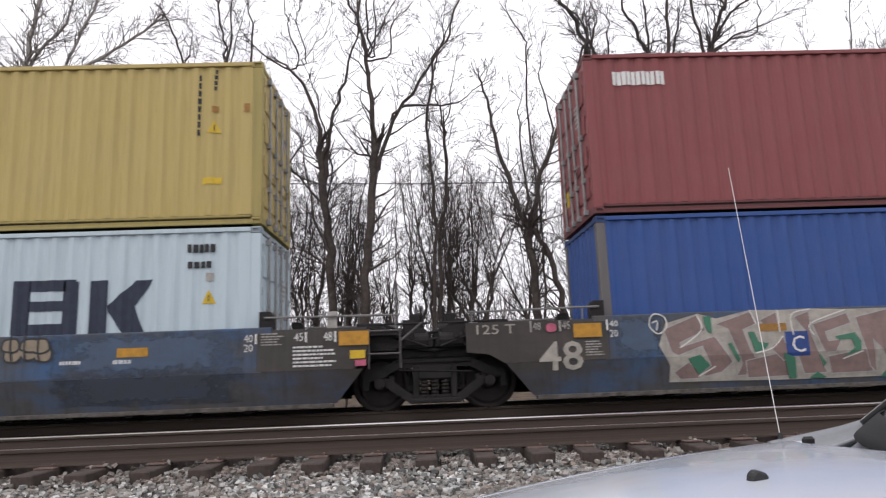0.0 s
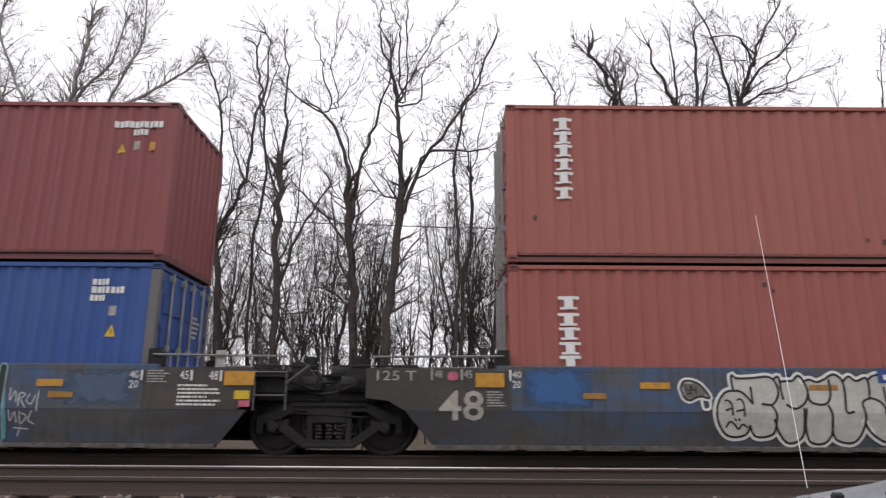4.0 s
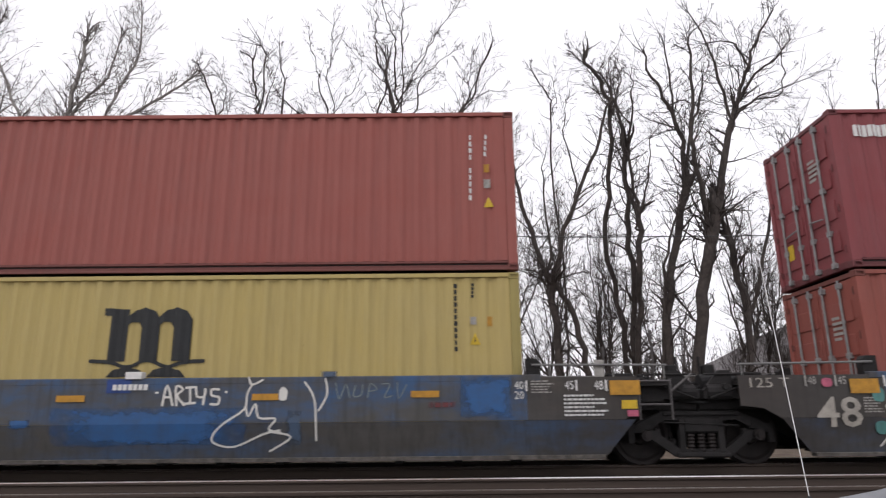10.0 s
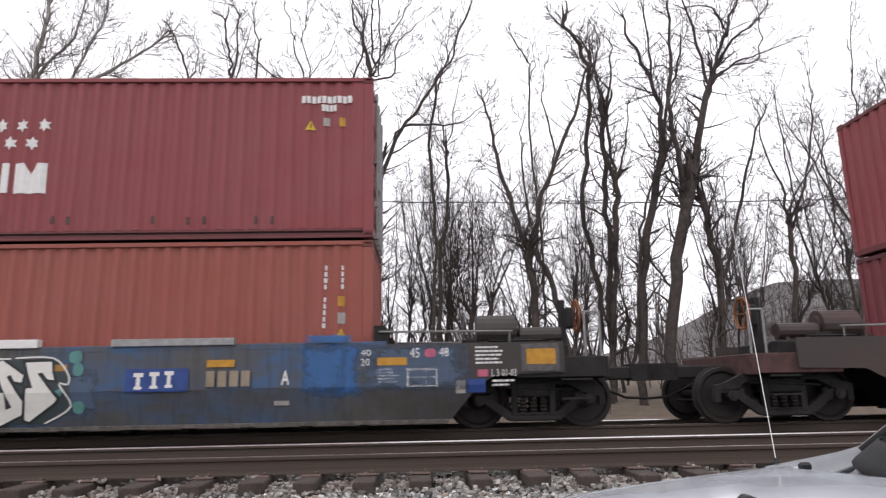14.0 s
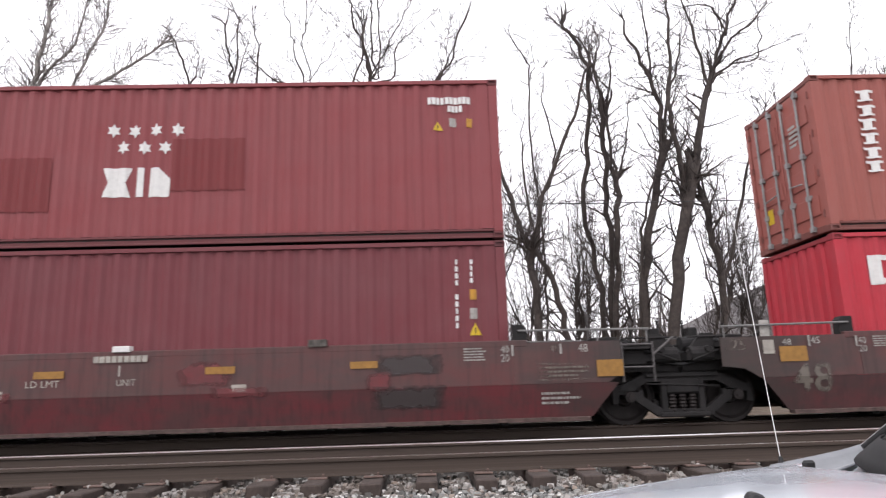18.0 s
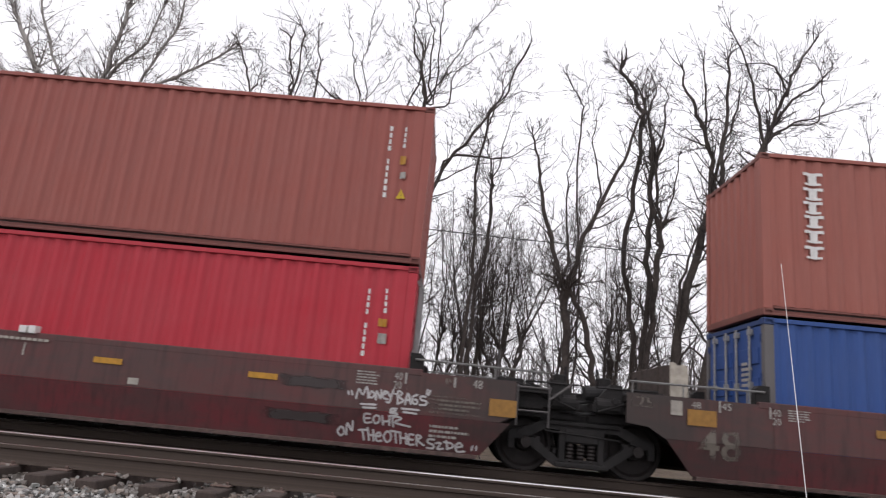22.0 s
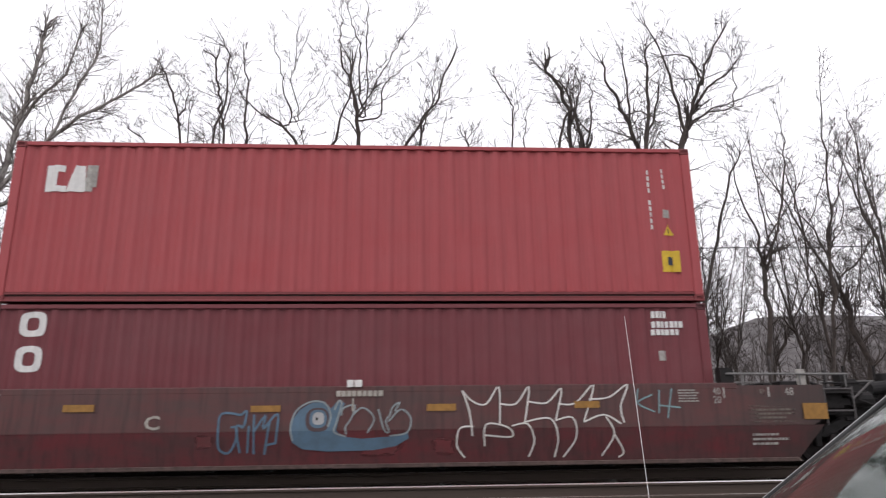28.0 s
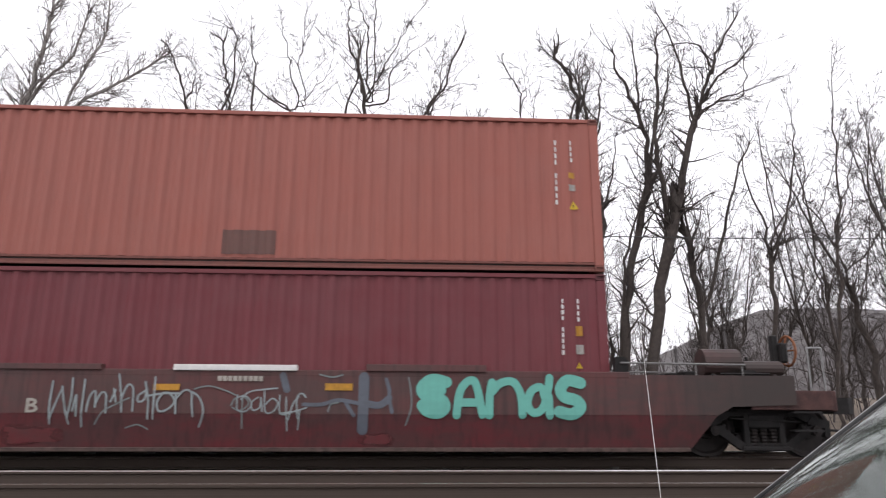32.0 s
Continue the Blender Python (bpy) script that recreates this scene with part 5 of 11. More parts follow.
def grey_car_left_end(w):
    words(w, "stencil", "125 T", "cream_spray", -2.13, -1.51, 1.17, 1.32, 2)
    words(w, "stencil", "48", "dirty_white", -1.23, -1.10, 1.21, 1.33, 6)
    tick(w, -1.28, 1.18, 1.35, "dirty_white")
    blob(w, "stencil_spot", "pink", -1.02, -0.85, 1.17, 1.31, 6, 0.02)
    words(w, "stencil", "45", "dirty_white", -0.76, -0.63, 1.21, 1.33, 6)
    tick(w, -0.81, 1.18, 1.35, "dirty_white")
    rect(w, "reflector", "amber", -0.58, -0.13, 1.07, 1.29, 6)
    words(w, "stencil", "40", "white", 0.0, 0.14, 1.22, 1.32, 7)
    words(w, "stencil", "20", "white", 0.0, 0.13, 1.06, 1.17, 7)
    tick(w, -0.05, 1.17, 1.34, "white")
    words(w, "stencil", "48", "cream_spray", -1.15, -0.45, 0.56, 1.02, 2, bold=0.012)
    bars(w, "stencil", "dirty_white", -0.40, -0.10, 0.76, 1.01, 6, 2)


def grey_car_right_end(w, inboard=False):
    words(w, "stencil", "40", "white", 12.02, 12.16, 1.18, 1.30, 6)
    words(w, "stencil", "20", "white", 12.02, 12.16, 1.03, 1.15, 6)
    tick(w, 12.19, 1.15, 1.31, "white")
    if not inboard:
        bars(w, "stencil", "dirty_white", 12.28, 12.64, 1.10, 1.31, 5, 2)
    words(w, "stencil", "45", "white", 12.80, 12.94, 1.17, 1.30, 6)
    tick(w, 12.97, 1.15, 1.31, "white")
    words(w, "stencil", "48", "white", 13.26, 13.40, 1.16, 1.30, 6)
    tick(w, 13.43, 1.14, 1.31, "white")
    if inboard:
        rect(w, "reflector", "amber", 12.34, 12.78, 1.07, 1.28, 6)
        rect(w, "paint_patch", "atw_end", 13.57, 13.90, 1.13, 1.34, 1)
        rect(w, "plate", "dirty_white", 13.53, 13.67, 0.87, 1.05, 3)
    else:
        rect(w, "reflector", "amber", 13.50, 13.97, 1.08, 1.30, 6)
    rect(w, "plate", "yellow_sign", 13.67, 13.91, 0.87, 1.0, 3)
    rect(w, "plate", "pink", 13.75, 13.92, 0.755, 0.85, 3)
    bars(w, "stencil", "white", 12.78, 13.47, 0.74, 1.09, 6, 2)


def brown_car_left_end(w):
    words(w, "stencil", "125", "coat_tan", -2.24, -1.89, 1.14, 1.33, 2)
    rect(w, "plate", "cream_spray", -1.62, -1.44, 1.08, 1.30, 3)
    words(w, "stencil", "48", "dirty_white", -1.30, -1.15, 1.21, 1.31, 3)
    rect(w, "reflector", "dull_amber", -1.36, -0.91, 0.95, 1.19, 3)
    tick(w, -0.88, 1.18, 1.36, "dirty_white")
    words(w, "stencil", "45", "dirty_white", -0.83, -0.68, 1.22, 1.33, 3)
    words(w, "stencil", "48", "coat_tan", -1.21, -0.52, 0.45, 0.93, 2, bold=0.012)
    tick(w, -0.10, 1.16, 1.33, "dirty_white")
    words(w, "stencil", "40", "dirty_white", -0.05, 0.08, 1.20, 1.31, 3)
    words(w, "stencil", "20", "dirty_white", -0.05, 0.08, 1.07, 1.18, 3)
    bars(w, "stencil", "dirty_white", 0.20, 0.55, 1.13, 1.32, 5, 2)


def brown_car_right_end(w):
    bars(w, "stencil", "dirty_white", 11.42, 11.81, 1.08, 1.30, 5, 2)
    words(w, "stencil", "40", "dirty_white", 12.01, 12.14, 1.21, 1.33, 3)
    words(w, "stencil", "20", "dirty_white", 12.01, 12.14, 1.07, 1.19, 3)
    tick(w, 12.18, 1.16, 1.33, "dirty_white")
    words(w, "stencil", "45", "coat_tan", 12.80, 12.92, 1.20, 1.32, 3)
    tick(w, 12.95, 1.17, 1.33, "dirty_white")
    words(w, "stencil", "48", "dirty_white", 13.25, 13.40, 1.19, 1.32, 3)
    rect(w, "reflector", "dull_amber", 13.53, 13.95, 0.80, 1.06, 3)
    bars(w, "stencil", "coat_tan", 12.59, 13.44, 0.72, 1.04, 5, 2)
    bars(w, "stencil", "dirty_white", 12.63, 13.30, 0.36, 0.58, 3, 2)


w, l, u = UNITS[0]
grey_car_right_end(w)
patch(w, "coat_blue_dull", 9.00, 12.01, 0.76, 1.45)
patch(w, "coat_blue_dark", 9.04, 12.01, 0.27, 0.83)
rect(w, "reflector", "amber", 10.06, 10.54, 1.02, 1.16, 4)
bars(w, "stencil", "white", 9.19, 9.54, 0.88, 0.99, 1, 1)
bars(w, "stencil", "white", 10.00, 10.42, 0.86, 0.98, 1, 1)
bubbles(w, "tan_spray", "dark_spray", 8.36, 8.99, 1.00, 1.37, 3, 2)
rect(l, "logo_shape", "navy", 8.22, 9.20, 1.92, 2.10, 1)
rect(l, "logo_shape", "navy", 8.25, 9.22, 1.60, 1.76, 2)
rect(l, "logo_shape", "navy", 8.27, 9.24, 1.21, 1.39, 3)
rect(l, "logo_shape", "navy", 8.22, 8.48, 1.23, 2.10, 4)
rect(l, "logo_shape", "navy", 9.00, 9.24, 1.21, 2.07, 1)
rect(l, "logo_shape", "navy", 9.44, 9.72, 1.21, 2.07, 2)
poly(l, "logo_shape", "navy", [(9.72, 1.66), (10.17, 2.05), (10.44, 2.06), (10.17, 1.62), (10.32, 1.19), (9.98, 1.20), (9.73, 1.55)], 1)
code_row(l, "black", 10.99, 11.46, 2.48, 2.62, 5)
code_row(l, "black", 11.00, 11.41, 2.22, 2.33, 4)
triangle(l, 11.24, 11.46, 1.63, 1.86)
rect(l, "plate", "dirty_white", 11.30, 11.42, 2.00, 2.14, 1)
triangle(u, 11.26, 11.49, 1.62, 1.84)
rect(u, "plate", "yellow_sign", 11.19, 11.52, 0.72, 0.83, 1)
code_column(u, "black", 11.12, 2.69, 11.11, 1.56, 8)
code_column(u, "black", 11.40, 2.78, 11.38, 2.37, 4)
rect(u, "plate", "dull_amber", 11.33, 11.44, 1.99, 2.10, 1)
rect(u, "plate", "dull_amber", 11.88, 11.98, 1.98, 2.13, 1)
w, l, u = UNITS[1]
grey_car_left_end(w)
grey_car_right_end(w)
patch(w, "coat_blue_dull", 0.08, 0.87, 0.73, 1.44)
patch(w, "coat_blue_dull", 11.00, 12.17, 0.76, 1.33)
patch(w, "coat_blue_dull", 5.29, 6.30, 0.63, 1.09)
star(u, 5.65, 2.04)
star(u, 6.02, 2.04)
star(u, 6.37, 2.04)
star(u, 6.74, 2.03)
star(u, 5.82, 1.74)
star(u, 6.19, 1.73)
star(u, 6.55, 1.74)
poly(u, "logo_shape", "white", [(5.51, 1.35), (5.99, 1.35), (5.92, 1.09), (6.01, 0.84), (5.53, 0.85), (5.63, 1.10)], 1)
rect(u, "logo_shape", "white", 6.10, 6.24, 0.84, 1.35, 1)
poly(u, "logo_shape", "white", [(6.32, 1.35), (6.48, 1.34), (6.59, 1.16), (6.69, 1.34), (6.85, 1.34), (6.86, 0.83), (6.33, 0.84)], 1)
code_row(u, "white", 0.50, 1.45, 2.31, 2.56, 11)
code_row(u, "white", 11.08, 11.96, 2.41, 2.53, 10)
code_row(u, "white", 11.42, 11.69, 2.27, 2.38, 4)
triangle(u, 11.16, 11.33, 1.94, 2.11)
rect(u, "plate", "dirty_white", 11.45, 11.57, 2.00, 2.16, 1)
rect(u, "plate", "amber", 11.72, 11.84, 1.98, 2.14, 1)
poly(l, "logo_shape", "white", [(5.15, 2.40), (5.42, 2.40), (5.55, 2.10), (5.66, 2.39), (5.93, 2.39), (5.96, 1.45), (5.72, 1.45), (5.57, 1.77), (5.44, 1.46), (5.20, 1.46)], 1)
poly(l, "logo_shape", "white", [(5.99, 2.33), (6.06, 2.39), (6.42, 2.39), (6.50, 2.33), (6.50, 2.04), (6.38, 1.91), (6.51, 1.78), (6.52, 1.50), (6.45, 1.45), (6.09, 1.45), (6.02, 1.51)], 1)
poly(l, "logo_shape", "white", [(6.54, 2.33), (6.62, 2.39), (6.98, 2.38), (7.06, 2.32), (7.07, 2.04), (6.94, 1.91), (7.07, 1.78), (7.08, 1.50), (7.00, 1.44), (6.64, 1.44), (6.56, 1.50)], 1)
rect(l, "logo_panel", "white", 5.15, 7.06, 1.18, 1.41, 1)
code_row(l, "sign_blue", 5.22, 7.01, 1.21, 1.38, 9)
code_row(l, "white", 11.07, 11.36, 2.51, 2.61, 4)
code_row(l, "white", 11.07, 11.62, 2.37, 2.48, 7)
code_row(l, "white", 11.06, 11.32, 2.24, 2.34, 4)
rect(l, "plate", "dirty_white", 11.38, 11.50, 2.00, 2.16, 1)
triangle(l, 11.36, 11.54, 1.65, 1.85)
rect(w, "reflector", "dull_amber", 2.44, 2.88, 1.06, 1.18, 4)
rect(w, "reflector", "dull_amber", 4.98, 5.45, 1.05, 1.14, 4)
rect(w, "reflector", "dull_amber", 10.77, 11.16, 0.88, 0.97, 4)
rect(w, "reflector", "amber", 7.99, 8.44, 1.05, 1.15, 4)
rect(w, "reflector", "amber", 10.57, 10.98, 1.05, 1.16, 4)
rect(w, "unit_panel", "sign_blue", 2.84, 3.22, 0.65, 1.04, 5)
words(w, "lettering", "C", "white", 2.94, 3.15, 0.71, 0.97, 6)
rect(w, "number_panel", "sign_blue", 5.61, 6.45, 1.15, 1.38, 2)
code_row(w, "white", 5.88, 6.32, 1.21, 1.30, 6)
lines(w, "tag", "chalk_white_spray", 0.018, [[(10.18, 1.02), (10.19, 0.83), (10.26, 0.98), (10.29, 0.81)], [(10.33, 0.94), (10.33, 0.74), (10.33, 0.94), (10.42, 0.92), (10.36, 0.85), (10.44, 0.73)], [(10.49, 0.93), (10.45, 0.83), (10.53, 0.78), (10.58, 0.91)], [(10.62, 0.98), (10.62, 0.67)], [(10.19, 0.68), (10.22, 0.52), (10.28, 0.66), (10.32, 0.50)], [(10.36, 0.67), (10.38, 0.48), (10.47, 0.59), (10.40, 0.64)], [(10.55, 0.67), (10.50, 0.54), (10.59, 0.48)], [(10.28, 0.42), (10.50, 0.40)], [(10.38, 0.43), (10.34, 0.29)]], 2.0)
poly(w, "spray_fill", "cream_spray", [(0.78, 0.90), (0.91, 1.24), (1.45, 1.38), (1.75, 1.29), (2.32, 1.41), (2.77, 1.39), (3.27, 1.40), (3.85, 1.37), (4.75, 1.37), (4.84, 1.08), (5.26, 0.98), (5.36, 0.67), (5.41, 0.29), (4.87, 0.28), (3.66, 0.28), (2.93, 0.28), (1.84, 0.30), (0.92, 0.31), (0.94, 0.57)], 2.0)
letters(w, "mauve_spray", "pale_spray", 0.014, [[(0.88, 1.14), (1.43, 1.35), (1.54, 1.11), (1.11, 0.93), (1.13, 0.85), (1.53, 0.96), (1.69, 1.00), (1.95, 0.60), (1.78, 0.45), (1.51, 0.39), (1.46, 0.43), (1.61, 0.55), (1.48, 0.87), (1.07, 0.73), (0.98, 0.79)], [(1.10, 0.36), (1.01, 0.46), (1.24, 0.61), (1.42, 0.42), (1.39, 0.36)], [(1.74, 1.20), (2.32, 1.38), (2.40, 1.20), (2.16, 1.10), (2.24, 0.80), (2.44, 0.40), (2.03, 0.38), (2.12, 0.56), (1.93, 1.12)], [(2.18, 0.60), (2.78, 0.71), (2.88, 0.35), (2.20, 0.34)], [(2.47, 1.24), (2.73, 1.35), (2.76, 1.11), (2.55, 1.07)], [(2.59, 0.79), (2.80, 0.95), (2.88, 0.71), (2.79, 0.59)]], 3.0)
letters(w, "mauve_spray", "pale_spray", 0.014, [[(3.03, 1.27), (3.27, 1.35), (3.27, 0.98), (3.40, 0.54), (3.49, 0.38), (3.13, 0.37), (3.03, 0.67), (3.19, 0.70), (3.18, 1.06)], [(3.32, 1.14), (3.89, 1.30), (3.94, 1.15), (3.50, 1.02), (3.54, 0.86), (3.75, 0.88), (3.64, 0.70), (3.47, 0.70)], [(3.52, 0.62), (4.20, 0.73), (4.24, 0.37), (3.57, 0.36)], [(4.04, 1.23), (4.67, 1.36), (4.78, 1.22), (4.76, 1.08), (4.52, 0.94), (4.81, 0.76), (4.86, 0.36), (4.58, 0.37), (4.41, 0.73), (4.28, 0.89), (4.30, 0.37), (4.21, 0.45)], [(4.93, 0.94), (5.26, 0.94), (5.29, 0.38), (4.92, 0.38)]], 4.2)
letters(w, "green_spray", "green_spray", 0.000, [[(1.23, 0.67), (1.43, 0.73), (1.59, 0.55), (1.40, 0.41)], [(2.24, 1.06), (2.34, 1.06), (2.40, 0.89), (2.56, 0.87), (2.51, 0.79), (2.33, 0.72)], [(1.89, 0.88), (1.95, 0.90), (2.07, 0.64), (2.04, 0.58)], [(3.66, 0.94), (3.99, 0.99), (4.08, 0.85), (4.06, 0.71), (3.76, 0.60), (3.96, 0.75), (3.93, 0.89), (3.71, 0.88)], [(4.54, 0.88), (4.78, 1.02), (4.77, 0.76)], [(4.36, 0.27), (4.58, 0.51), (4.81, 0.28)], [(1.52, 1.33), (1.66, 1.33), (1.65, 1.06), (1.58, 1.08)], [(3.19, 0.29), (3.33, 0.39), (3.49, 0.29)], [(3.35, 0.70), (3.48, 0.52), (3.44, 0.46)], [(2.78, 0.71), (2.97, 0.63), (2.99, 0.30), (2.87, 0.30)]], 5.6)
lines(w, "graffiti_line", "white_spray", 0.020, [[(1.12, 0.85), (1.48, 1.11), (1.43, 1.35)], [(2.38, 1.20), (2.30, 1.40)], [(2.76, 1.05), (2.76, 1.39)], [(2.98, 0.99), (2.98, 1.31), (3.29, 1.39)], [(3.31, 0.98), (3.28, 1.16), (3.87, 1.36)], [(4.76, 1.02), (4.80, 1.32)], [(5.28, 0.95), (5.31, 0.32)], [(2.33, 0.72), (2.61, 0.79), (2.80, 0.97)], [(3.76, 0.58), (4.08, 0.69)], [(1.40, 0.39), (1.66, 0.53)], [(0.67, 1.34), (0.65, 1.20), (0.78, 1.08), (0.92, 1.18), (0.90, 1.34), (0.75, 1.40), (0.67, 1.34)], [(0.70, 1.26), (0.78, 1.28), (0.76, 1.14)]], 6.0)
poly(w, "spray_fill", "cyan_spray", [(6.35, 1.11), (6.46, 1.36), (6.71, 1.40), (7.22, 1.40), (7.66, 1.41), (8.35, 1.40), (8.98, 1.39), (9.60, 1.39), (10.07, 1.36), (10.10, 0.94), (10.16, 0.54), (10.16, 0.25), (8.85, 0.25), (7.62, 0.26), (6.49, 0.28), (6.36, 0.53), (6.49, 0.80)], 2.0)
lines(w, "graffiti_outline", "pale_cyan_spray", 0.255, [[(6.54, 1.20), (6.71, 1.21), (6.97, 1.29), (7.13, 1.22), (7.21, 0.98), (7.20, 0.72), (7.10, 0.46), (6.92, 0.33)]], 2.3)
lines(w, "graffiti_outline", "pale_cyan_spray", 0.195, [[(6.83, 1.03), (6.87, 0.72), (6.93, 0.33)], [(7.39, 1.33), (7.40, 0.98), (7.43, 0.67), (7.47, 0.35)], [(7.71, 1.39), (7.68, 1.06), (7.60, 0.71), (7.49, 0.35)]], 2.3)
lines(w, "graffiti_outline", "pale_cyan_spray", 0.255, [[(6.64, 0.64), (6.66, 0.49), (6.75, 0.37), (6.93, 0.31)]], 2.3)
lines(w, "graffiti_outline", "pale_cyan_spray", 0.235, [[(7.92, 1.04), (7.93, 1.28), (8.16, 1.34), (8.34, 1.23), (8.40, 1.01), (8.33, 0.82), (8.08, 0.79), (7.88, 0.71), (7.80, 0.55), (7.87, 0.41), (8.11, 0.35), (8.42, 0.34)]], 2.3)
lines(w, "graffiti_outline", "pale_cyan_spray", 0.185, [[(8.01, 0.52), (8.42, 0.53)], [(8.64, 0.85), (8.91, 0.91)], [(8.85, 1.27), (8.92, 1.10)]], 2.3)
lines(w, "graffiti_outline", "pale_cyan_spray", 0.215, [[(8.85, 1.29), (8.60, 1.28), (8.60, 1.05), (8.61, 0.70), (8.65, 0.31)], [(8.65, 0.42), (8.91, 0.48), (9.09, 0.54)], [(8.73, 0.29), (9.11, 0.39)]], 2.3)
lines(w, "graffiti_outline", "pale_cyan_spray", 0.215, [[(9.05, 1.29), (9.18, 1.13), (9.20, 0.78), (9.22, 0.30)], [(9.08, 1.25), (9.35, 1.31), (9.51, 1.14), (9.47, 0.95), (9.32, 0.86)], [(9.36, 0.82), (9.49, 0.69), (9.57, 0.49), (9.65, 0.36), (9.75, 0.39)]], 2.3)
lines(w, "graffiti_outline", "pale_cyan_spray", 0.145, [[(9.69, 1.32), (9.73, 1.03), (9.69, 0.75)], [(9.80, 1.28), (9.82, 1.07), (9.86, 0.88)], [(10.02, 1.34), (10.02, 0.77), (10.05, 0.25)]], 2.3)
lines(w, "graffiti_outline", "pale_cyan_spray", 0.205, [[(9.88, 0.66), (9.91, 0.49), (9.86, 0.36)]], 2.3)
lines(w, "graffiti_letter", "black", 0.200, [[(6.54, 1.20), (6.71, 1.21), (6.97, 1.29), (7.13, 1.22), (7.21, 0.98), (7.20, 0.72), (7.10, 0.46), (6.92, 0.33)]], 3.4)
lines(w, "graffiti_letter", "black", 0.140, [[(6.83, 1.03), (6.87, 0.72), (6.93, 0.33)], [(7.39, 1.33), (7.40, 0.98), (7.43, 0.67), (7.47, 0.35)], [(7.71, 1.39), (7.68, 1.06), (7.60, 0.71), (7.49, 0.35)]], 3.4)
lines(w, "graffiti_letter", "black", 0.200, [[(6.64, 0.64), (6.66, 0.49), (6.75, 0.37), (6.93, 0.31)]], 3.4)
lines(w, "graffiti_letter", "black", 0.180, [[(7.92, 1.04), (7.93, 1.28), (8.16, 1.34), (8.34, 1.23), (8.40, 1.01), (8.33, 0.82), (8.08, 0.79), (7.88, 0.71), (7.80, 0.55), (7.87, 0.41), (8.11, 0.35), (8.42, 0.34)]], 3.4)
lines(w, "graffiti_letter", "black", 0.130, [[(8.01, 0.52), (8.42, 0.53)], [(8.64, 0.85), (8.91, 0.91)], [(8.85, 1.27), (8.92, 1.10)]], 3.4)
lines(w, "graffiti_letter", "black", 0.160, [[(8.85, 1.29), (8.60, 1.28), (8.60, 1.05), (8.61, 0.70), (8.65, 0.31)], [(8.65, 0.42), (8.91, 0.48), (9.09, 0.54)], [(8.73, 0.29), (9.11, 0.39)]], 3.4)
lines(w, "graffiti_letter", "black", 0.160, [[(9.05, 1.29), (9.18, 1.13), (9.20, 0.78), (9.22, 0.30)], [(9.08, 1.25), (9.35, 1.31), (9.51, 1.14), (9.47, 0.95), (9.32, 0.86)], [(9.36, 0.82), (9.49, 0.69), (9.57, 0.49), (9.65, 0.36), (9.75, 0.39)]], 3.4)
lines(w, "graffiti_letter", "black", 0.090, [[(9.69, 1.32), (9.73, 1.03), (9.69, 0.75)], [(9.80, 1.28), (9.82, 1.07), (9.86, 0.88)], [(10.02, 1.34), (10.02, 0.77), (10.05, 0.25)]], 3.4)
lines(w, "graffiti_letter", "black", 0.150, [[(9.88, 0.66), (9.91, 0.49), (9.86, 0.36)]], 3.4)
lines(w, "graffiti_line", "pale_cyan_spray", 0.018, [[(6.54, 1.15), (6.71, 1.16), (6.93, 1.18), (7.06, 1.11), (7.10, 0.96)], [(6.42, 1.31), (6.55, 1.24), (6.80, 1.37)], [(7.99, 1.27), (8.14, 1.25), (8.29, 1.16)], [(8.31, 1.05), (8.31, 0.89), (8.16, 0.79), (8.02, 0.86)], [(7.90, 0.60), (7.99, 0.48), (8.48, 0.47)], [(8.55, 1.27), (8.88, 1.30), (8.94, 1.06)], [(8.97, 1.20), (9.25, 1.21), (9.43, 1.12), (9.46, 0.99)], [(7.35, 1.29), (7.47, 1.31), (7.48, 0.89), (7.51, 0.65), (7.61, 0.97)], [(6.50, 0.54), (6.57, 0.55)], [(6.52, 0.47), (6.67, 0.45)], [(6.57, 0.61), (6.66, 0.61)], [(9.21, 0.69), (9.24, 0.43)]], 4.6)
lines(w, "graffiti_line", "pale_cyan_spray", 0.018, [[(6.37, 1.16), (6.46, 0.92), (6.37, 0.73), (6.38, 0.47), (6.47, 0.29)]], 4.9)
lines(w, "graffiti_line", "dark_spray", 0.030, [[(6.55, 1.41), (6.42, 1.34), (6.38, 1.12), (6.48, 0.83), (6.37, 0.68), (6.36, 0.51), (6.47, 0.28)]], 2.2)
hazard(l)
w, l, u = UNITS[2]
grey_car_left_end(w)
grey_car_right_end(w, True)
patch(w, "coat_blue", 0.16, 1.26, 0.76, 1.42)
patch(w, "coat_blue", 11.31, 11.99, 0.85, 1.47)
patch(w, "coat_blue", 6.31, 6.93, 0.69, 0.93)
patch(w, "coat_blue_dull", 7.46, 8.20, 0.74, 1.09)
patch(w, "coat_blue_dull", 9.60, 11.24, 0.83, 1.39)
patch(w, "coat_blue_dull", 3.47, 4.46, 1.23, 1.38)
patch(w, "coat_tan", 6.40, 7.28, 0.96, 1.38)
glyph(u, "white", 0.85, 1.18, 2.41, 2.64)
glyph(u, "white", 0.85, 1.17, 2.15, 2.38)
glyph(u, "white", 0.85, 1.17, 1.91, 2.13)
glyph(u, "white", 0.85, 1.17, 1.66, 1.87)
glyph(u, "white", 0.83, 1.16, 1.41, 1.62)
glyph(u, "white", 0.83, 1.15, 1.13, 1.34)
glyph(l, "white", 0.81, 1.17, 2.14, 2.36)
glyph(l, "white", 0.80, 1.16, 1.87, 2.08)
glyph(l, "white", 0.81, 1.16, 1.64, 1.84)
glyph(l, "white", 0.81, 1.17, 1.40, 1.60)
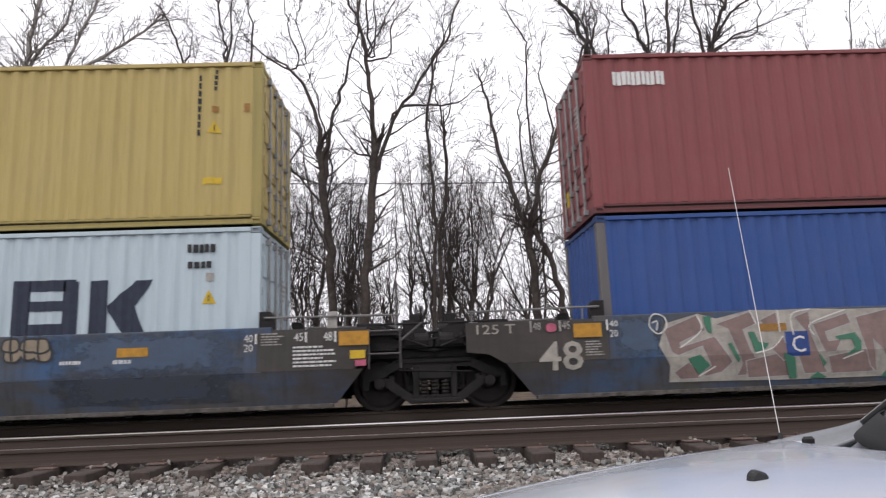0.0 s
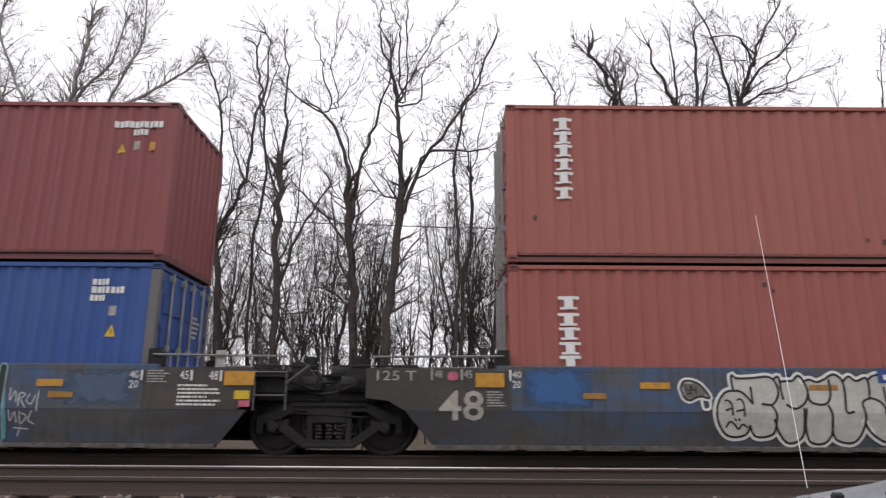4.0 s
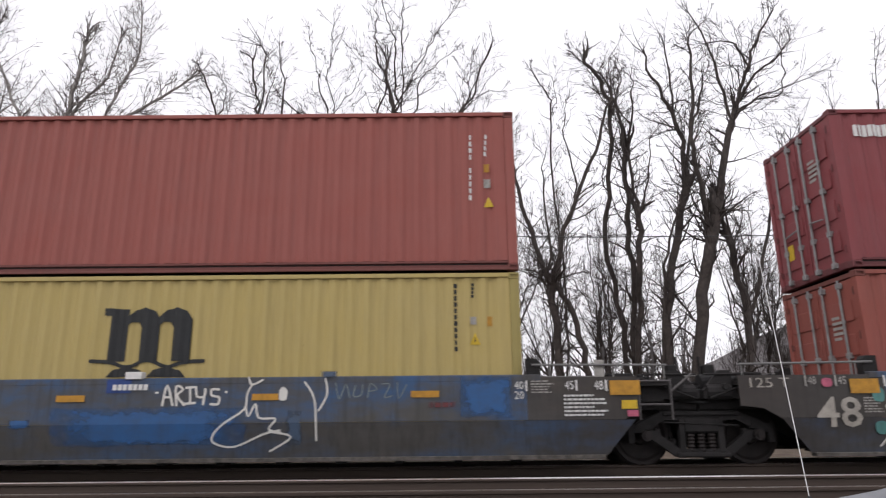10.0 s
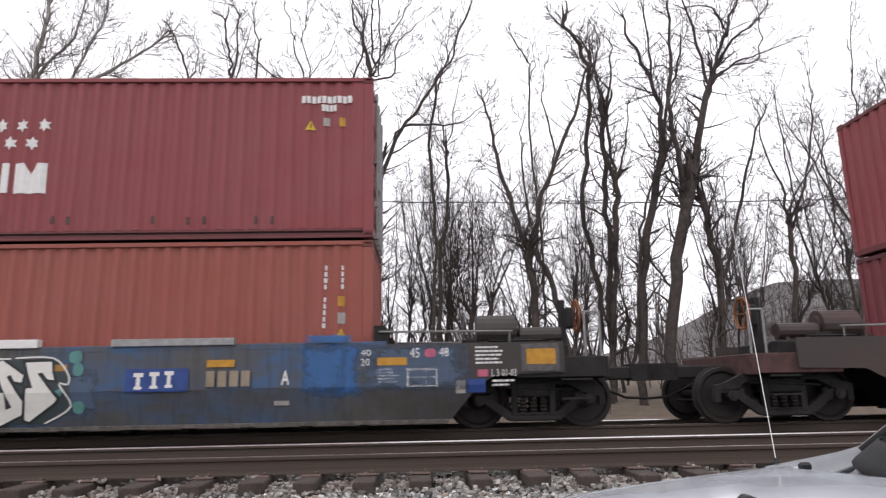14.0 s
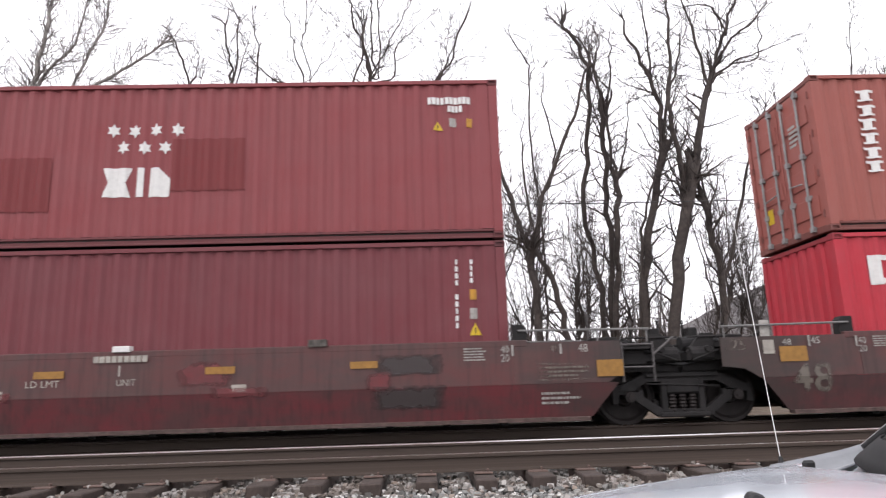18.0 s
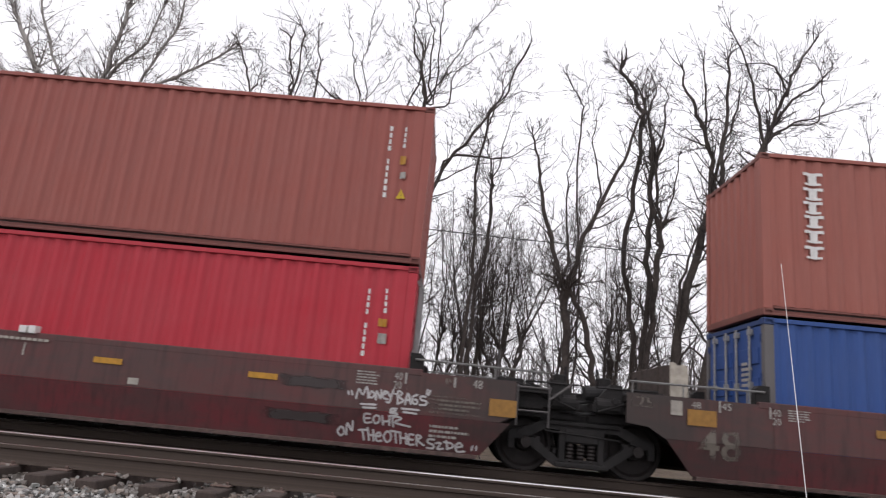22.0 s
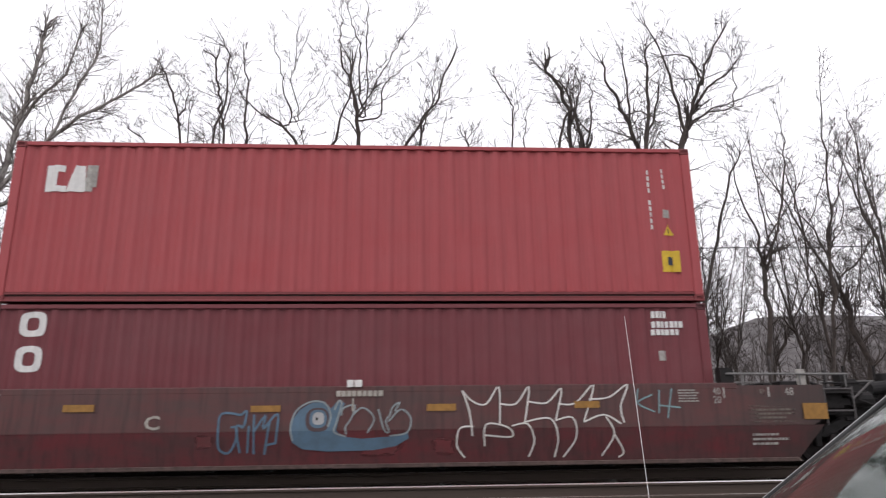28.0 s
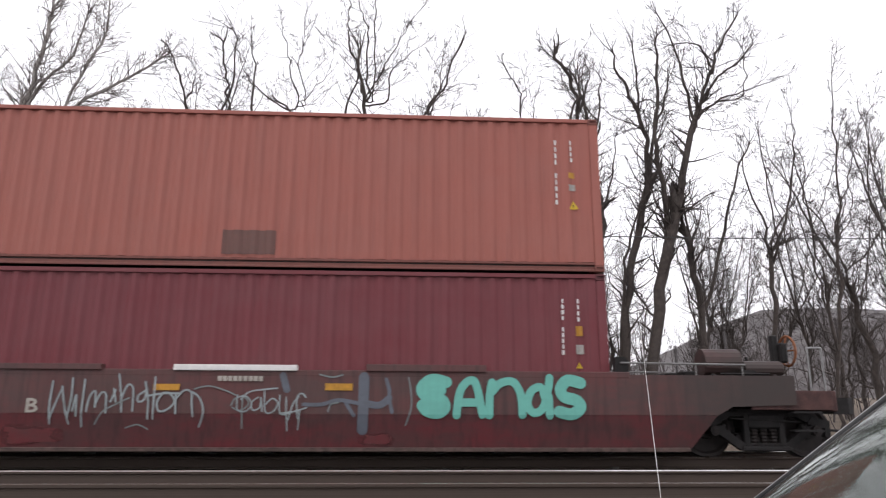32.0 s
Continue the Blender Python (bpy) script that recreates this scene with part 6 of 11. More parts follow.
glyph(l, "white", 0.81, 1.16, 1.17, 1.38)
code_column(u, "white", 11.46, 2.47, 11.45, 1.11, 11)
code_column(u, "white", 11.74, 2.43, 11.73, 2.03, 4)
rect(u, "plate", "amber", 11.71, 11.79, 1.72, 1.86, 1)
rect(u, "plate", "dirty_white", 11.67, 11.78, 1.45, 1.60, 1)
code_column(l, "white", 11.42, 2.54, 11.43, 1.28, 11)
code_column(l, "white", 11.73, 2.52, 11.76, 2.23, 4)
rect(l, "plate", "amber", 11.72, 11.80, 1.79, 1.88, 1)
rect(l, "plate", "dirty_white", 11.68, 11.79, 1.54, 1.65, 1)
blob(l, "stain", "coat_stain", 10.82, 10.98, 1.66, 1.99, 1, 0.20)
blob(l, "stain", "coat_stain", 11.22, 11.36, 2.04, 2.18, 1, 0.20)
blob(u, "stain", "coat_stain", 0.44, 0.52, 0.72, 0.85, 1, 0.20)
blob(u, "stain", "coat_stain", 6.40, 6.56, 0.34, 0.46, 1, 0.30)
blob(u, "stain", "coat_stain", 6.12, 6.22, 0.38, 0.48, 1, 0.30)
blob(l, "stain", "coat_stain", 4.26, 4.34, 2.53, 2.63, 1, 0.30)
blob(l, "stain", "coat_stain", 4.40, 4.48, 2.43, 2.52, 1, 0.30)
blob(l, "stain", "coat_stain", 11.55, 11.64, 1.82, 2.10, 1, 0.30)
part("repair_plate", boxes((LEN - 0.019, LEN - 0.010, -1.05, -0.62, 0.30, 1.78), bevel=0.003), M["coat_stain_plate"], u, "dark brown plate welded on the end")
rect(w, "reflector", "amber", 9.73, 10.17, 1.06, 1.16, 4)
rect(w, "reflector", "amber", 2.00, 2.47, 1.06, 1.16, 4)
rect(w, "reflector", "dull_amber", 4.65, 5.10, 1.05, 1.14, 4)
rect(w, "reflector", "dull_amber", 7.21, 7.58, 1.06, 1.14, 4)
rect(w, "reflector", "dull_amber", 10.78, 11.14, 0.88, 1.00, 4)
rect(w, "reflector", "dull_amber", 1.10, 1.46, 0.90, 0.99, 4)
rect(w, "number_panel", "sign_blue", 5.75, 6.24, 1.17, 1.39, 6)
code_row(w, "white", 5.83, 6.40, 1.22, 1.30, 7)
rect(w, "latch", "white", 6.00, 6.25, 1.40, 1.50, 1)
rect(w, "latch", "galv", 9.03, 9.29, 1.40, 1.47, 1)
words(w, "lettering", "W", "white", 6.36, 6.55, 0.94, 1.13, 2)
words(w, "lettering", "R", "white", 6.39, 6.54, 0.69, 0.90, 2)
stroke(w, "tag", "white_spray", 0.020, [(6.48, 0.38), (6.48, 0.58), (6.39, 0.46)], 2)
stroke(w, "tag", "white_spray", 0.020, [(6.48, 0.58), (6.60, 0.48)], 2)
lines(w, "tag", "pale_cyan_spray", 0.022, [[(9.12, 1.29), (8.98, 1.25), (9.00, 1.20), (9.09, 1.16), (8.96, 1.09)], [(9.16, 1.10), (9.19, 1.28), (9.25, 1.16), (9.31, 1.29), (9.33, 1.10)], [(9.40, 1.28), (9.37, 1.15), (9.45, 1.11), (9.50, 1.22), (9.40, 1.28)], [(9.66, 1.31), (9.55, 1.26), (9.63, 1.19), (9.53, 1.11)], [(8.90, 1.02), (9.40, 1.04), (9.68, 1.18), (9.73, 0.92), (9.39, 0.82)]], 2.0)
lines(w, "tag", "black", 0.016, [[(9.86, 1.34), (9.84, 1.20), (9.96, 1.22)], [(10.06, 1.21), (10.10, 1.34), (10.18, 1.22), (10.08, 1.28)], [(10.28, 1.33), (10.26, 1.22), (10.38, 1.24), (10.36, 1.34)], [(10.50, 1.22), (10.52, 1.34), (10.60, 1.27), (10.52, 1.26)], [(10.72, 1.34), (10.70, 1.21), (10.80, 1.22)], [(10.92, 1.22), (10.96, 1.33), (11.04, 1.23)], [(9.84, 1.02), (9.88, 0.94), (9.96, 1.03), (10.00, 0.94), (10.10, 1.02)]], 2.0)
words(w, "lettering", "M", "pale_spray", 7.28, 7.50, 0.74, 0.92, 2)
words(w, "lettering", "4L", "pale_spray", 7.72, 7.93, 0.71, 0.92, 2)
lines(w, "graffiti_line", "white_spray", 0.120, [[(3.68, 0.51), (3.63, 0.39), (3.49, 0.34), (3.33, 0.36), (3.22, 0.49), (3.17, 0.68), (3.21, 0.87), (3.32, 1.01), (3.45, 1.04), (3.58, 1.02), (3.70, 0.90), (3.73, 0.85)], [(3.45, 1.04), (3.44, 1.28), (3.53, 1.23), (3.80, 1.24), (4.00, 1.26), (4.11, 1.20), (4.16, 1.06), (4.13, 0.93), (4.04, 0.83), (3.89, 0.84)], [(4.04, 0.81), (4.10, 0.69), (4.09, 0.52), (4.04, 0.39), (3.90, 0.34), (3.75, 0.36), (3.68, 0.51)], [(4.07, 0.60), (4.13, 0.41), (4.25, 0.26), (4.40, 0.27), (4.51, 0.38), (4.53, 0.58), (4.53, 0.77)], [(4.57, 1.18), (4.66, 1.22), (4.78, 1.18), (4.91, 1.23), (4.97, 1.27)]], 1.6)
lines(w, "graffiti_line", "white_spray", 0.120, [[(4.57, 0.77), (4.55, 0.55), (4.58, 0.33), (4.66, 0.25), (4.83, 0.25), (4.95, 0.39), (4.97, 0.67), (4.92, 0.82)], [(4.97, 1.27), (5.07, 1.30), (5.18, 1.21), (5.20, 1.01), (5.19, 0.73), (5.30, 0.73)], [(5.20, 1.20), (5.29, 1.27), (5.40, 1.20), (5.56, 1.25), (5.59, 1.10), (5.57, 0.93)], [(4.97, 0.64), (4.97, 0.41), (5.05, 0.29), (5.27, 0.26), (5.41, 0.39), (5.49, 0.64), (5.46, 0.87), (5.60, 0.94)], [(5.58, 1.21), (5.65, 1.27), (5.74, 1.30)], [(6.23, 1.22), (6.23, 0.95)]], 1.9)
lines(w, "graffiti_line", "white_spray", 0.120, [[(5.83, 0.89), (5.92, 0.97), (6.10, 0.97), (6.25, 0.91), (6.31, 0.76), (6.28, 0.53), (6.15, 0.35), (5.94, 0.27), (5.74, 0.29), (5.56, 0.42), (5.47, 0.57)], [(4.11, 1.23), (4.18, 1.26), (4.20, 1.15)], [(4.22, 1.09), (4.20, 1.15), (4.27, 1.19), (4.40, 1.20), (4.49, 1.28), (4.57, 1.20)], [(5.74, 1.30), (5.98, 1.31), (6.23, 1.22)]], 2.2)
poly(w, "spray_fill", "plaster_spray", [(3.22, 0.49), (3.17, 0.68), (3.21, 0.87), (3.32, 1.01), (3.45, 1.06), (3.44, 1.28), (3.53, 1.23), (3.80, 1.24), (4.00, 1.26), (4.20, 1.21), (4.40, 1.20), (4.49, 1.28), (4.66, 1.22), (4.78, 1.18), (4.91, 1.23), (5.07, 1.30), (5.19, 1.21), (5.29, 1.27), (5.40, 1.20), (5.56, 1.25), (5.74, 1.30), (5.98, 1.31), (6.23, 1.22), (6.24, 0.93), (6.31, 0.76), (6.28, 0.53), (6.15, 0.35), (5.94, 0.27), (5.74, 0.29), (5.47, 0.50), (5.41, 0.39), (5.27, 0.26), (5.05, 0.29), (4.97, 0.37), (4.83, 0.25), (4.66, 0.25), (4.56, 0.37), (4.51, 0.37), (4.40, 0.27), (4.25, 0.26), (4.13, 0.39), (3.90, 0.34), (3.69, 0.42), (3.49, 0.34), (3.33, 0.36)], 2.6)
lines(w, "graffiti_line", "black", 0.036, [[(3.68, 0.51), (3.63, 0.39), (3.49, 0.34), (3.33, 0.36), (3.22, 0.49), (3.17, 0.68), (3.21, 0.87), (3.32, 1.01), (3.45, 1.04), (3.58, 1.02), (3.70, 0.90), (3.73, 0.85)], [(3.45, 1.04), (3.44, 1.28), (3.53, 1.23), (3.80, 1.24), (4.00, 1.26), (4.11, 1.20), (4.16, 1.06), (4.13, 0.93), (4.04, 0.83), (3.89, 0.84)], [(3.73, 1.09), (3.74, 0.85)], [(4.04, 0.81), (4.10, 0.69), (4.09, 0.52), (4.04, 0.39), (3.90, 0.34), (3.75, 0.36), (3.68, 0.51)], [(4.22, 0.92), (4.20, 1.15), (4.27, 1.19), (4.40, 1.20), (4.49, 1.28), (4.57, 1.20), (4.62, 1.03), (4.58, 0.90), (4.51, 0.82), (4.39, 0.77), (4.27, 0.83)]], 3.6)
lines(w, "graffiti_line", "black", 0.036, [[(4.07, 0.60), (4.13, 0.41), (4.25, 0.26), (4.40, 0.27), (4.51, 0.38), (4.53, 0.58), (4.53, 0.77)], [(4.57, 1.18), (4.66, 1.22), (4.78, 1.18), (4.91, 1.23), (4.97, 1.27)], [(4.62, 0.99), (4.64, 0.89), (4.75, 0.84), (4.89, 0.85), (4.97, 0.98), (4.97, 1.21)], [(4.57, 0.77), (4.55, 0.55), (4.58, 0.33), (4.66, 0.25), (4.83, 0.25), (4.95, 0.39), (4.97, 0.67), (4.92, 0.82)], [(4.97, 1.27), (5.07, 1.30), (5.18, 1.21), (5.20, 1.01), (5.19, 0.73), (5.30, 0.73)], [(5.20, 1.20), (5.29, 1.27), (5.40, 1.20), (5.56, 1.25), (5.59, 1.10), (5.57, 0.93)]], 3.9)
lines(w, "graffiti_line", "black", 0.036, [[(4.97, 0.64), (4.97, 0.41), (5.05, 0.29), (5.27, 0.26), (5.41, 0.39), (5.49, 0.64), (5.46, 0.87), (5.60, 0.94)], [(5.58, 1.21), (5.65, 1.27), (5.74, 1.30)], [(6.23, 1.22), (6.23, 0.95)], [(5.83, 0.89), (5.92, 0.97), (6.10, 0.97), (6.25, 0.91), (6.31, 0.76), (6.28, 0.53), (6.15, 0.35), (5.94, 0.27), (5.74, 0.29), (5.56, 0.42), (5.47, 0.57)], [(5.60, 0.94), (5.73, 0.89), (5.81, 0.78), (5.81, 0.70), (5.97, 0.71)], [(5.82, 1.10), (5.83, 0.89)], [(4.11, 1.23), (4.18, 1.26), (4.20, 1.15)]], 4.2)
lines(w, "graffiti_line", "black", 0.030, [[(3.32, 0.89), (3.36, 0.89), (3.41, 0.83), (3.42, 0.67)], [(3.50, 0.90), (3.56, 0.91), (3.60, 0.83), (3.60, 0.66)], [(3.32, 0.74), (3.39, 0.77)], [(3.48, 0.73), (3.58, 0.75)], [(3.31, 0.49), (3.37, 0.57), (3.44, 0.53), (3.50, 0.46), (3.56, 0.53), (3.63, 0.49)], [(3.45, 0.61), (3.46, 0.59)], [(3.51, 0.61), (3.52, 0.59)]], 3.6)
lines(w, "graffiti_line", "white_spray", 0.100, [[(2.63, 1.08), (2.69, 1.18), (2.83, 1.18), (2.96, 1.11), (3.08, 0.93), (2.92, 0.95), (2.77, 0.89), (2.68, 0.93), (2.63, 1.08)]], 2.0)
poly(w, "spray_fill", "coat_tan", [(2.63, 1.08), (2.69, 1.18), (2.83, 1.18), (2.96, 1.11), (3.08, 0.93), (2.92, 0.95), (2.77, 0.89), (2.68, 0.93)], 3.2)
lines(w, "graffiti_line", "black", 0.035, [[(2.63, 1.08), (2.69, 1.18), (2.83, 1.18), (2.96, 1.11), (3.08, 0.93), (2.92, 0.95), (2.77, 0.89), (2.68, 0.93), (2.63, 1.08)]], 3.6)
lines(w, "graffiti_line", "white_spray", 0.040, [[(2.95, 0.89), (2.97, 0.76), (3.07, 0.77), (3.08, 0.89)]], 3.0)
lines(w, "graffiti_line", "black", 0.022, [[(2.72, 1.11), (2.73, 1.05), (2.79, 1.05), (2.78, 1.11)], [(2.79, 1.05), (2.78, 0.99)], [(2.81, 1.11), (2.82, 1.05), (2.87, 1.05), (2.87, 1.10)], [(2.87, 1.05), (2.87, 0.99)], [(2.73, 0.99), (2.79, 0.99)]], 4.2)
hazard(l)
w, l, u = UNITS[3]
grey_car_left_end(w)
grey_car_right_end(w)
patch(w, "coat_blue", 4.86, 7.87, 0.38, 0.97)
patch(w, "coat_blue", 11.17, 11.98, 0.76, 1.42)
patch(w, "coat_blue", 4.23, 4.56, 0.67, 0.80)
patch(w, "coat_blue_dull", 0.13, 0.55, 0.93, 1.43)
patch(w, "coat_blue_dull", 2.52, 3.01, 0.74, 1.42)
patch(w, "coat_blue_dull", 8.51, 8.73, 0.37, 0.91)
glyph(u, "white", 0.79, 1.13, 2.36, 2.60)
glyph(u, "white", 0.79, 1.13, 2.06, 2.30)
glyph(u, "white", 0.79, 1.13, 1.81, 2.04)
glyph(u, "white", 0.78, 1.12, 1.54, 1.78)
glyph(u, "white", 0.78, 1.11, 1.28, 1.51)
glyph(u, "white", 0.79, 1.12, 1.00, 1.23)
code_column(u, "white", 11.43, 2.49, 11.41, 1.11, 11)
code_column(u, "white", 11.71, 2.49, 11.68, 2.05, 4)
rect(u, "plate", "amber", 11.66, 11.75, 1.76, 1.91, 1)
rect(u, "plate", "dirty_white", 11.65, 11.76, 1.47, 1.63, 1)
triangle(u, 11.64, 11.81, 1.12, 1.31)
code_column(l, "black", 11.13, 2.73, 11.13, 1.58, 11)
code_column(l, "black", 11.42, 2.73, 11.41, 2.47, 4)
rect(l, "plate", "amber", 11.65, 11.73, 2.00, 2.16, 1)
rect(l, "plate", "dirty_white", 11.37, 11.47, 2.03, 2.16, 1)
triangle(l, 11.36, 11.53, 1.70, 1.90)
rect(l, "logo_shape", "black", 5.47, 5.76, 1.48, 2.30, 1)
poly(l, "logo_shape", "black", [(5.33, 2.36), (5.76, 2.33), (5.76, 2.18), (5.34, 2.24)], 2)
for a in (5.72, 6.24):
    poly(l, "logo_shape", "black", [(a, 2.02), (a + 0.02, 2.20), (a + 0.14, 2.32), (a + 0.30, 2.36), (a + 0.46, 2.30), (a + 0.56, 2.16), (a + 0.56, 1.48), (a + 0.26, 1.48), (a + 0.26, 2.02), (a + 0.20, 2.12), (a + 0.10, 2.12)], 3 if a < 6 else 4)
stroke(l, "logo_shape", "black", 0.060, [(5.21, 1.49), (5.52, 1.47), (5.80, 1.39), (6.12, 1.50), (6.44, 1.39), (6.71, 1.46), (7.02, 1.48)], 2)
poly(l, "logo_shape", "black", [(5.48, 1.23), (5.57, 1.35), (5.80, 1.39), (6.02, 1.34), (6.10, 1.23)], 1)
poly(l, "logo_shape", "black", [(6.12, 1.23), (6.21, 1.34), (6.44, 1.39), (6.66, 1.33), (6.75, 1.22)], 1)
code_column(l, "black", 0.81, 2.42, 0.80, 1.27, 9)
code_column(l, "black", 1.07, 2.28, 1.06, 1.26, 8)
rect(w, "reflector", "dull_amber", 2.52, 2.97, 1.05, 1.14, 4)
rect(w, "reflector", "amber", 4.92, 5.36, 1.05, 1.15, 4)
rect(w, "reflector", "amber", 7.95, 8.36, 1.05, 1.15, 4)
rect(w, "reflector", "amber", 10.41, 10.85, 1.07, 1.17, 4)
words(w, "lettering", "E", "white", 2.91, 3.06, 0.74, 0.96, 3, bold=0.020)
lines(w, "tag", "teal_spray", 0.016, [[(2.77, 1.27), (2.74, 1.35), (2.81, 1.37), (2.76, 1.25), (2.72, 1.21)], [(2.85, 1.35), (2.82, 1.22), (2.89, 1.22), (2.91, 1.34)], [(2.92, 1.21), (2.98, 1.34), (3.01, 1.21)], [(3.05, 1.34), (3.14, 1.34)], [(3.09, 1.34), (3.09, 1.20)], [(3.18, 1.34), (3.15, 1.25), (3.20, 1.21), (3.26, 1.28), (3.22, 1.35), (3.18, 1.32)], [(3.31, 1.34), (3.38, 1.32), (3.31, 1.25), (3.38, 1.20)], [(3.43, 1.35), (3.42, 1.20), (3.50, 1.32), (3.50, 1.18)], [(3.10, 1.08), (3.25, 1.13), (3.18, 0.99), (3.35, 1.08), (3.30, 0.96), (3.48, 1.04)], [(3.14, 0.92), (3.29, 0.96), (3.44, 0.97)]], 2.0)
lines(w, "tag", "faint_teal_spray", 0.014, [[(2.71, 1.04), (2.71, 0.88)], [(2.85, 1.05), (2.85, 0.99)], [(3.27, 1.14), (3.25, 0.79)], [(3.40, 0.94), (3.37, 0.75)]], 2.0)
rect(w, "number_panel", "sign_blue", 5.68, 6.06, 1.18, 1.39, 2)
code_row(w, "white", 5.78, 6.34, 1.22, 1.31, 7)
rect(w, "latch", "white", 5.96, 6.22, 1.40, 1.50, 1)
rect(w, "latch", "coat_blue_dull", 9.00, 9.26, 1.40, 1.49, 1)
lines(w, "tag", "white_spray", 0.035, [[(6.57, 0.99), (6.62, 1.29), (6.73, 0.99)], [(6.59, 1.11), (6.69, 1.11)], [(6.79, 0.99), (6.76, 1.27), (6.87, 1.23), (6.79, 1.13), (6.91, 0.99)], [(6.92, 1.25), (7.04, 1.26)], [(6.98, 1.25), (7.00, 1.02)], [(6.93, 1.01), (7.07, 1.02)], [(7.07, 1.26), (7.10, 1.12), (7.21, 1.12), (7.22, 1.24), (7.20, 1.00)], [(7.43, 1.22), (7.32, 1.22), (7.33, 1.13), (7.44, 1.10), (7.43, 1.00), (7.32, 1.00)], [(6.46, 1.18), (6.48, 1.18)], [(7.54, 1.18), (7.55, 1.18)]], 3.0)
stroke(w, "tag", "white_spray", 0.030, [(7.88, 1.40), (7.94, 1.29), (8.10, 1.36)], 2)
stroke(w, "tag", "white_spray", 0.030, [(7.94, 1.29), (7.87, 1.14), (7.84, 0.92), (7.54, 0.71), (7.38, 0.55), (7.39, 0.42), (7.70, 0.36), (8.14, 0.54), (8.40, 0.60)], 2)
stroke(w, "tag", "white_spray", 0.030, [(7.86, 0.96), (7.91, 0.81), (8.01, 1.00), (8.07, 0.79), (8.33, 0.77), (8.23, 0.62), (8.40, 0.57)], 2)
stroke(w, "tag", "white_spray", 0.030, [(8.23, 0.58), (8.57, 0.50), (8.25, 0.29)], 2)
stroke(w, "tag", "white_spray", 0.030, [(8.76, 1.32), (8.92, 1.04), (8.96, 0.45)], 2)
stroke(w, "tag", "white_spray", 0.030, [(9.08, 1.37), (9.11, 1.13), (8.99, 0.89)], 2)
blob(w, "tag_blob", "white_spray", 8.36, 8.50, 1.03, 1.25, 3, 0.10)
lines(w, "tag", "faint_teal_spray", 0.016, [[(9.24, 1.30), (9.30, 1.06), (9.40, 1.28), (9.46, 1.08)], [(9.55, 1.26), (9.52, 1.10), (9.64, 1.12), (9.66, 1.27)], [(9.74, 1.08), (9.78, 1.29), (9.88, 1.20), (9.76, 1.17)], [(9.96, 1.28), (10.08, 1.27), (10.00, 1.08), (10.12, 1.10)], [(10.20, 1.30), (10.22, 1.06), (10.34, 1.26)]], 2.0)
code_row(w, "coat_red", 10.67, 11.13, 0.91, 1.00, 4)
poly(w, "spray_fill", "black", [(0.59, 0.24), (0.44, 0.39), (0.36, 0.59), (0.36, 0.76), (0.47, 0.93), (0.59, 0.97), (0.52, 1.34), (0.64, 1.30), (0.86, 1.37), (0.98, 1.30), (1.13, 1.36), (1.36, 1.34), (1.60, 1.34), (1.78, 1.34), (2.11, 1.34), (2.29, 1.34), (2.43, 1.34), (2.47, 0.98), (2.51, 0.94), (2.61, 0.78), (2.60, 0.53), (2.53, 0.31), (2.39, 0.25), (2.10, 0.23), (1.87, 0.23), (1.55, 0.25), (1.14, 0.27), (0.88, 0.23)], 2.0)
lines(w, "graffiti_line", "white_spray", 0.036, [[(0.59, 0.24), (0.44, 0.39), (0.36, 0.59), (0.36, 0.76), (0.47, 0.93), (0.61, 0.97), (0.73, 0.87)], [(0.76, 0.87), (0.77, 0.61)], [(0.76, 0.87), (0.87, 0.88)], [(0.59, 0.97), (0.55, 1.18), (0.52, 1.34), (0.64, 1.30), (0.86, 1.37), (0.97, 1.29), (1.01, 1.10), (0.93, 0.99), (0.80, 1.01), (0.76, 1.12)], [(0.90, 0.97), (1.02, 0.93), (1.10, 0.76), (1.05, 0.53), (0.98, 0.36), (0.88, 0.23)], [(0.98, 1.31), (1.13, 1.36), (1.26, 1.31), (1.23, 1.10)], [(1.01, 1.07), (1.27, 1.08), (1.26, 0.94), (1.19, 0.91), (1.26, 0.84), (1.19, 0.80)], [(1.27, 0.82), (1.42, 0.83)]], 3.0)
lines(w, "graffiti_line", "white_spray", 0.036, [[(1.28, 0.77), (1.32, 0.61), (1.27, 0.36), (1.14, 0.27), (1.00, 0.32)], [(1.27, 1.30), (1.36, 1.34), (1.44, 1.27), (1.44, 0.87)], [(1.45, 0.80), (1.44, 0.53), (1.44, 0.28)], [(1.27, 0.33), (1.36, 0.27), (1.44, 0.29)], [(1.45, 1.33), (1.60, 1.34), (1.70, 1.29), (1.69, 1.04), (1.67, 0.84)], [(1.54, 0.84), (1.67, 0.81), (1.75, 0.67), (1.72, 0.42), (1.66, 0.28), (1.55, 0.25), (1.46, 0.29)], [(1.60, 1.04), (1.87, 1.05)], [(1.73, 1.29), (1.78, 1.34), (1.91, 1.31), (1.92, 1.18), (1.73, 1.12)], [(1.91, 1.16), (1.98, 1.12), (2.02, 0.99), (1.73, 0.91)], [(1.86, 0.94), (1.86, 0.57)]], 3.3)
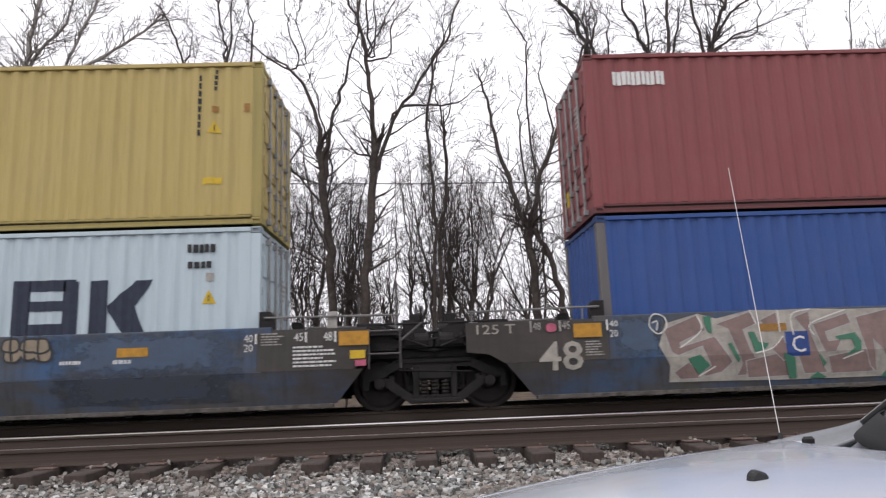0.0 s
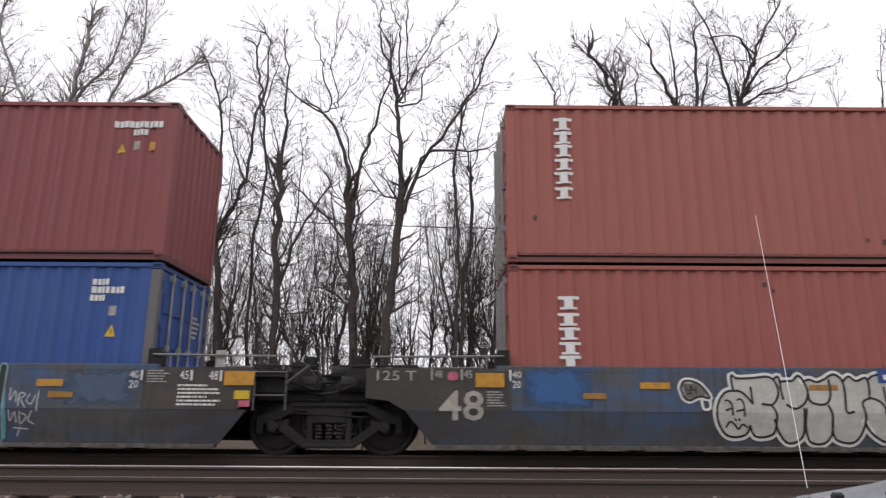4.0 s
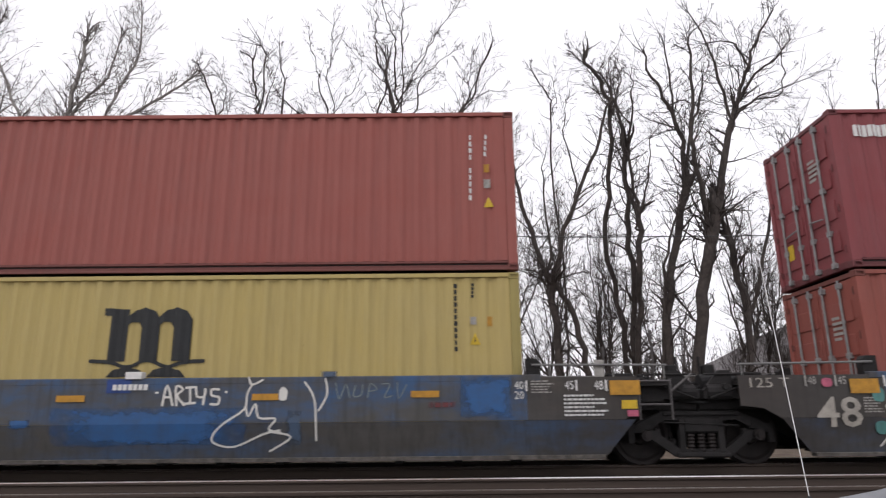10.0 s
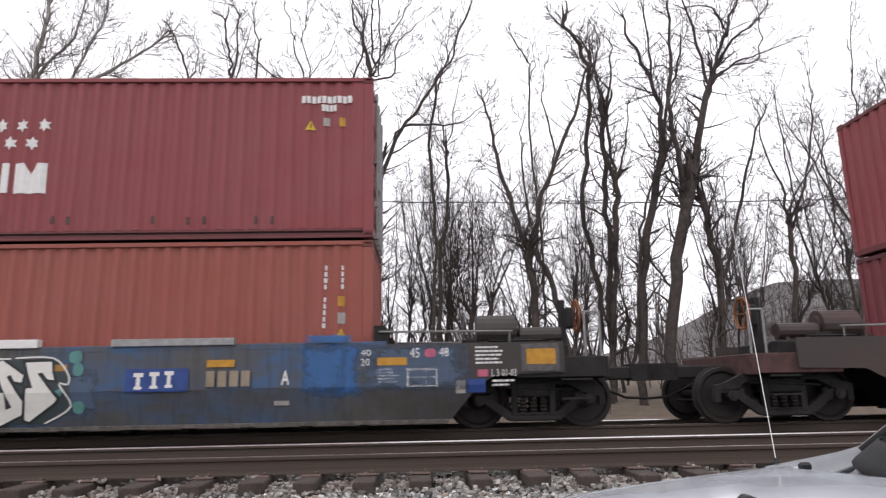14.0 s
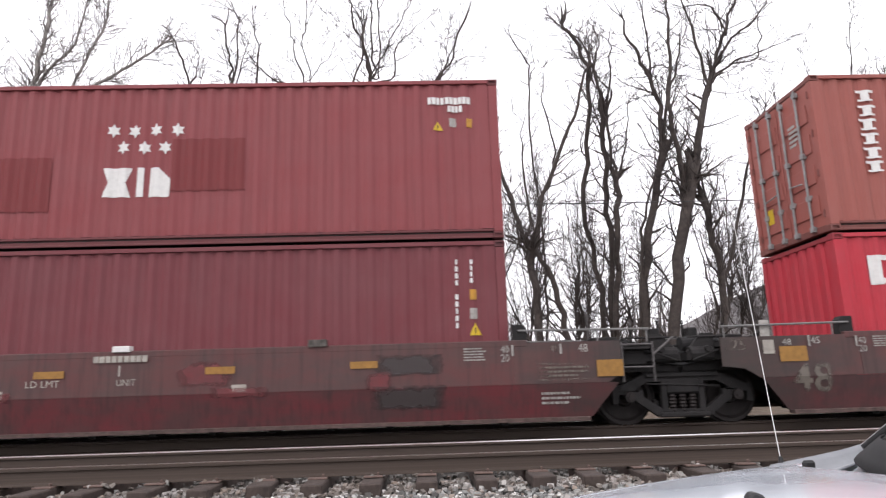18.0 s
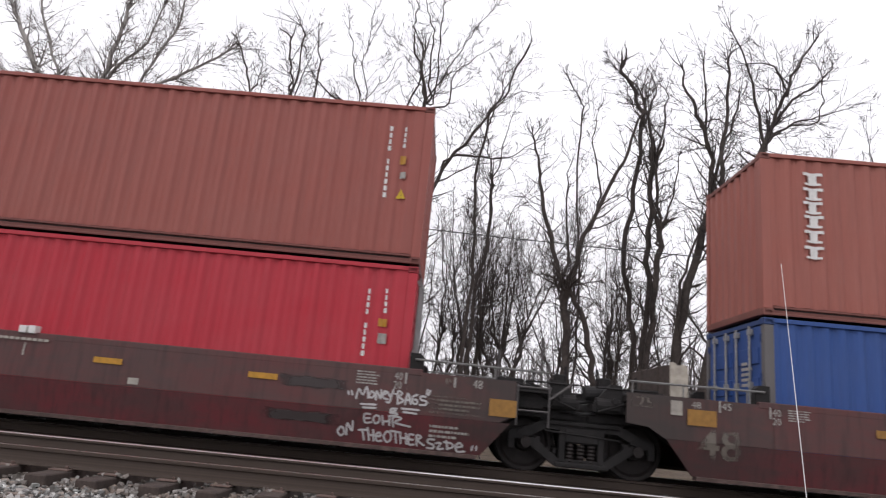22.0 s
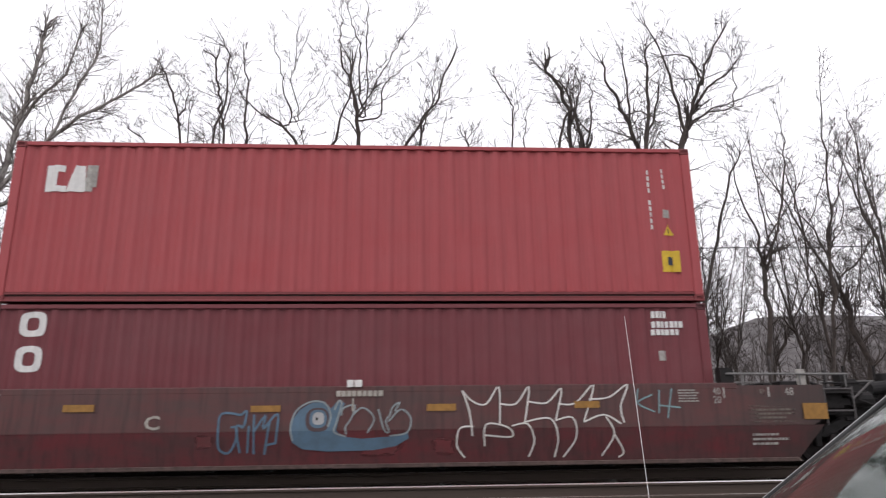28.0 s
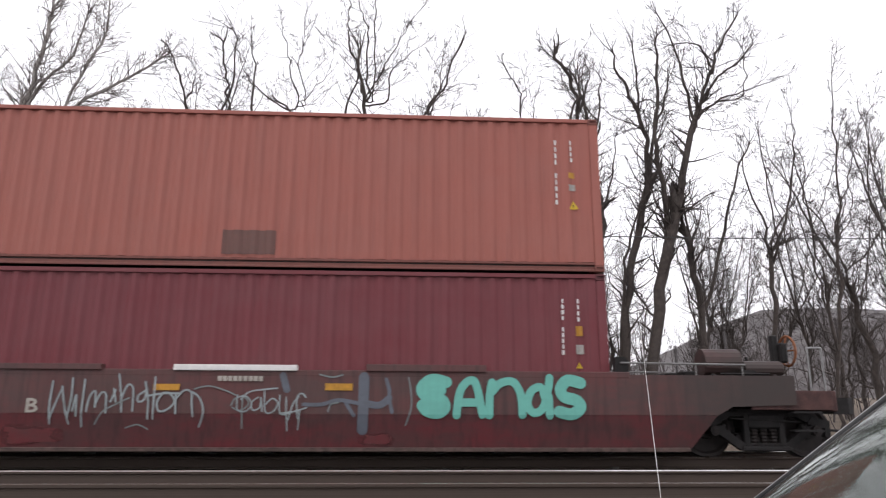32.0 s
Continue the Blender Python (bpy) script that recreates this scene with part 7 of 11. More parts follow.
lines(w, "graffiti_line", "white_spray", 0.036, [[(1.90, 0.97), (2.03, 0.90), (2.11, 0.69), (2.08, 0.48), (1.98, 0.32)], [(1.74, 0.27), (1.87, 0.23), (1.98, 0.31)], [(1.93, 1.24), (2.04, 1.33), (2.11, 1.34), (2.10, 1.21)], [(2.19, 1.14), (2.44, 1.14), (2.47, 0.98), (2.30, 0.92)], [(2.18, 1.37), (2.29, 1.34), (2.43, 1.34), (2.44, 1.15)], [(2.26, 1.01), (2.15, 0.98), (2.24, 0.86), (2.32, 0.67), (2.31, 0.48), (2.25, 0.29)], [(1.98, 0.31), (2.10, 0.23), (2.25, 0.29)], [(2.30, 0.94), (2.51, 0.94), (2.61, 0.78), (2.60, 0.53), (2.53, 0.31), (2.39, 0.25), (2.26, 0.29)]], 3.6)
lines(w, "graffiti_line", "white_spray", 0.022, [[(2.17, 1.27), (2.20, 1.34), (2.28, 1.36), (2.34, 1.32), (2.35, 1.25), (2.29, 1.19), (2.21, 1.20), (2.17, 1.27)], [(2.24, 1.30), (2.29, 1.29), (2.25, 1.26), (2.29, 1.23), (2.23, 1.22)]], 4.0)
poly(w, "spray_fill", "grime", [(0.02, 0.97), (0.17, 1.08), (0.32, 1.10), (0.41, 0.99), (0.31, 0.93), (0.25, 0.78), (0.16, 0.70), (0.04, 0.72), (0.00, 0.84)], 2.0)
lines(w, "graffiti_line", "white_spray", 0.050, [[(0.02, 0.97), (0.17, 1.08), (0.32, 1.10), (0.41, 0.99), (0.31, 0.93), (0.25, 0.78), (0.16, 0.70), (0.04, 0.72), (0.00, 0.84), (0.02, 0.97)], [(0.07, 0.86), (0.16, 0.90), (0.25, 0.84)]], 3.0)
lines(w, "graffiti_line", "white_spray", 0.015, [[(0.11, 1.03), (0.18, 1.00)], [(0.19, 1.04), (0.12, 0.99)]], 3.0)
w, l, u = UNITS[4]
grey_car_left_end(w)
patch(w, "coat_blue", 11.10, 11.79, 0.63, 1.40)
patch(w, "coat_blue", 0.09, 0.89, 1.34, 1.52)
patch(w, "coat_blue_dull", 7.47, 8.00, 0.37, 1.06)
patch(w, "coat_blue", 11.26, 12.04, 0.55, 1.45)
patch(w, "coat_blue_dull", 12.01, 13.74, 0.64, 1.37)
star(u, 5.50, 2.03)
star(u, 5.87, 2.04)
star(u, 6.22, 2.04)
star(u, 6.59, 2.04)
star(u, 5.68, 1.72)
star(u, 6.05, 1.72)
star(u, 6.41, 1.72)
poly(u, "logo_shape", "white", [(5.37, 1.36), (5.85, 1.36), (5.78, 1.10), (5.87, 0.84), (5.39, 0.84), (5.49, 1.10)], 1)
rect(u, "logo_shape", "white", 5.96, 6.09, 0.84, 1.36, 1)
poly(u, "logo_shape", "white", [(6.17, 1.36), (6.33, 1.36), (6.44, 1.17), (6.54, 1.36), (6.70, 1.36), (6.71, 0.83), (6.18, 0.83)], 1)
code_row(u, "white", 0.41, 1.37, 2.37, 2.59, 11)
code_row(u, "white", 10.95, 11.84, 2.42, 2.55, 10)
code_row(u, "white", 11.30, 11.57, 2.27, 2.39, 4)
triangle(u, 11.02, 11.20, 1.93, 2.10)
rect(u, "plate", "dirty_white", 11.33, 11.44, 2.00, 2.15, 1)
rect(u, "plate", "amber", 11.61, 11.71, 1.99, 2.15, 1)
blob(u, "stain", "coat_stain", 5.40, 5.49, 0.28, 0.46, 1, 0.20)
blob(u, "stain", "coat_stain", 5.96, 6.05, 0.27, 0.45, 1, 0.20)
blob(u, "stain", "coat_stain", 6.85, 6.93, 0.27, 0.44, 1, 0.20)
blob(u, "stain", "coat_stain", 7.10, 7.19, 0.26, 0.44, 1, 0.20)
blob(u, "stain", "coat_stain", 9.07, 9.15, 0.24, 0.42, 1, 0.20)
blob(u, "stain", "coat_stain", 9.34, 9.42, 0.24, 0.42, 1, 0.20)
blob(u, "stain", "coat_stain", 10.20, 10.27, 0.23, 0.41, 1, 0.20)
blob(u, "stain", "coat_stain", 10.47, 10.54, 0.23, 0.41, 1, 0.20)
blob(u, "stain", "coat_stain", 2.87, 2.97, 0.30, 0.48, 1, 0.20)
blob(u, "stain", "coat_stain", 3.15, 3.25, 0.30, 0.48, 1, 0.20)
blob(u, "stain", "coat_stain", 8.49, 8.57, 0.25, 0.43, 1, 0.20)
stacked_glyphs(l, "white", 0.96, 2.29, 0.36, 0.24, 0.27, 5)
code_column(l, "white", 11.42, 2.49, 11.39, 1.32, 11)
code_column(l, "white", 11.69, 2.49, 11.69, 2.07, 4)
rect(l, "plate", "amber", 11.62, 11.73, 1.80, 1.96, 1)
rect(l, "plate", "dirty_white", 11.62, 11.74, 1.51, 1.69, 1)
triangle(l, 11.60, 11.75, 1.29, 1.43)
rect(w, "reflector", "dull_amber", 2.00, 2.44, 1.04, 1.12, 4)
rect(w, "reflector", "dull_amber", 4.47, 4.91, 1.01, 1.11, 4)
rect(w, "reflector", "dull_amber", 7.11, 7.53, 1.03, 1.13, 4)
rect(w, "reflector", "amber", 9.65, 10.08, 1.05, 1.16, 4)
blob(w, "spray_dot", "teal_spray", 7.54, 7.75, 1.14, 1.34, 4, 0.08)
blob(w, "spray_dot", "teal_spray", 7.61, 7.78, 0.95, 1.15, 4, 0.08)
blob(w, "spray_dot", "teal_spray", 7.64, 7.82, 0.38, 0.58, 4, 0.08)
blob(w, "spray_dot", "teal_spray", -0.26, -0.06, 0.93, 1.17, 4, 0.08)
blob(w, "spray_dot", "teal_spray", -0.27, -0.08, 0.45, 0.66, 4, 0.08)
blob(w, "spray_dot", "teal_spray", 4.03, 4.13, 1.20, 1.38, 4, 0.08)
rect(w, "side_bar", "white", 2.04, 3.94, 1.40, 1.50, 1)
rect(w, "side_bar", "white", 5.09, 7.05, 1.37, 1.52, 1)
rect(w, "side_bar", "galv", 8.17, 10.06, 1.39, 1.50, 1)
rect(w, "side_bar", "coat_blue", 11.14, 11.92, 1.43, 1.52, 1)
rect(w, "number_panel", "sign_blue", 8.42, 9.38, 0.69, 1.04, 5)
rect(w, "number_panel", "sign_blue", 5.67, 6.12, 1.17, 1.37, 5)
code_row(w, "white", 5.77, 6.26, 1.21, 1.31, 6)
glyph(w, "white", 8.55, 8.70, 0.73, 0.98)
glyph(w, "white", 8.79, 8.94, 0.74, 0.99)
glyph(w, "white", 9.02, 9.16, 0.75, 1.00)
code_row(w, "tan_spray", 9.65, 10.37, 0.75, 0.99, 4)
words(w, "lettering", "A", "white", 10.80, 10.93, 0.76, 0.98, 5, bold=0.020)
rect(w, "plate", "dirty_white", 10.70, 10.93, 0.45, 0.52, 5)
words(w, "lettering", "40", "white", 12.03, 12.19, 1.18, 1.28, 5)
words(w, "lettering", "20", "white", 12.03, 12.17, 1.03, 1.14, 5)
rect(w, "reflector", "amber", 12.29, 12.75, 1.03, 1.15, 4)
rect(w, "reflector_plate", "dull_steel", 14.56, 15.16, 0.90, 1.33, 2)
rect(w, "reflector", "amber", 14.64, 15.10, 1.01, 1.25, 4)
words(w, "lettering", "45", "white", 12.80, 12.95, 1.14, 1.29, 5)
words(w, "lettering", "48", "white", 13.26, 13.41, 1.15, 1.29, 5)
blob(w, "stencil_spot", "pink", 13.03, 13.21, 1.14, 1.28, 5, 0.02)
bars(w, "stencil", "white", 12.29, 12.63, 0.74, 0.98, 5, 1)
rect(w, "stencil_box", "white", 12.74, 13.23, 0.94, 0.98, 1)
rect(w, "stencil_box", "white", 12.75, 13.23, 0.69, 0.72, 1)
rect(w, "stencil_box", "white", 12.74, 12.77, 0.70, 0.98, 1)
rect(w, "stencil_box", "white", 13.20, 13.23, 0.69, 0.97, 1)
rect(w, "stencil_box", "white", 13.04, 13.05, 0.69, 0.97, 1)
rect(w, "stencil_box", "white", 12.75, 13.23, 0.83, 0.85, 1)
bars(w, "stencil", "white", 13.83, 14.38, 1.00, 1.30, 5, 1)
words(w, "lettering", "L 3 01-03", "white", 14.08, 14.47, 0.83, 0.94, 4)
rect(w, "plate", "pink", 13.86, 14.02, 0.83, 0.94, 1)
rect(w, "plate", "sign_blue", 13.68, 13.98, 0.59, 0.80, 1)
rect(w, "plate", "cream_spray", 13.51, 13.66, 0.58, 0.78, 1)
bars(w, "stencil", "white", 14.09, 14.44, 0.65, 0.78, 2, 1)
poly(w, "spray_fill", "teal_dark_spray", [(4.25, 0.25), (4.20, 1.38), (5.42, 1.36), (5.69, 1.19), (6.34, 1.18), (7.31, 1.23), (7.55, 0.99), (7.62, 0.50), (7.23, 0.25), (5.55, 0.24)], 2.0)
letters(w, "white_spray", "black", 0.042, [[(4.29, 0.29), (4.27, 1.19), (4.29, 1.29), (4.52, 0.97), (4.66, 1.09), (4.73, 0.89), (4.81, 0.29), (4.69, 0.31), (4.61, 0.72), (4.57, 0.50), (4.42, 0.85), (4.42, 0.32)], [(4.74, 1.28), (4.91, 1.28), (4.97, 0.77), (5.05, 0.29), (4.84, 0.28), (4.80, 0.78)], [(5.06, 1.30), (5.18, 1.30), (5.46, 1.05), (5.43, 0.86), (5.32, 0.94), (5.29, 1.02), (5.19, 1.01), (5.41, 0.62), (5.41, 0.51), (5.10, 0.36), (5.06, 0.39), (5.01, 0.81), (5.11, 0.83), (5.17, 0.54), (5.24, 0.55), (5.05, 1.12)], [(5.40, 1.15), (5.81, 1.16), (5.84, 1.04), (5.61, 1.03), (5.65, 0.28), (5.54, 0.28), (5.52, 1.02), (5.44, 1.05)]], 3.0)
letters(w, "white_spray", "black", 0.042, [[(5.70, 1.03), (5.93, 1.07), (6.08, 1.00), (6.08, 0.94), (5.94, 0.78), (6.12, 0.33), (6.01, 0.30), (5.87, 0.67), (5.82, 0.30), (5.72, 0.30), (5.74, 0.96)], [(6.11, 1.00), (6.37, 1.11), (6.44, 1.04), (6.40, 0.99), (6.24, 0.95), (6.40, 0.80), (6.22, 0.55), (6.30, 0.44), (6.47, 0.42), (6.49, 0.29), (6.24, 0.25), (6.09, 0.55), (6.23, 0.75), (6.12, 0.92)], [(6.44, 1.14), (6.54, 1.21), (6.88, 0.98), (6.86, 0.87), (6.75, 0.89), (6.69, 0.99), (6.63, 0.96), (6.92, 0.54), (6.91, 0.40), (6.56, 0.23), (6.52, 0.26), (6.48, 0.72), (6.61, 0.72), (6.64, 0.46), (6.73, 0.50), (6.46, 1.04)]], 3.8)
letters(w, "white_spray", "black", 0.042, [[(6.90, 1.17), (7.29, 1.18), (7.31, 1.02), (7.35, 0.90), (7.25, 0.91), (7.16, 1.02), (7.09, 1.00), (7.40, 0.62), (7.37, 0.56), (6.99, 0.28), (6.92, 0.31), (6.94, 0.78), (7.05, 0.79), (7.06, 0.54), (7.12, 0.56), (6.94, 1.03)]], 4.4)
lines(w, "graffiti_line", "white_spray", 0.026, [[(4.25, 0.25), (4.20, 1.38), (4.41, 1.37), (4.51, 1.24), (4.64, 1.28), (4.68, 1.37), (4.93, 1.34)], [(6.34, 1.12), (6.40, 1.22), (6.66, 1.23)], [(6.75, 1.24), (7.31, 1.23), (7.55, 0.99), (7.56, 0.83), (7.43, 0.83), (7.62, 0.50), (7.23, 0.25)], [(5.15, 0.26), (5.46, 0.34)], [(4.64, 0.25), (4.61, 0.47)]], 5.0)
letters(w, "teal_spray", "teal_spray", 0.000, [[(5.83, 0.53), (5.90, 0.58), (5.97, 0.33), (5.85, 0.33)], [(5.31, 0.85), (5.43, 0.82), (5.39, 0.69)], [(4.41, 1.18), (4.49, 1.30), (4.53, 1.15)], [(6.22, 0.66), (6.29, 0.71), (6.26, 0.61)], [(7.37, 0.73), (7.49, 0.79), (7.46, 0.64)], [(5.65, 0.76), (5.69, 0.79), (5.69, 0.53)], [(6.70, 0.77), (6.74, 0.74), (6.77, 0.63)]], 2.5)
poly(w, "spray_fill", "teal_dark_spray", [(0.77, 1.41), (2.03, 1.40), (3.99, 1.36), (4.06, 1.16), (4.11, 0.64), (4.07, 0.25), (0.91, 0.30)], 2.0)
letters(w, "white_spray", "black", 0.042, [[(1.32, 1.12), (1.48, 1.17), (1.62, 1.24), (1.72, 1.17), (1.74, 1.03), (1.65, 0.80), (1.86, 0.43), (1.86, 0.35), (1.70, 0.31), (1.55, 0.60), (1.52, 0.33), (1.38, 0.33), (1.41, 0.83)], [(1.58, 1.34), (1.96, 1.37), (1.95, 1.19), (1.92, 1.07), (1.73, 1.23), (1.61, 1.27)], [(1.70, 0.72), (1.94, 0.91), (2.03, 0.86), (1.93, 0.71), (1.77, 0.68)], [(1.75, 0.66), (2.14, 0.65), (2.23, 0.55), (2.27, 0.31), (2.14, 0.34), (2.01, 0.48), (1.86, 0.50)], [(2.02, 1.36), (2.17, 1.16), (2.28, 1.36), (2.44, 1.32), (2.35, 1.02), (2.30, 0.68), (2.33, 0.30), (2.26, 0.30), (2.12, 0.71), (2.10, 1.02), (1.99, 1.25)]], 3.0)
letters(w, "white_spray", "black", 0.042, [[(2.44, 1.35), (2.58, 1.30), (2.64, 1.04), (2.59, 0.96), (2.46, 0.79), (2.51, 0.42), (2.55, 0.31), (2.48, 0.31), (2.31, 0.56), (2.36, 0.96)], [(2.66, 1.35), (2.90, 1.35), (2.93, 1.01), (2.98, 0.78), (3.07, 0.35), (2.83, 0.29), (2.82, 0.78), (2.69, 0.44), (2.54, 0.45), (2.68, 0.58)], [(2.94, 1.32), (3.30, 1.33), (3.27, 1.06), (3.30, 0.69), (3.22, 0.55), (3.12, 0.75), (3.07, 0.66), (3.00, 0.81)], [(3.23, 1.20), (3.42, 1.34), (3.52, 1.30), (3.49, 1.14), (3.38, 1.23), (3.37, 1.14), (3.63, 0.80), (3.58, 0.65), (3.33, 0.29), (3.22, 0.27), (3.14, 0.30), (3.19, 0.55), (3.43, 0.77), (3.24, 0.97)]], 4.0)
letters(w, "white_spray", "black", 0.042, [[(3.57, 1.34), (3.66, 1.34), (3.67, 1.08), (3.89, 1.22), (4.02, 1.15), (4.05, 1.02), (3.87, 1.11), (3.70, 0.96), (4.08, 0.45), (4.04, 0.26), (3.97, 0.26), (3.66, 0.82), (3.68, 0.34), (3.61, 0.29), (3.58, 0.94)]], 4.8)
letters(w, "teal_spray", "teal_spray", 0.000, [[(1.50, 1.00), (1.61, 1.03), (1.68, 0.93), (1.60, 0.84)], [(1.87, 0.77), (1.97, 0.84), (2.06, 0.71), (1.91, 0.68)], [(2.08, 1.35), (2.23, 1.35), (2.18, 1.20)], [(3.30, 0.83), (3.35, 0.84), (3.38, 0.77), (3.34, 0.73)], [(3.75, 0.34), (3.80, 0.45), (3.84, 0.31)], [(2.50, 0.70), (2.53, 0.76), (2.55, 0.56)]], 2.5)
letters(w, "dark_spray", "dark_spray", 0.000, [[(3.06, 1.00), (3.09, 1.20), (3.12, 1.00)], [(3.08, 0.69), (3.12, 0.72), (3.18, 0.58), (3.14, 0.55)], [(3.85, 0.93), (4.02, 0.94), (4.05, 0.82), (4.01, 0.65), (3.92, 0.73)]], 5.4)
lines(w, "graffiti_line", "white_spray", 0.024, [[(3.73, 1.22), (3.76, 1.05), (3.93, 1.08), (4.05, 0.96)], [(3.99, 0.56), (4.11, 0.64), (4.07, 0.25)], [(2.06, 1.39), (2.40, 1.42), (2.78, 1.35), (3.06, 1.41), (3.30, 1.37)]], 5.6)
poly(w, "spray_fill", "teal_dark_spray", [(-0.06, 0.85), (0.15, 1.32), (0.35, 1.34), (1.31, 1.33), (1.36, 0.28), (0.15, 0.28), (-0.02, 0.50)], 2.2)
letters(w, "white_spray", "black", 0.042, [[(0.30, 1.32), (0.46, 1.31), (0.45, 1.04), (0.66, 1.05), (0.71, 1.32), (0.88, 1.33), (0.78, 0.71), (0.75, 0.31), (0.56, 0.31), (0.60, 0.74), (0.41, 0.78), (0.25, 0.30), (0.10, 0.30), (0.28, 0.81), (0.17, 0.82), (0.24, 0.94), (0.35, 1.04)], [(0.71, 1.30), (0.91, 1.32), (1.02, 1.26), (1.13, 0.83), (1.14, 0.64), (0.75, 0.61), (0.71, 0.71)], [(0.85, 0.58), (1.38, 0.60), (1.44, 0.27), (1.26, 0.35), (0.93, 0.35)], [(0.98, 1.29), (1.18, 1.32), (1.35, 1.25), (1.32, 1.06), (1.19, 1.16), (1.13, 0.83), (1.05, 1.13)]], 3.0)
letters(w, "dark_spray", "dark_spray", 0.000, [[(0.80, 0.84), (0.82, 1.13), (0.88, 0.84)], [(0.27, 0.43), (0.41, 0.68), (0.38, 0.33)]], 4.2)
lines(w, "graffiti_line", "white_spray", 0.028, [[(-0.20, 0.28), (-0.02, 0.50), (0.03, 0.62), (-0.07, 0.88), (0.17, 1.04), (0.15, 1.32), (0.35, 1.34)]], 5.0)
hazard(l)
w, l, u = UNITS[5]
brown_car_right_end(w)
patch(w, "coat_grey", 9.93, 11.12, 0.38, 0.76)
patch(w, "coat_grey", 10.02, 11.09, 0.91, 1.24)
patch(w, "coat_red", 3.56, 4.44, 0.64, 0.82)
patch(w, "coat_red", 7.45, 8.34, 0.64, 0.81)
star(u, 5.54, 2.05)
star(u, 5.90, 2.04)
star(u, 6.26, 2.05)
star(u, 6.63, 2.05)
star(u, 5.72, 1.74)
star(u, 6.08, 1.73)
star(u, 6.43, 1.74)
poly(u, "logo_shape", "white", [(5.41, 1.37), (5.89, 1.37), (5.80, 1.11), (5.88, 0.85), (5.41, 0.86), (5.51, 1.11)], 1)
rect(u, "logo_shape", "white", 5.99, 6.10, 0.85, 1.37, 1)
poly(u, "logo_shape", "white", [(6.20, 1.37), (6.34, 1.37), (6.55, 1.16), (6.54, 0.85), (6.19, 0.85)], 1)
rect(u, "repaint_patch", "red_patch", 3.18, 4.53, 0.63, 1.58, 2)
rect(u, "repaint_patch", "red_patch", 6.56, 7.79, 0.95, 1.88, 2)
code_row(u, "white", 0.46, 1.43, 2.34, 2.57, 11)
code_row(u, "white", 10.96, 11.72, 2.44, 2.57, 10)
code_row(u, "white", 11.31, 11.57, 2.29, 2.41, 4)
triangle(u, 11.04, 11.22, 1.96, 2.13)
rect(u, "plate", "dirty_white", 11.33, 11.45, 2.02, 2.18, 1)
rect(u, "plate", "amber", 11.63, 11.73, 2.01, 2.17, 1)
glyph(l, "white", 0.55, 0.89, 2.21, 2.56)
glyph(l, "white", 0.55, 0.88, 1.79, 2.12)
glyph(l, "white", 0.54, 0.88, 1.41, 1.74)
code_column(l, "white", 11.37, 2.60, 11.35, 1.30, 11)
code_column(l, "white", 11.62, 2.59, 11.61, 2.17, 4)
rect(l, "plate", "amber", 11.58, 11.69, 1.90, 2.07, 1)
rect(l, "plate", "dirty_white", 11.57, 11.69, 1.58, 1.76, 1)
triangle(l, 11.55, 11.75, 1.31, 1.52)
rect(w, "reflector", "dull_amber", 1.77, 2.25, 1.07, 1.20, 4)
rect(w, "reflector", "dull_amber", 4.76, 5.22, 1.01, 1.12, 4)
rect(w, "reflector", "dull_amber", 7.38, 7.84, 1.01, 1.12, 4)
rect(w, "reflector", "dull_amber", 9.63, 10.06, 1.03, 1.14, 4)
code_row(w, "cream_spray", 0.17, 1.12, 0.78, 1.01, 4)
code_row(w, "cream_spray", 1.32, 2.38, 0.75, 1.00, 6)
words(w, "lettering", "A", "cream_spray", 2.87, 3.09, 0.72, 0.97, 3, bold=0.020)
rect(w, "stencil_box", "cream_spray", 3.52, 3.80, 1.00, 1.03, 1)
rect(w, "stencil_box", "cream_spray", 3.53, 3.80, 0.77, 0.80, 1)
rect(w, "stencil_box", "cream_spray", 3.52, 3.56, 0.77, 1.03, 1)
rect(w, "stencil_box", "cream_spray", 3.77, 3.80, 0.77, 1.03, 1)
words(w, "lettering", "LD LMT", "cream_spray", 4.65, 5.16, 0.88, 0.98, 3)
words(w, "lettering", "UNIT", "cream_spray", 6.03, 6.32, 0.87, 0.97, 3)
code_row(w, "cream_spray", 5.66, 6.50, 1.23, 1.33, 9)
stroke(w, "stencil", "cream_spray", 0.030, [(6.06, 1.17), (6.06, 1.03)], 2)
rect(w, "latch", "white", 5.94, 6.21, 1.40, 1.48, 1)
rect(w, "latch", "flange", 2.86, 3.14, 1.44, 1.51, 1)
rect(w, "latch", "flange", 8.97, 9.26, 1.41, 1.50, 1)
rect(w, "plate", "cream_spray", 4.11, 4.31, 0.72, 0.84, 1)
rect(w, "plate", "cream_spray", 7.79, 8.02, 0.73, 0.84, 1)
bars(w, "stencil", "dirty_white", 0.24, 0.67, 1.14, 1.37, 5, 1)
bars(w, "stencil", "dirty_white", 0.83, 1.58, 1.29, 1.37, 1, 1)
words(w, "lettering", "40", "dirty_white", -0.04, 0.14, 1.25, 1.36, 3)
words(w, "lettering", "20", "dirty_white", -0.02, 0.14, 1.11, 1.23, 3)
blob(w, "paint_patch", "coat_red", 6.83, 7.90, 0.76, 1.22, 1, 0.30)
blob(w, "paint_patch", "coat_red", 9.82, 10.35, 0.60, 1.01, 1, 0.30)
hazard(l)
w, l, u = UNITS[6]
brown_car_left_end(w)
brown_car_right_end(w)
patch(w, "coat_grey", 10.21, 11.29, 0.96, 1.15)
patch(w, "coat_grey", 10.03, 11.23, 0.43, 0.62)
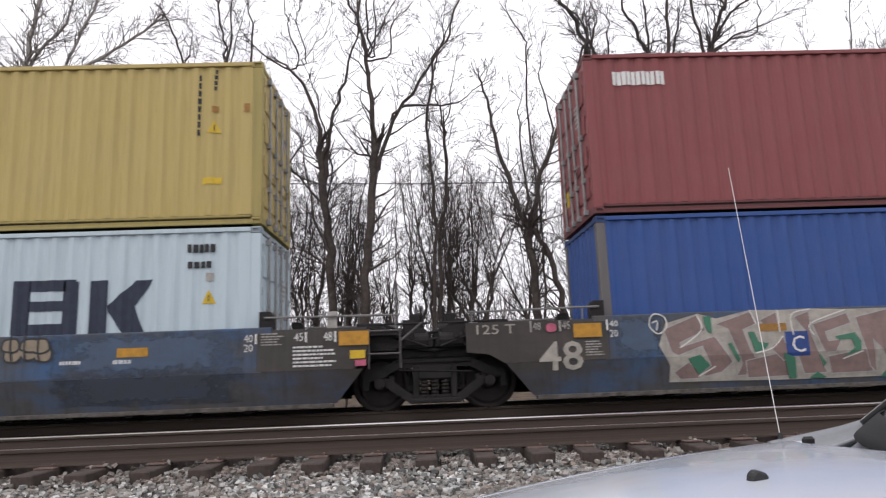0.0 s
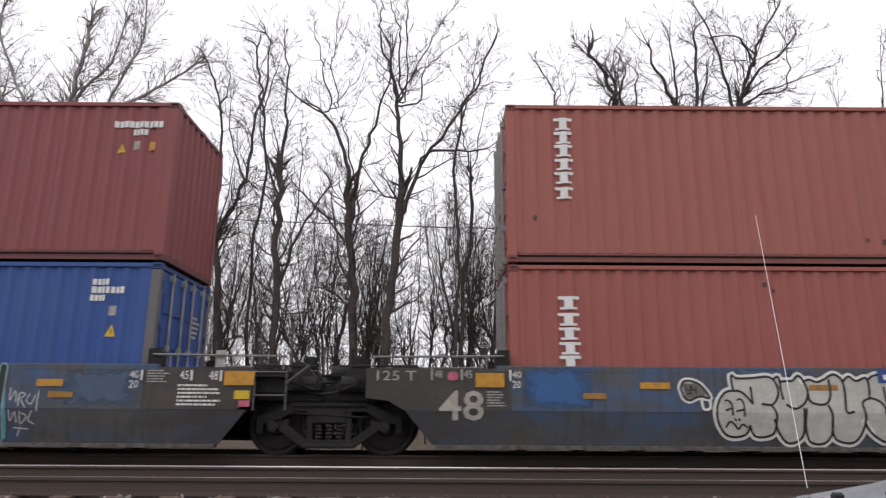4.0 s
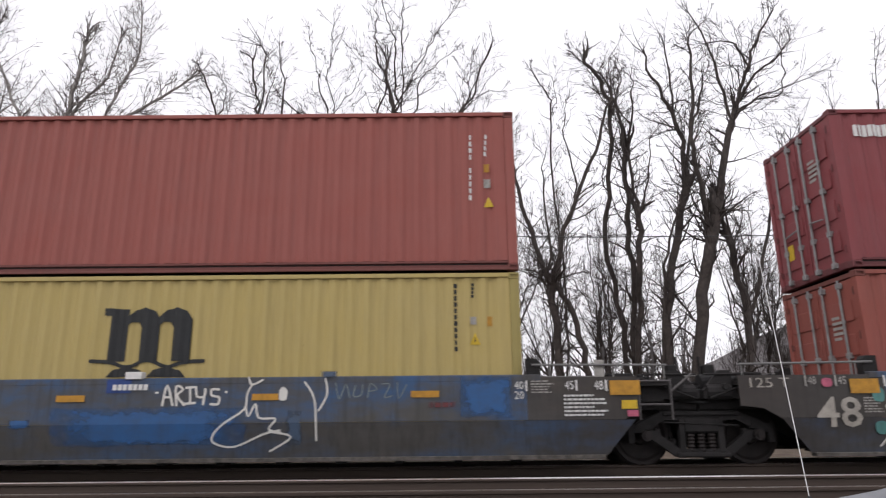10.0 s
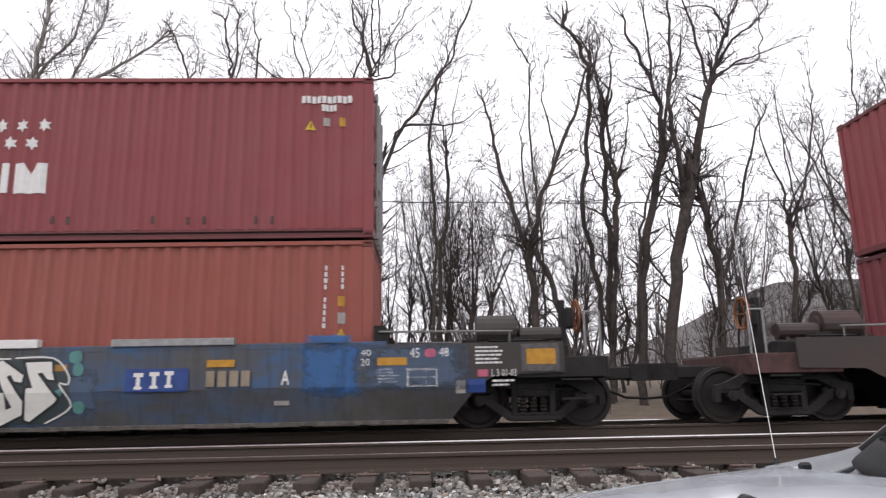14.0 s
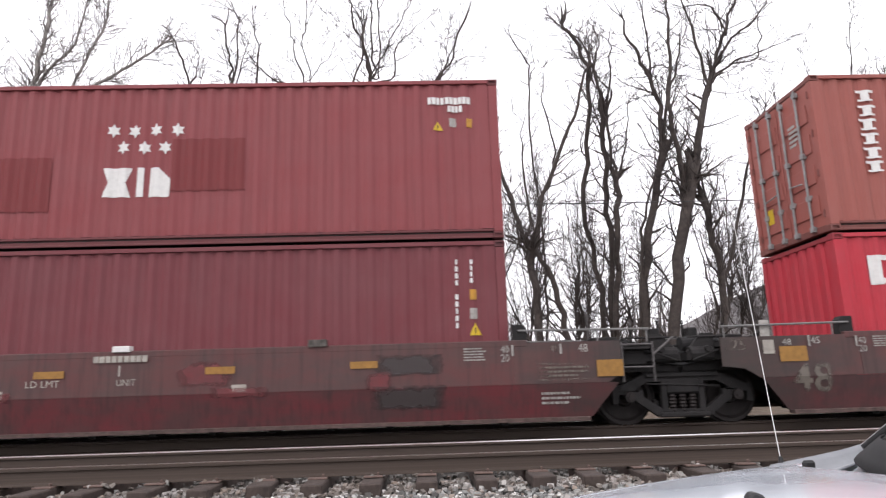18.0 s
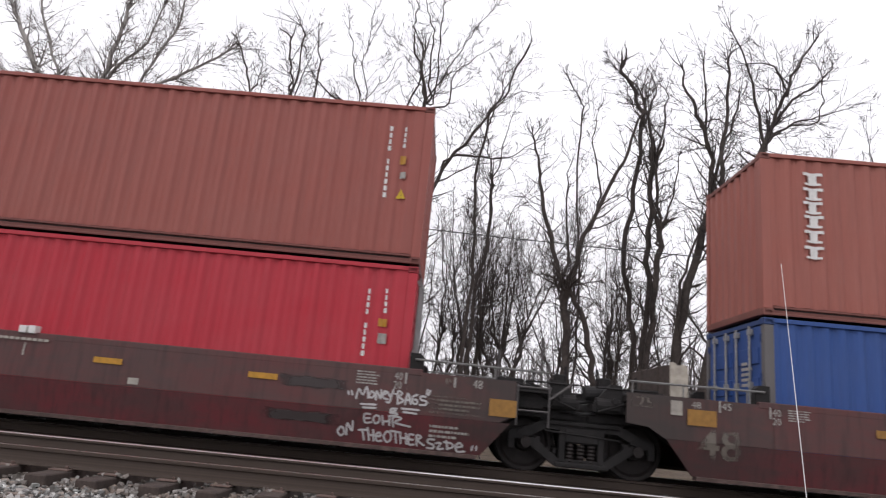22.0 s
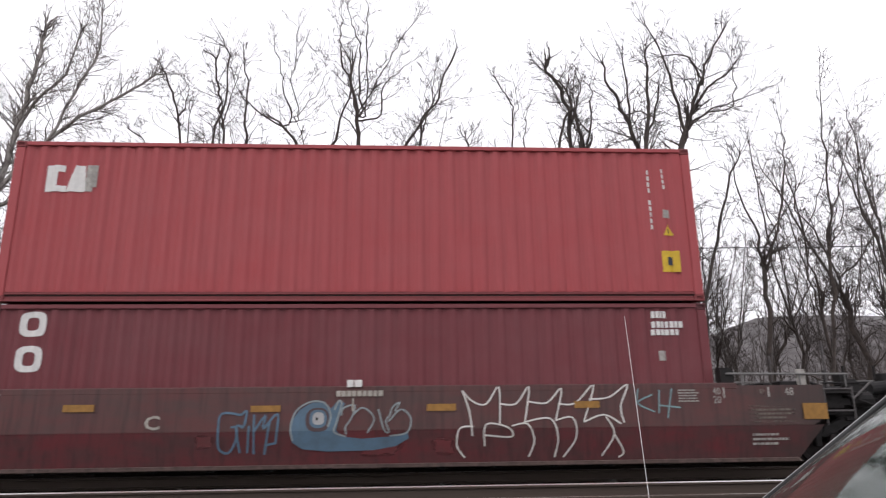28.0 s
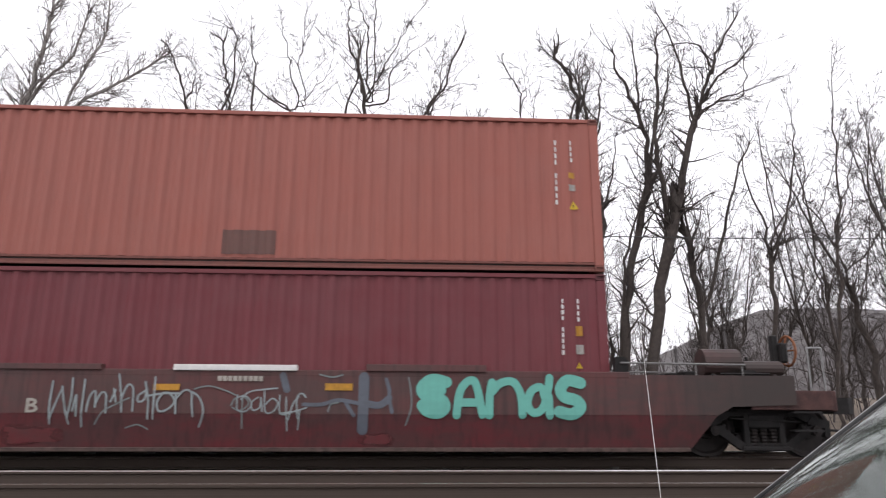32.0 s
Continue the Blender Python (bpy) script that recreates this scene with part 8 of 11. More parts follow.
glyph(u, "white", 0.81, 1.15, 2.37, 2.58)
glyph(u, "white", 0.81, 1.15, 2.09, 2.29)
glyph(u, "white", 0.78, 1.12, 1.82, 2.03)
glyph(u, "white", 0.79, 1.12, 1.56, 1.76)
glyph(u, "white", 0.79, 1.13, 1.29, 1.49)
glyph(u, "white", 0.79, 1.13, 1.04, 1.24)
code_column(u, "white", 11.45, 2.50, 11.46, 1.13, 11)
code_column(u, "white", 11.71, 2.50, 11.71, 2.08, 4)
rect(u, "plate", "amber", 11.67, 11.77, 1.77, 1.93, 1)
rect(u, "plate", "dirty_white", 11.69, 11.79, 1.51, 1.63, 1)
triangle(u, 11.66, 11.83, 1.14, 1.31)
rect(l, "logo_shape", "white", 0.56, 0.78, 1.98, 2.49, 1)
rect(l, "logo_shape", "white", 0.56, 0.91, 2.40, 2.49, 2)
rect(l, "logo_shape", "white", 0.64, 0.98, 2.00, 2.09, 3)
rect(l, "logo_shape", "white", 1.29, 1.52, 2.00, 2.48, 4)
poly(l, "logo_shape", "white", [(0.97, 1.98), (1.09, 2.50), (1.27, 2.50), (1.35, 2.01)], 1)
code_column(l, "white", 11.41, 2.47, 11.42, 1.21, 11)
code_column(l, "white", 11.70, 2.50, 11.71, 2.06, 4)
rect(l, "plate", "amber", 11.62, 11.76, 1.84, 1.97, 1)
rect(l, "plate", "dirty_white", 11.64, 11.78, 1.56, 1.73, 1)
rect(w, "reflector", "amber", 1.59, 2.08, 1.02, 1.12, 4)
rect(w, "reflector", "amber", 4.48, 4.94, 1.02, 1.10, 4)
rect(w, "reflector", "amber", 7.25, 7.71, 1.03, 1.12, 4)
rect(w, "reflector", "amber", 9.72, 10.18, 1.03, 1.12, 4)
words(w, "lettering", "E", "cream_spray", 2.91, 3.09, 0.75, 0.95, 3, bold=0.020)
code_row(w, "cream_spray", 5.67, 6.50, 1.27, 1.31, 9)
stroke(w, "stencil", "cream_spray", 0.030, [(6.11, 1.22), (6.11, 1.05)], 2)
rect(w, "latch", "white", 5.97, 6.09, 1.40, 1.50, 1)
rect(w, "latch", "white", 6.12, 6.24, 1.41, 1.51, 1)
rect(w, "plate", "cream_spray", 7.85, 8.02, 0.75, 0.85, 1)
lines(w, "tag", "chalk_white_spray", 0.030, [[(11.45, 0.87), (11.48, 1.02), (11.55, 0.93), (11.60, 1.06), (11.64, 0.89)], [(11.67, 0.99), (11.65, 0.92), (11.70, 0.90), (11.73, 0.96), (11.68, 1.00)], [(11.76, 0.88), (11.76, 1.01), (11.83, 0.90), (11.83, 1.03)], [(11.86, 0.96), (11.91, 0.98), (11.89, 1.02), (11.86, 0.97), (11.88, 0.91), (11.94, 0.90)], [(11.93, 1.01), (11.97, 0.95)], [(12.02, 1.05), (11.99, 0.92), (11.97, 0.85), (11.93, 0.86)], [(12.05, 0.99), (12.06, 0.99)], [(12.11, 0.84), (12.09, 1.03), (12.16, 1.01), (12.12, 0.95), (12.19, 0.90), (12.12, 0.85)], [(12.22, 0.85), (12.25, 1.02), (12.31, 0.86)]], 3.0)
lines(w, "tag", "chalk_white_spray", 0.030, [[(12.23, 0.91), (12.29, 0.92)], [(12.40, 1.01), (12.33, 0.97), (12.34, 0.88), (12.40, 0.87), (12.40, 0.93), (12.36, 0.93)], [(12.53, 0.99), (12.46, 0.99), (12.46, 0.94), (12.55, 0.92), (12.54, 0.87), (12.45, 0.86)]], 3.0)
lines(w, "tag", "chalk_white_spray", 0.030, [[(11.32, 0.96), (11.33, 0.92)], [(11.37, 0.97), (11.39, 0.92)], [(12.55, 1.10), (12.54, 1.03)], [(12.59, 1.09), (12.57, 1.02)], [(12.10, 0.77), (12.02, 0.76), (12.02, 0.72), (12.09, 0.74)], [(12.00, 0.70), (12.11, 0.70), (12.10, 0.67), (11.99, 0.65)], [(11.54, 0.79), (11.77, 0.80)], [(11.58, 0.74), (11.77, 0.75)], [(12.18, 0.78), (12.44, 0.78)]], 4.0)
lines(w, "tag", "chalk_white_spray", 0.030, [[(12.21, 0.73), (12.41, 0.72)], [(11.70, 0.65), (11.61, 0.64), (11.63, 0.52), (11.73, 0.53)], [(11.62, 0.58), (11.70, 0.59)], [(11.79, 0.64), (11.75, 0.59), (11.79, 0.52), (11.85, 0.56), (11.84, 0.63), (11.79, 0.64)], [(11.89, 0.64), (11.91, 0.51)], [(12.00, 0.64), (12.01, 0.51)], [(11.91, 0.56), (12.01, 0.57)], [(12.07, 0.50), (12.06, 0.64), (12.19, 0.63), (12.09, 0.56), (12.33, 0.52)]], 4.0)
lines(w, "tag", "chalk_white_spray", 0.030, [[(11.26, 0.42), (11.22, 0.35), (11.27, 0.29), (11.32, 0.33), (11.30, 0.41), (11.26, 0.42)], [(11.36, 0.31), (11.36, 0.49), (11.44, 0.37), (11.44, 0.52)], [(11.55, 0.40), (11.67, 0.41)], [(11.60, 0.41), (11.64, 0.26)], [(11.68, 0.44), (11.72, 0.26)], [(11.77, 0.42), (11.79, 0.26)], [(11.70, 0.34), (11.79, 0.34)], [(11.82, 0.33), (11.89, 0.34), (11.87, 0.39), (11.82, 0.35), (11.84, 0.26), (11.91, 0.27)], [(11.98, 0.42), (11.94, 0.34), (11.99, 0.26), (12.05, 0.30), (12.04, 0.39), (11.98, 0.42)]], 5.0)
lines(w, "tag", "chalk_white_spray", 0.030, [[(12.04, 0.43), (12.18, 0.42)], [(12.11, 0.43), (12.14, 0.26)], [(12.19, 0.42), (12.21, 0.26)], [(12.28, 0.41), (12.30, 0.26)], [(12.20, 0.34), (12.29, 0.34)]], 5.0)
lines(w, "tag", "chalk_white_spray", 0.030, [[(12.40, 0.40), (12.33, 0.40), (12.34, 0.26), (12.42, 0.26)], [(12.34, 0.33), (12.40, 0.33)], [(12.46, 0.25), (12.45, 0.40), (12.52, 0.38), (12.47, 0.33), (12.57, 0.26)], [(12.72, 0.36), (12.64, 0.36), (12.63, 0.31), (12.72, 0.28), (12.71, 0.23), (12.62, 0.23)], [(12.75, 0.31), (12.83, 0.32), (12.78, 0.23), (12.87, 0.24)], [(12.91, 0.36), (12.94, 0.24)], [(12.88, 0.34), (12.99, 0.33), (13.02, 0.28), (12.93, 0.24)], [(13.06, 0.28), (13.16, 0.30), (13.12, 0.35), (13.06, 0.30), (13.09, 0.22), (13.20, 0.23)], [(13.32, 0.32), (13.31, 0.26)]], 6.0)
lines(w, "tag", "chalk_white_spray", 0.030, [[(13.38, 0.32), (13.38, 0.27)]], 6.0)
hazard(l)
w, l, u = UNITS[7]
brown_car_left_end(w)
brown_car_right_end(w)
patch(w, "coat_grey", 9.95, 11.14, 0.35, 0.69)
patch(w, "coat_grey", 10.01, 11.07, 0.88, 1.23)
patch(w, "coat_red", 10.36, 10.89, 0.70, 0.83)
patch(w, "coat_red", 2.50, 3.15, 0.26, 0.63)
glyph(u, "white", 0.73, 1.07, 2.35, 2.58)
glyph(u, "white", 0.73, 1.07, 2.08, 2.30)
glyph(u, "white", 0.72, 1.05, 1.83, 2.05)
glyph(u, "white", 0.73, 1.06, 1.58, 1.80)
glyph(u, "white", 0.72, 1.05, 1.31, 1.53)
glyph(u, "white", 0.71, 1.04, 1.03, 1.25)
code_column(u, "white", 11.40, 2.51, 11.40, 1.27, 11)
code_column(u, "white", 11.69, 2.55, 11.68, 2.20, 4)
rect(u, "plate", "amber", 11.62, 11.73, 1.77, 1.89, 1)
rect(u, "plate", "dirty_white", 11.63, 11.74, 1.47, 1.61, 1)
rect(u, "plate", "yellow_sign", 11.07, 11.24, 1.85, 2.01, 1)
poly(l, "logo_shape", "red_logo", [(4.62, 2.19), (5.92, 2.14), (5.92, 1.80), (5.07, 1.85)], 1)
poly(l, "logo_shape", "red_logo", [(7.63, 2.19), (6.26, 2.14), (6.26, 1.81), (7.22, 1.89)], 1)
poly(l, "logo_shape", "red_logo", [(5.88, 2.14), (6.09, 2.29), (6.30, 2.14), (6.27, 1.69), (5.95, 1.69)], 1)
poly(l, "logo_shape", "white", [(4.82, 1.18), (4.96, 1.54), (5.56, 1.55), (5.59, 1.18)], 1)
poly(l, "logo_shape", "white", [(5.75, 1.19), (5.74, 1.55), (6.56, 1.54), (6.68, 1.41), (6.61, 1.20)], 1)
rect(l, "logo_shape", "white", 6.68, 7.17, 1.20, 1.54, 1)
code_column(l, "white", 11.44, 2.22, 11.43, 1.25, 11)
code_column(l, "white", 11.72, 2.24, 11.72, 1.84, 4)
rect(l, "plate", "dirty_white", 11.67, 11.76, 1.47, 1.63, 1)
triangle(l, 11.65, 11.76, 1.22, 1.34)
rect(w, "reflector", "dull_amber", 1.54, 2.01, 1.02, 1.14, 4)
rect(w, "reflector", "dull_amber", 7.19, 7.65, 1.00, 1.08, 4)
rect(w, "reflector", "dull_amber", 9.67, 10.15, 1.00, 1.09, 4)
poly(w, "spray_shape", "white_spray", [(2.94, 0.22), (3.12, 0.62), (2.92, 0.99), (3.16, 1.14), (3.51, 1.40), (3.79, 1.29), (4.21, 1.42), (4.34, 1.13), (5.04, 1.23), (5.26, 0.84), (5.31, 0.55), (5.12, 0.24), (4.56, 0.23)], 2)
poly(w, "spray_shape", "black", [(3.29, 0.22), (3.34, 0.72), (3.15, 1.03), (3.51, 1.36), (3.76, 1.19), (4.16, 1.38), (4.31, 1.09), (4.67, 1.06), (5.10, 1.16), (5.19, 0.84), (4.87, 0.74), (4.69, 0.51), (4.52, 0.23)], 3)
blob(w, "spray_shape", "white_spray", 4.80, 5.28, 0.27, 0.74, 4, 0.05)
blob(w, "spray_shape", "grime", 4.85, 5.20, 0.36, 0.71, 5, 0.05)
stroke(w, "spray_line", "white_spray", 0.040, [(5.13, 0.71), (4.91, 0.65), (4.97, 0.56), (5.14, 0.53), (5.07, 0.44), (4.92, 0.45)], 6)
poly(w, "spray_line", "white_spray", [(3.54, 0.90), (3.83, 0.86), (4.11, 0.90), (4.09, 0.79), (3.73, 0.80)], 5)
stroke(w, "spray_line", "white_spray", 0.030, [(3.38, 0.26), (3.41, 0.49), (3.56, 0.40), (3.76, 0.63), (3.94, 0.56), (3.76, 0.34), (3.93, 0.25)], 5)
stroke(w, "spray_line", "white_spray", 0.030, [(4.40, 0.76), (4.67, 0.97), (5.04, 1.21)], 5)
blob(w, "spray_dab", "dull_amber", 1.72, 1.98, 0.50, 0.56, 2, 0.10)
blob(w, "spray_dab", "green_spray", 1.84, 2.20, 0.33, 0.49, 2, 0.10)
blob(w, "spray_dab", "green_spray", 2.22, 2.80, 0.53, 0.61, 2, 0.10)
blob(w, "spray_dab", "green_spray", 2.47, 2.81, 0.32, 0.40, 2, 0.10)
blob(w, "spray_dab", "dull_amber", 2.66, 2.92, 0.37, 0.43, 2, 0.10)
blob(w, "spray_dab", "dull_amber", 2.19, 2.45, 0.23, 0.29, 2, 0.10)
blob(w, "spray_dab", "green_spray", 5.62, 6.14, 0.52, 0.62, 2, 0.10)
blob(w, "spray_dab", "green_spray", 5.44, 5.78, 0.37, 0.44, 2, 0.10)
blob(w, "spray_dab", "dull_amber", 5.35, 5.65, 0.33, 0.39, 2, 0.10)
blob(w, "spray_dab", "green_spray", 6.04, 6.28, 0.47, 0.67, 2, 0.10)
blob(w, "spray_dab", "green_spray", 6.11, 6.37, 0.31, 0.40, 2, 0.10)
blob(w, "spray_dab", "dull_amber", 5.81, 6.04, 0.43, 0.50, 2, 0.10)
code_row(w, "cream_spray", 5.62, 6.46, 1.24, 1.32, 9)
stroke(w, "stencil", "cream_spray", 0.030, [(6.07, 1.19), (6.08, 1.02)], 2)
rect(w, "latch", "white", 6.05, 6.22, 1.36, 1.48, 1)
lines(w, "tag", "white_spray", 0.050, [[(7.24, 1.13), (7.25, 1.31), (7.33, 1.28), (7.27, 1.23), (7.35, 1.13)], [(7.47, 1.31), (7.39, 1.30), (7.39, 1.14), (7.48, 1.14)], [(7.39, 1.23), (7.46, 1.23)], [(7.51, 1.13), (7.53, 1.30), (7.59, 1.20), (7.64, 1.31), (7.67, 1.13)], [(7.71, 1.13), (7.72, 1.31), (7.80, 1.27), (7.73, 1.21)], [(7.92, 1.31), (7.84, 1.28), (7.92, 1.22), (7.84, 1.14)], [(7.95, 1.14), (7.97, 1.32), (8.02, 1.22), (8.06, 1.32), (8.09, 1.14)]], 4.0)
lines(w, "paint_drip", "white_spray", 0.022, [[(7.27, 1.17), (7.27, 1.08)], [(7.33, 1.17), (7.33, 1.09)], [(7.40, 1.17), (7.41, 1.07)], [(7.46, 1.17), (7.46, 1.09)], [(7.53, 1.18), (7.54, 1.10)], [(7.60, 1.18), (7.60, 1.07)], [(7.66, 1.18), (7.66, 1.03)], [(7.73, 1.18), (7.74, 1.04)], [(7.79, 1.18), (7.79, 1.04)], [(7.86, 1.18), (7.87, 1.09)], [(7.91, 1.18), (7.91, 1.06)], [(7.98, 1.18), (7.98, 1.09)], [(8.04, 1.18), (8.05, 1.10)]], 4.9)
lines(w, "tag", "white_spray", 0.035, [[(9.76, 1.31), (9.75, 1.14), (9.84, 1.18), (9.87, 1.27), (9.76, 1.31)], [(9.96, 1.31), (9.89, 1.23), (9.95, 1.14), (10.03, 1.23), (9.96, 1.31)], [(10.08, 1.32), (10.03, 1.23), (10.08, 1.14), (10.15, 1.23), (10.08, 1.32)], [(10.21, 1.32), (10.15, 1.24), (10.20, 1.15), (10.28, 1.23), (10.21, 1.32)], [(10.33, 1.32), (10.28, 1.24), (10.33, 1.15), (10.39, 1.23), (10.33, 1.32)]], 4.0)
lines(w, "tag", "white_spray", 0.030, [[(2.12, 1.37), (2.14, 1.11)], [(2.16, 1.35), (2.17, 1.13)], [(2.20, 1.37), (2.21, 1.10)], [(2.24, 1.34), (2.25, 1.17)], [(2.29, 1.37), (2.31, 1.09)], [(2.32, 1.37), (2.34, 1.08)], [(2.36, 1.37), (2.36, 1.24)], [(2.39, 1.36), (2.40, 1.20)], [(2.43, 1.37), (2.44, 1.20)], [(2.46, 1.34), (2.47, 1.14)], [(2.49, 1.34), (2.51, 1.22)], [(2.53, 1.35), (2.55, 1.09)], [(2.57, 1.35), (2.58, 1.20)], [(2.61, 1.35), (2.63, 1.16)], [(2.65, 1.38), (2.66, 1.11)], [(2.69, 1.37), (2.71, 1.13)], [(2.73, 1.37), (2.74, 1.16)], [(2.78, 1.36), (2.79, 1.17)], [(2.81, 1.38), (2.83, 1.08)], [(2.85, 1.37), (2.86, 1.17)]], 4.0)
lines(w, "tag", "white_spray", 0.030, [[(4.48, 1.31), (4.49, 1.23)], [(4.51, 1.32), (4.52, 1.13)], [(4.55, 1.33), (4.56, 1.14)], [(4.58, 1.34), (4.59, 1.12)], [(4.63, 1.32), (4.64, 1.17)], [(4.66, 1.35), (4.66, 1.16)], [(4.70, 1.34), (4.71, 1.15)], [(4.74, 1.35), (4.74, 1.19)], [(4.77, 1.34), (4.79, 1.13)], [(4.81, 1.32), (4.82, 1.12)], [(4.85, 1.33), (4.86, 1.19)], [(4.90, 1.32), (4.90, 1.12)]], 4.0)
poly(w, "spray_shape", "black_haze", [(7.80, 0.71), (7.97, 1.06), (8.37, 1.27), (8.50, 1.33), (9.20, 1.34), (9.64, 1.16), (9.74, 0.87), (9.70, 0.53), (9.56, 0.18), (8.08, 0.16), (7.86, 0.50)], 2.0)
poly(w, "spray_shape", "lime_spray", [(8.43, 1.01), (8.44, 1.17), (8.55, 1.29), (8.72, 1.36), (9.17, 1.38), (9.33, 1.29), (9.42, 1.16), (9.36, 1.02), (9.22, 1.11), (9.12, 1.01), (8.99, 0.94), (8.86, 1.01), (8.72, 0.94), (8.58, 1.02)], 3.0)
blob(w, "spray_shape", "black", 8.07, 8.49, 0.83, 1.18, 3.2, 0.03)
blob(w, "spray_shape", "lime_spray", 8.10, 8.46, 0.86, 1.15, 3.6, 0.03)
blob(w, "spray_shape", "black", 9.38, 9.76, 0.83, 1.20, 3.2, 0.03)
blob(w, "spray_shape", "lime_spray", 9.41, 9.74, 0.86, 1.18, 3.6, 0.03)
blob(w, "spray_shape", "black", 7.98, 8.31, 0.46, 0.80, 3.2, 0.03)
blob(w, "spray_shape", "lime_spray", 8.01, 8.28, 0.49, 0.77, 3.6, 0.03)
blob(w, "spray_shape", "black", 9.46, 9.83, 0.49, 0.82, 3.2, 0.03)
blob(w, "spray_shape", "lime_spray", 9.48, 9.80, 0.52, 0.80, 3.6, 0.03)
lines(w, "spray_line", "black", 0.240, [[(8.14, 0.62), (8.25, 0.42), (8.30, 0.24)], [(9.64, 0.65), (9.54, 0.45), (9.49, 0.27)]], 3.4)
lines(w, "spray_line", "lime_spray", 0.190, [[(8.14, 0.62), (8.25, 0.42), (8.30, 0.24)], [(9.64, 0.65), (9.54, 0.45), (9.49, 0.27)]], 3.9)
poly(w, "spray_shape", "bone_spray", [(8.41, 0.29), (8.44, 0.57), (8.57, 0.65), (8.63, 0.30)], 4.2)
poly(w, "spray_shape", "bone_spray", [(8.65, 0.30), (8.65, 0.56), (8.80, 0.49), (8.86, 0.30)], 4.2)
poly(w, "spray_shape", "bone_spray", [(8.91, 0.30), (8.92, 0.53), (9.05, 0.48), (9.16, 0.31)], 4.2)
poly(w, "spray_shape", "bone_spray", [(9.18, 0.31), (9.18, 0.61), (9.31, 0.66), (9.40, 0.31)], 4.2)
lines(w, "spray_line", "black", 0.018, [[(8.51, 0.59), (8.53, 0.30)], [(8.57, 0.56), (8.60, 0.32)], [(8.73, 0.47), (8.76, 0.31)], [(9.02, 0.46), (9.04, 0.31)], [(9.25, 0.57), (9.27, 0.34)], [(9.32, 0.55), (9.33, 0.34)], [(8.39, 0.26), (8.68, 0.30), (8.88, 0.26), (9.13, 0.31), (9.42, 0.28)], [(8.41, 0.22), (8.68, 0.24), (9.04, 0.23), (9.40, 0.25)]], 4.5)
lines(w, "spray_line", "black", 0.150, [[(8.31, 0.57), (8.47, 0.68), (8.62, 0.58), (8.74, 0.65), (8.87, 0.83), (8.98, 0.67), (9.09, 0.55), (9.19, 0.68), (9.30, 0.73), (9.44, 0.61), (9.58, 0.67)]], 4.8)
lines(w, "spray_line", "lime_spray", 0.100, [[(8.31, 0.57), (8.47, 0.68), (8.62, 0.58), (8.74, 0.65), (8.87, 0.83), (8.98, 0.67), (9.09, 0.55), (9.19, 0.68), (9.30, 0.73), (9.44, 0.61), (9.58, 0.67)]], 5.2)
blob(w, "spray_shape", "red_patch", 8.83, 8.92, 0.52, 0.79, 5.6, 0.03)
blob(w, "spray_shape", "black", 8.36, 8.73, 0.70, 1.07, 5.8, 0.03)
blob(w, "spray_shape", "flesh_spray", 8.39, 8.70, 0.72, 1.05, 6.1, 0.03)
blob(w, "spray_shape", "white_spray", 8.46, 8.62, 0.80, 0.97, 6.5, 0.03)
blob(w, "spray_shape", "black", 8.52, 8.58, 0.84, 0.91, 6.9, 0.03)
blob(w, "spray_shape", "black", 9.07, 9.44, 0.74, 1.11, 5.8, 0.03)
blob(w, "spray_shape", "flesh_spray", 9.10, 9.41, 0.76, 1.09, 6.1, 0.03)
blob(w, "spray_shape", "white_spray", 9.17, 9.34, 0.84, 1.01, 6.5, 0.03)
blob(w, "spray_shape", "black", 9.24, 9.29, 0.88, 0.95, 6.9, 0.03)
blob(w, "spray_shape", "cream_spray", 8.69, 8.87, 0.89, 1.02, 6.2, 0.03)
blob(w, "spray_shape", "cream_spray", 8.94, 9.12, 0.90, 1.03, 6.2, 0.03)
lines(w, "spray_line", "black", 0.022, [[(8.67, 1.28), (8.65, 1.16), (8.73, 1.07), (8.82, 1.11)], [(8.89, 1.23), (8.95, 1.32), (9.04, 1.25), (9.05, 1.11), (8.98, 1.07)], [(8.34, 1.06), (8.53, 1.12), (8.69, 0.99)], [(9.09, 1.00), (9.21, 1.12), (9.39, 1.07)], [(8.20, 1.10), (8.24, 1.09)], [(9.52, 0.99), (9.56, 1.01)], [(8.11, 0.66), (8.17, 0.60)], [(9.58, 0.69), (9.67, 0.72)], [(8.87, 0.83), (8.85, 0.76)]], 7.2)
blob(w, "paint_patch", "coat_red", 8.67, 9.05, 0.31, 0.67, 1, 0.30)
blob(w, "paint_patch", "coat_red", 12.49, 13.10, 0.31, 0.94, 1, 0.30)
blob(w, "paint_patch", "coat_red", 7.32, 8.08, 0.18, 0.40, 1, 0.30)
blob(w, "paint_patch", "coat_red", 2.12, 3.12, 0.60, 0.97, 1, 0.30)
w, l, u = UNITS[8]
brown_car_left_end(w)
brown_car_right_end(w)
rect(u, "logo_shape", "white", 0.57, 0.77, 1.96, 2.45, 1)
rect(u, "logo_shape", "white", 0.57, 0.88, 2.33, 2.45, 2)
rect(u, "logo_shape", "white", 0.62, 0.93, 1.96, 2.07, 3)
poly(u, "logo_shape", "white", [(0.92, 1.96), (1.07, 2.45), (1.22, 2.45), (1.28, 1.96)], 1)
rect(u, "logo_shape", "dirty_white", 1.26, 1.38, 1.96, 2.45, 1)
rect(u, "logo_shape", "dirty_white", 1.37, 1.44, 2.05, 2.46, 2)
code_column(u, "white", 11.37, 2.48, 11.37, 1.19, 11)
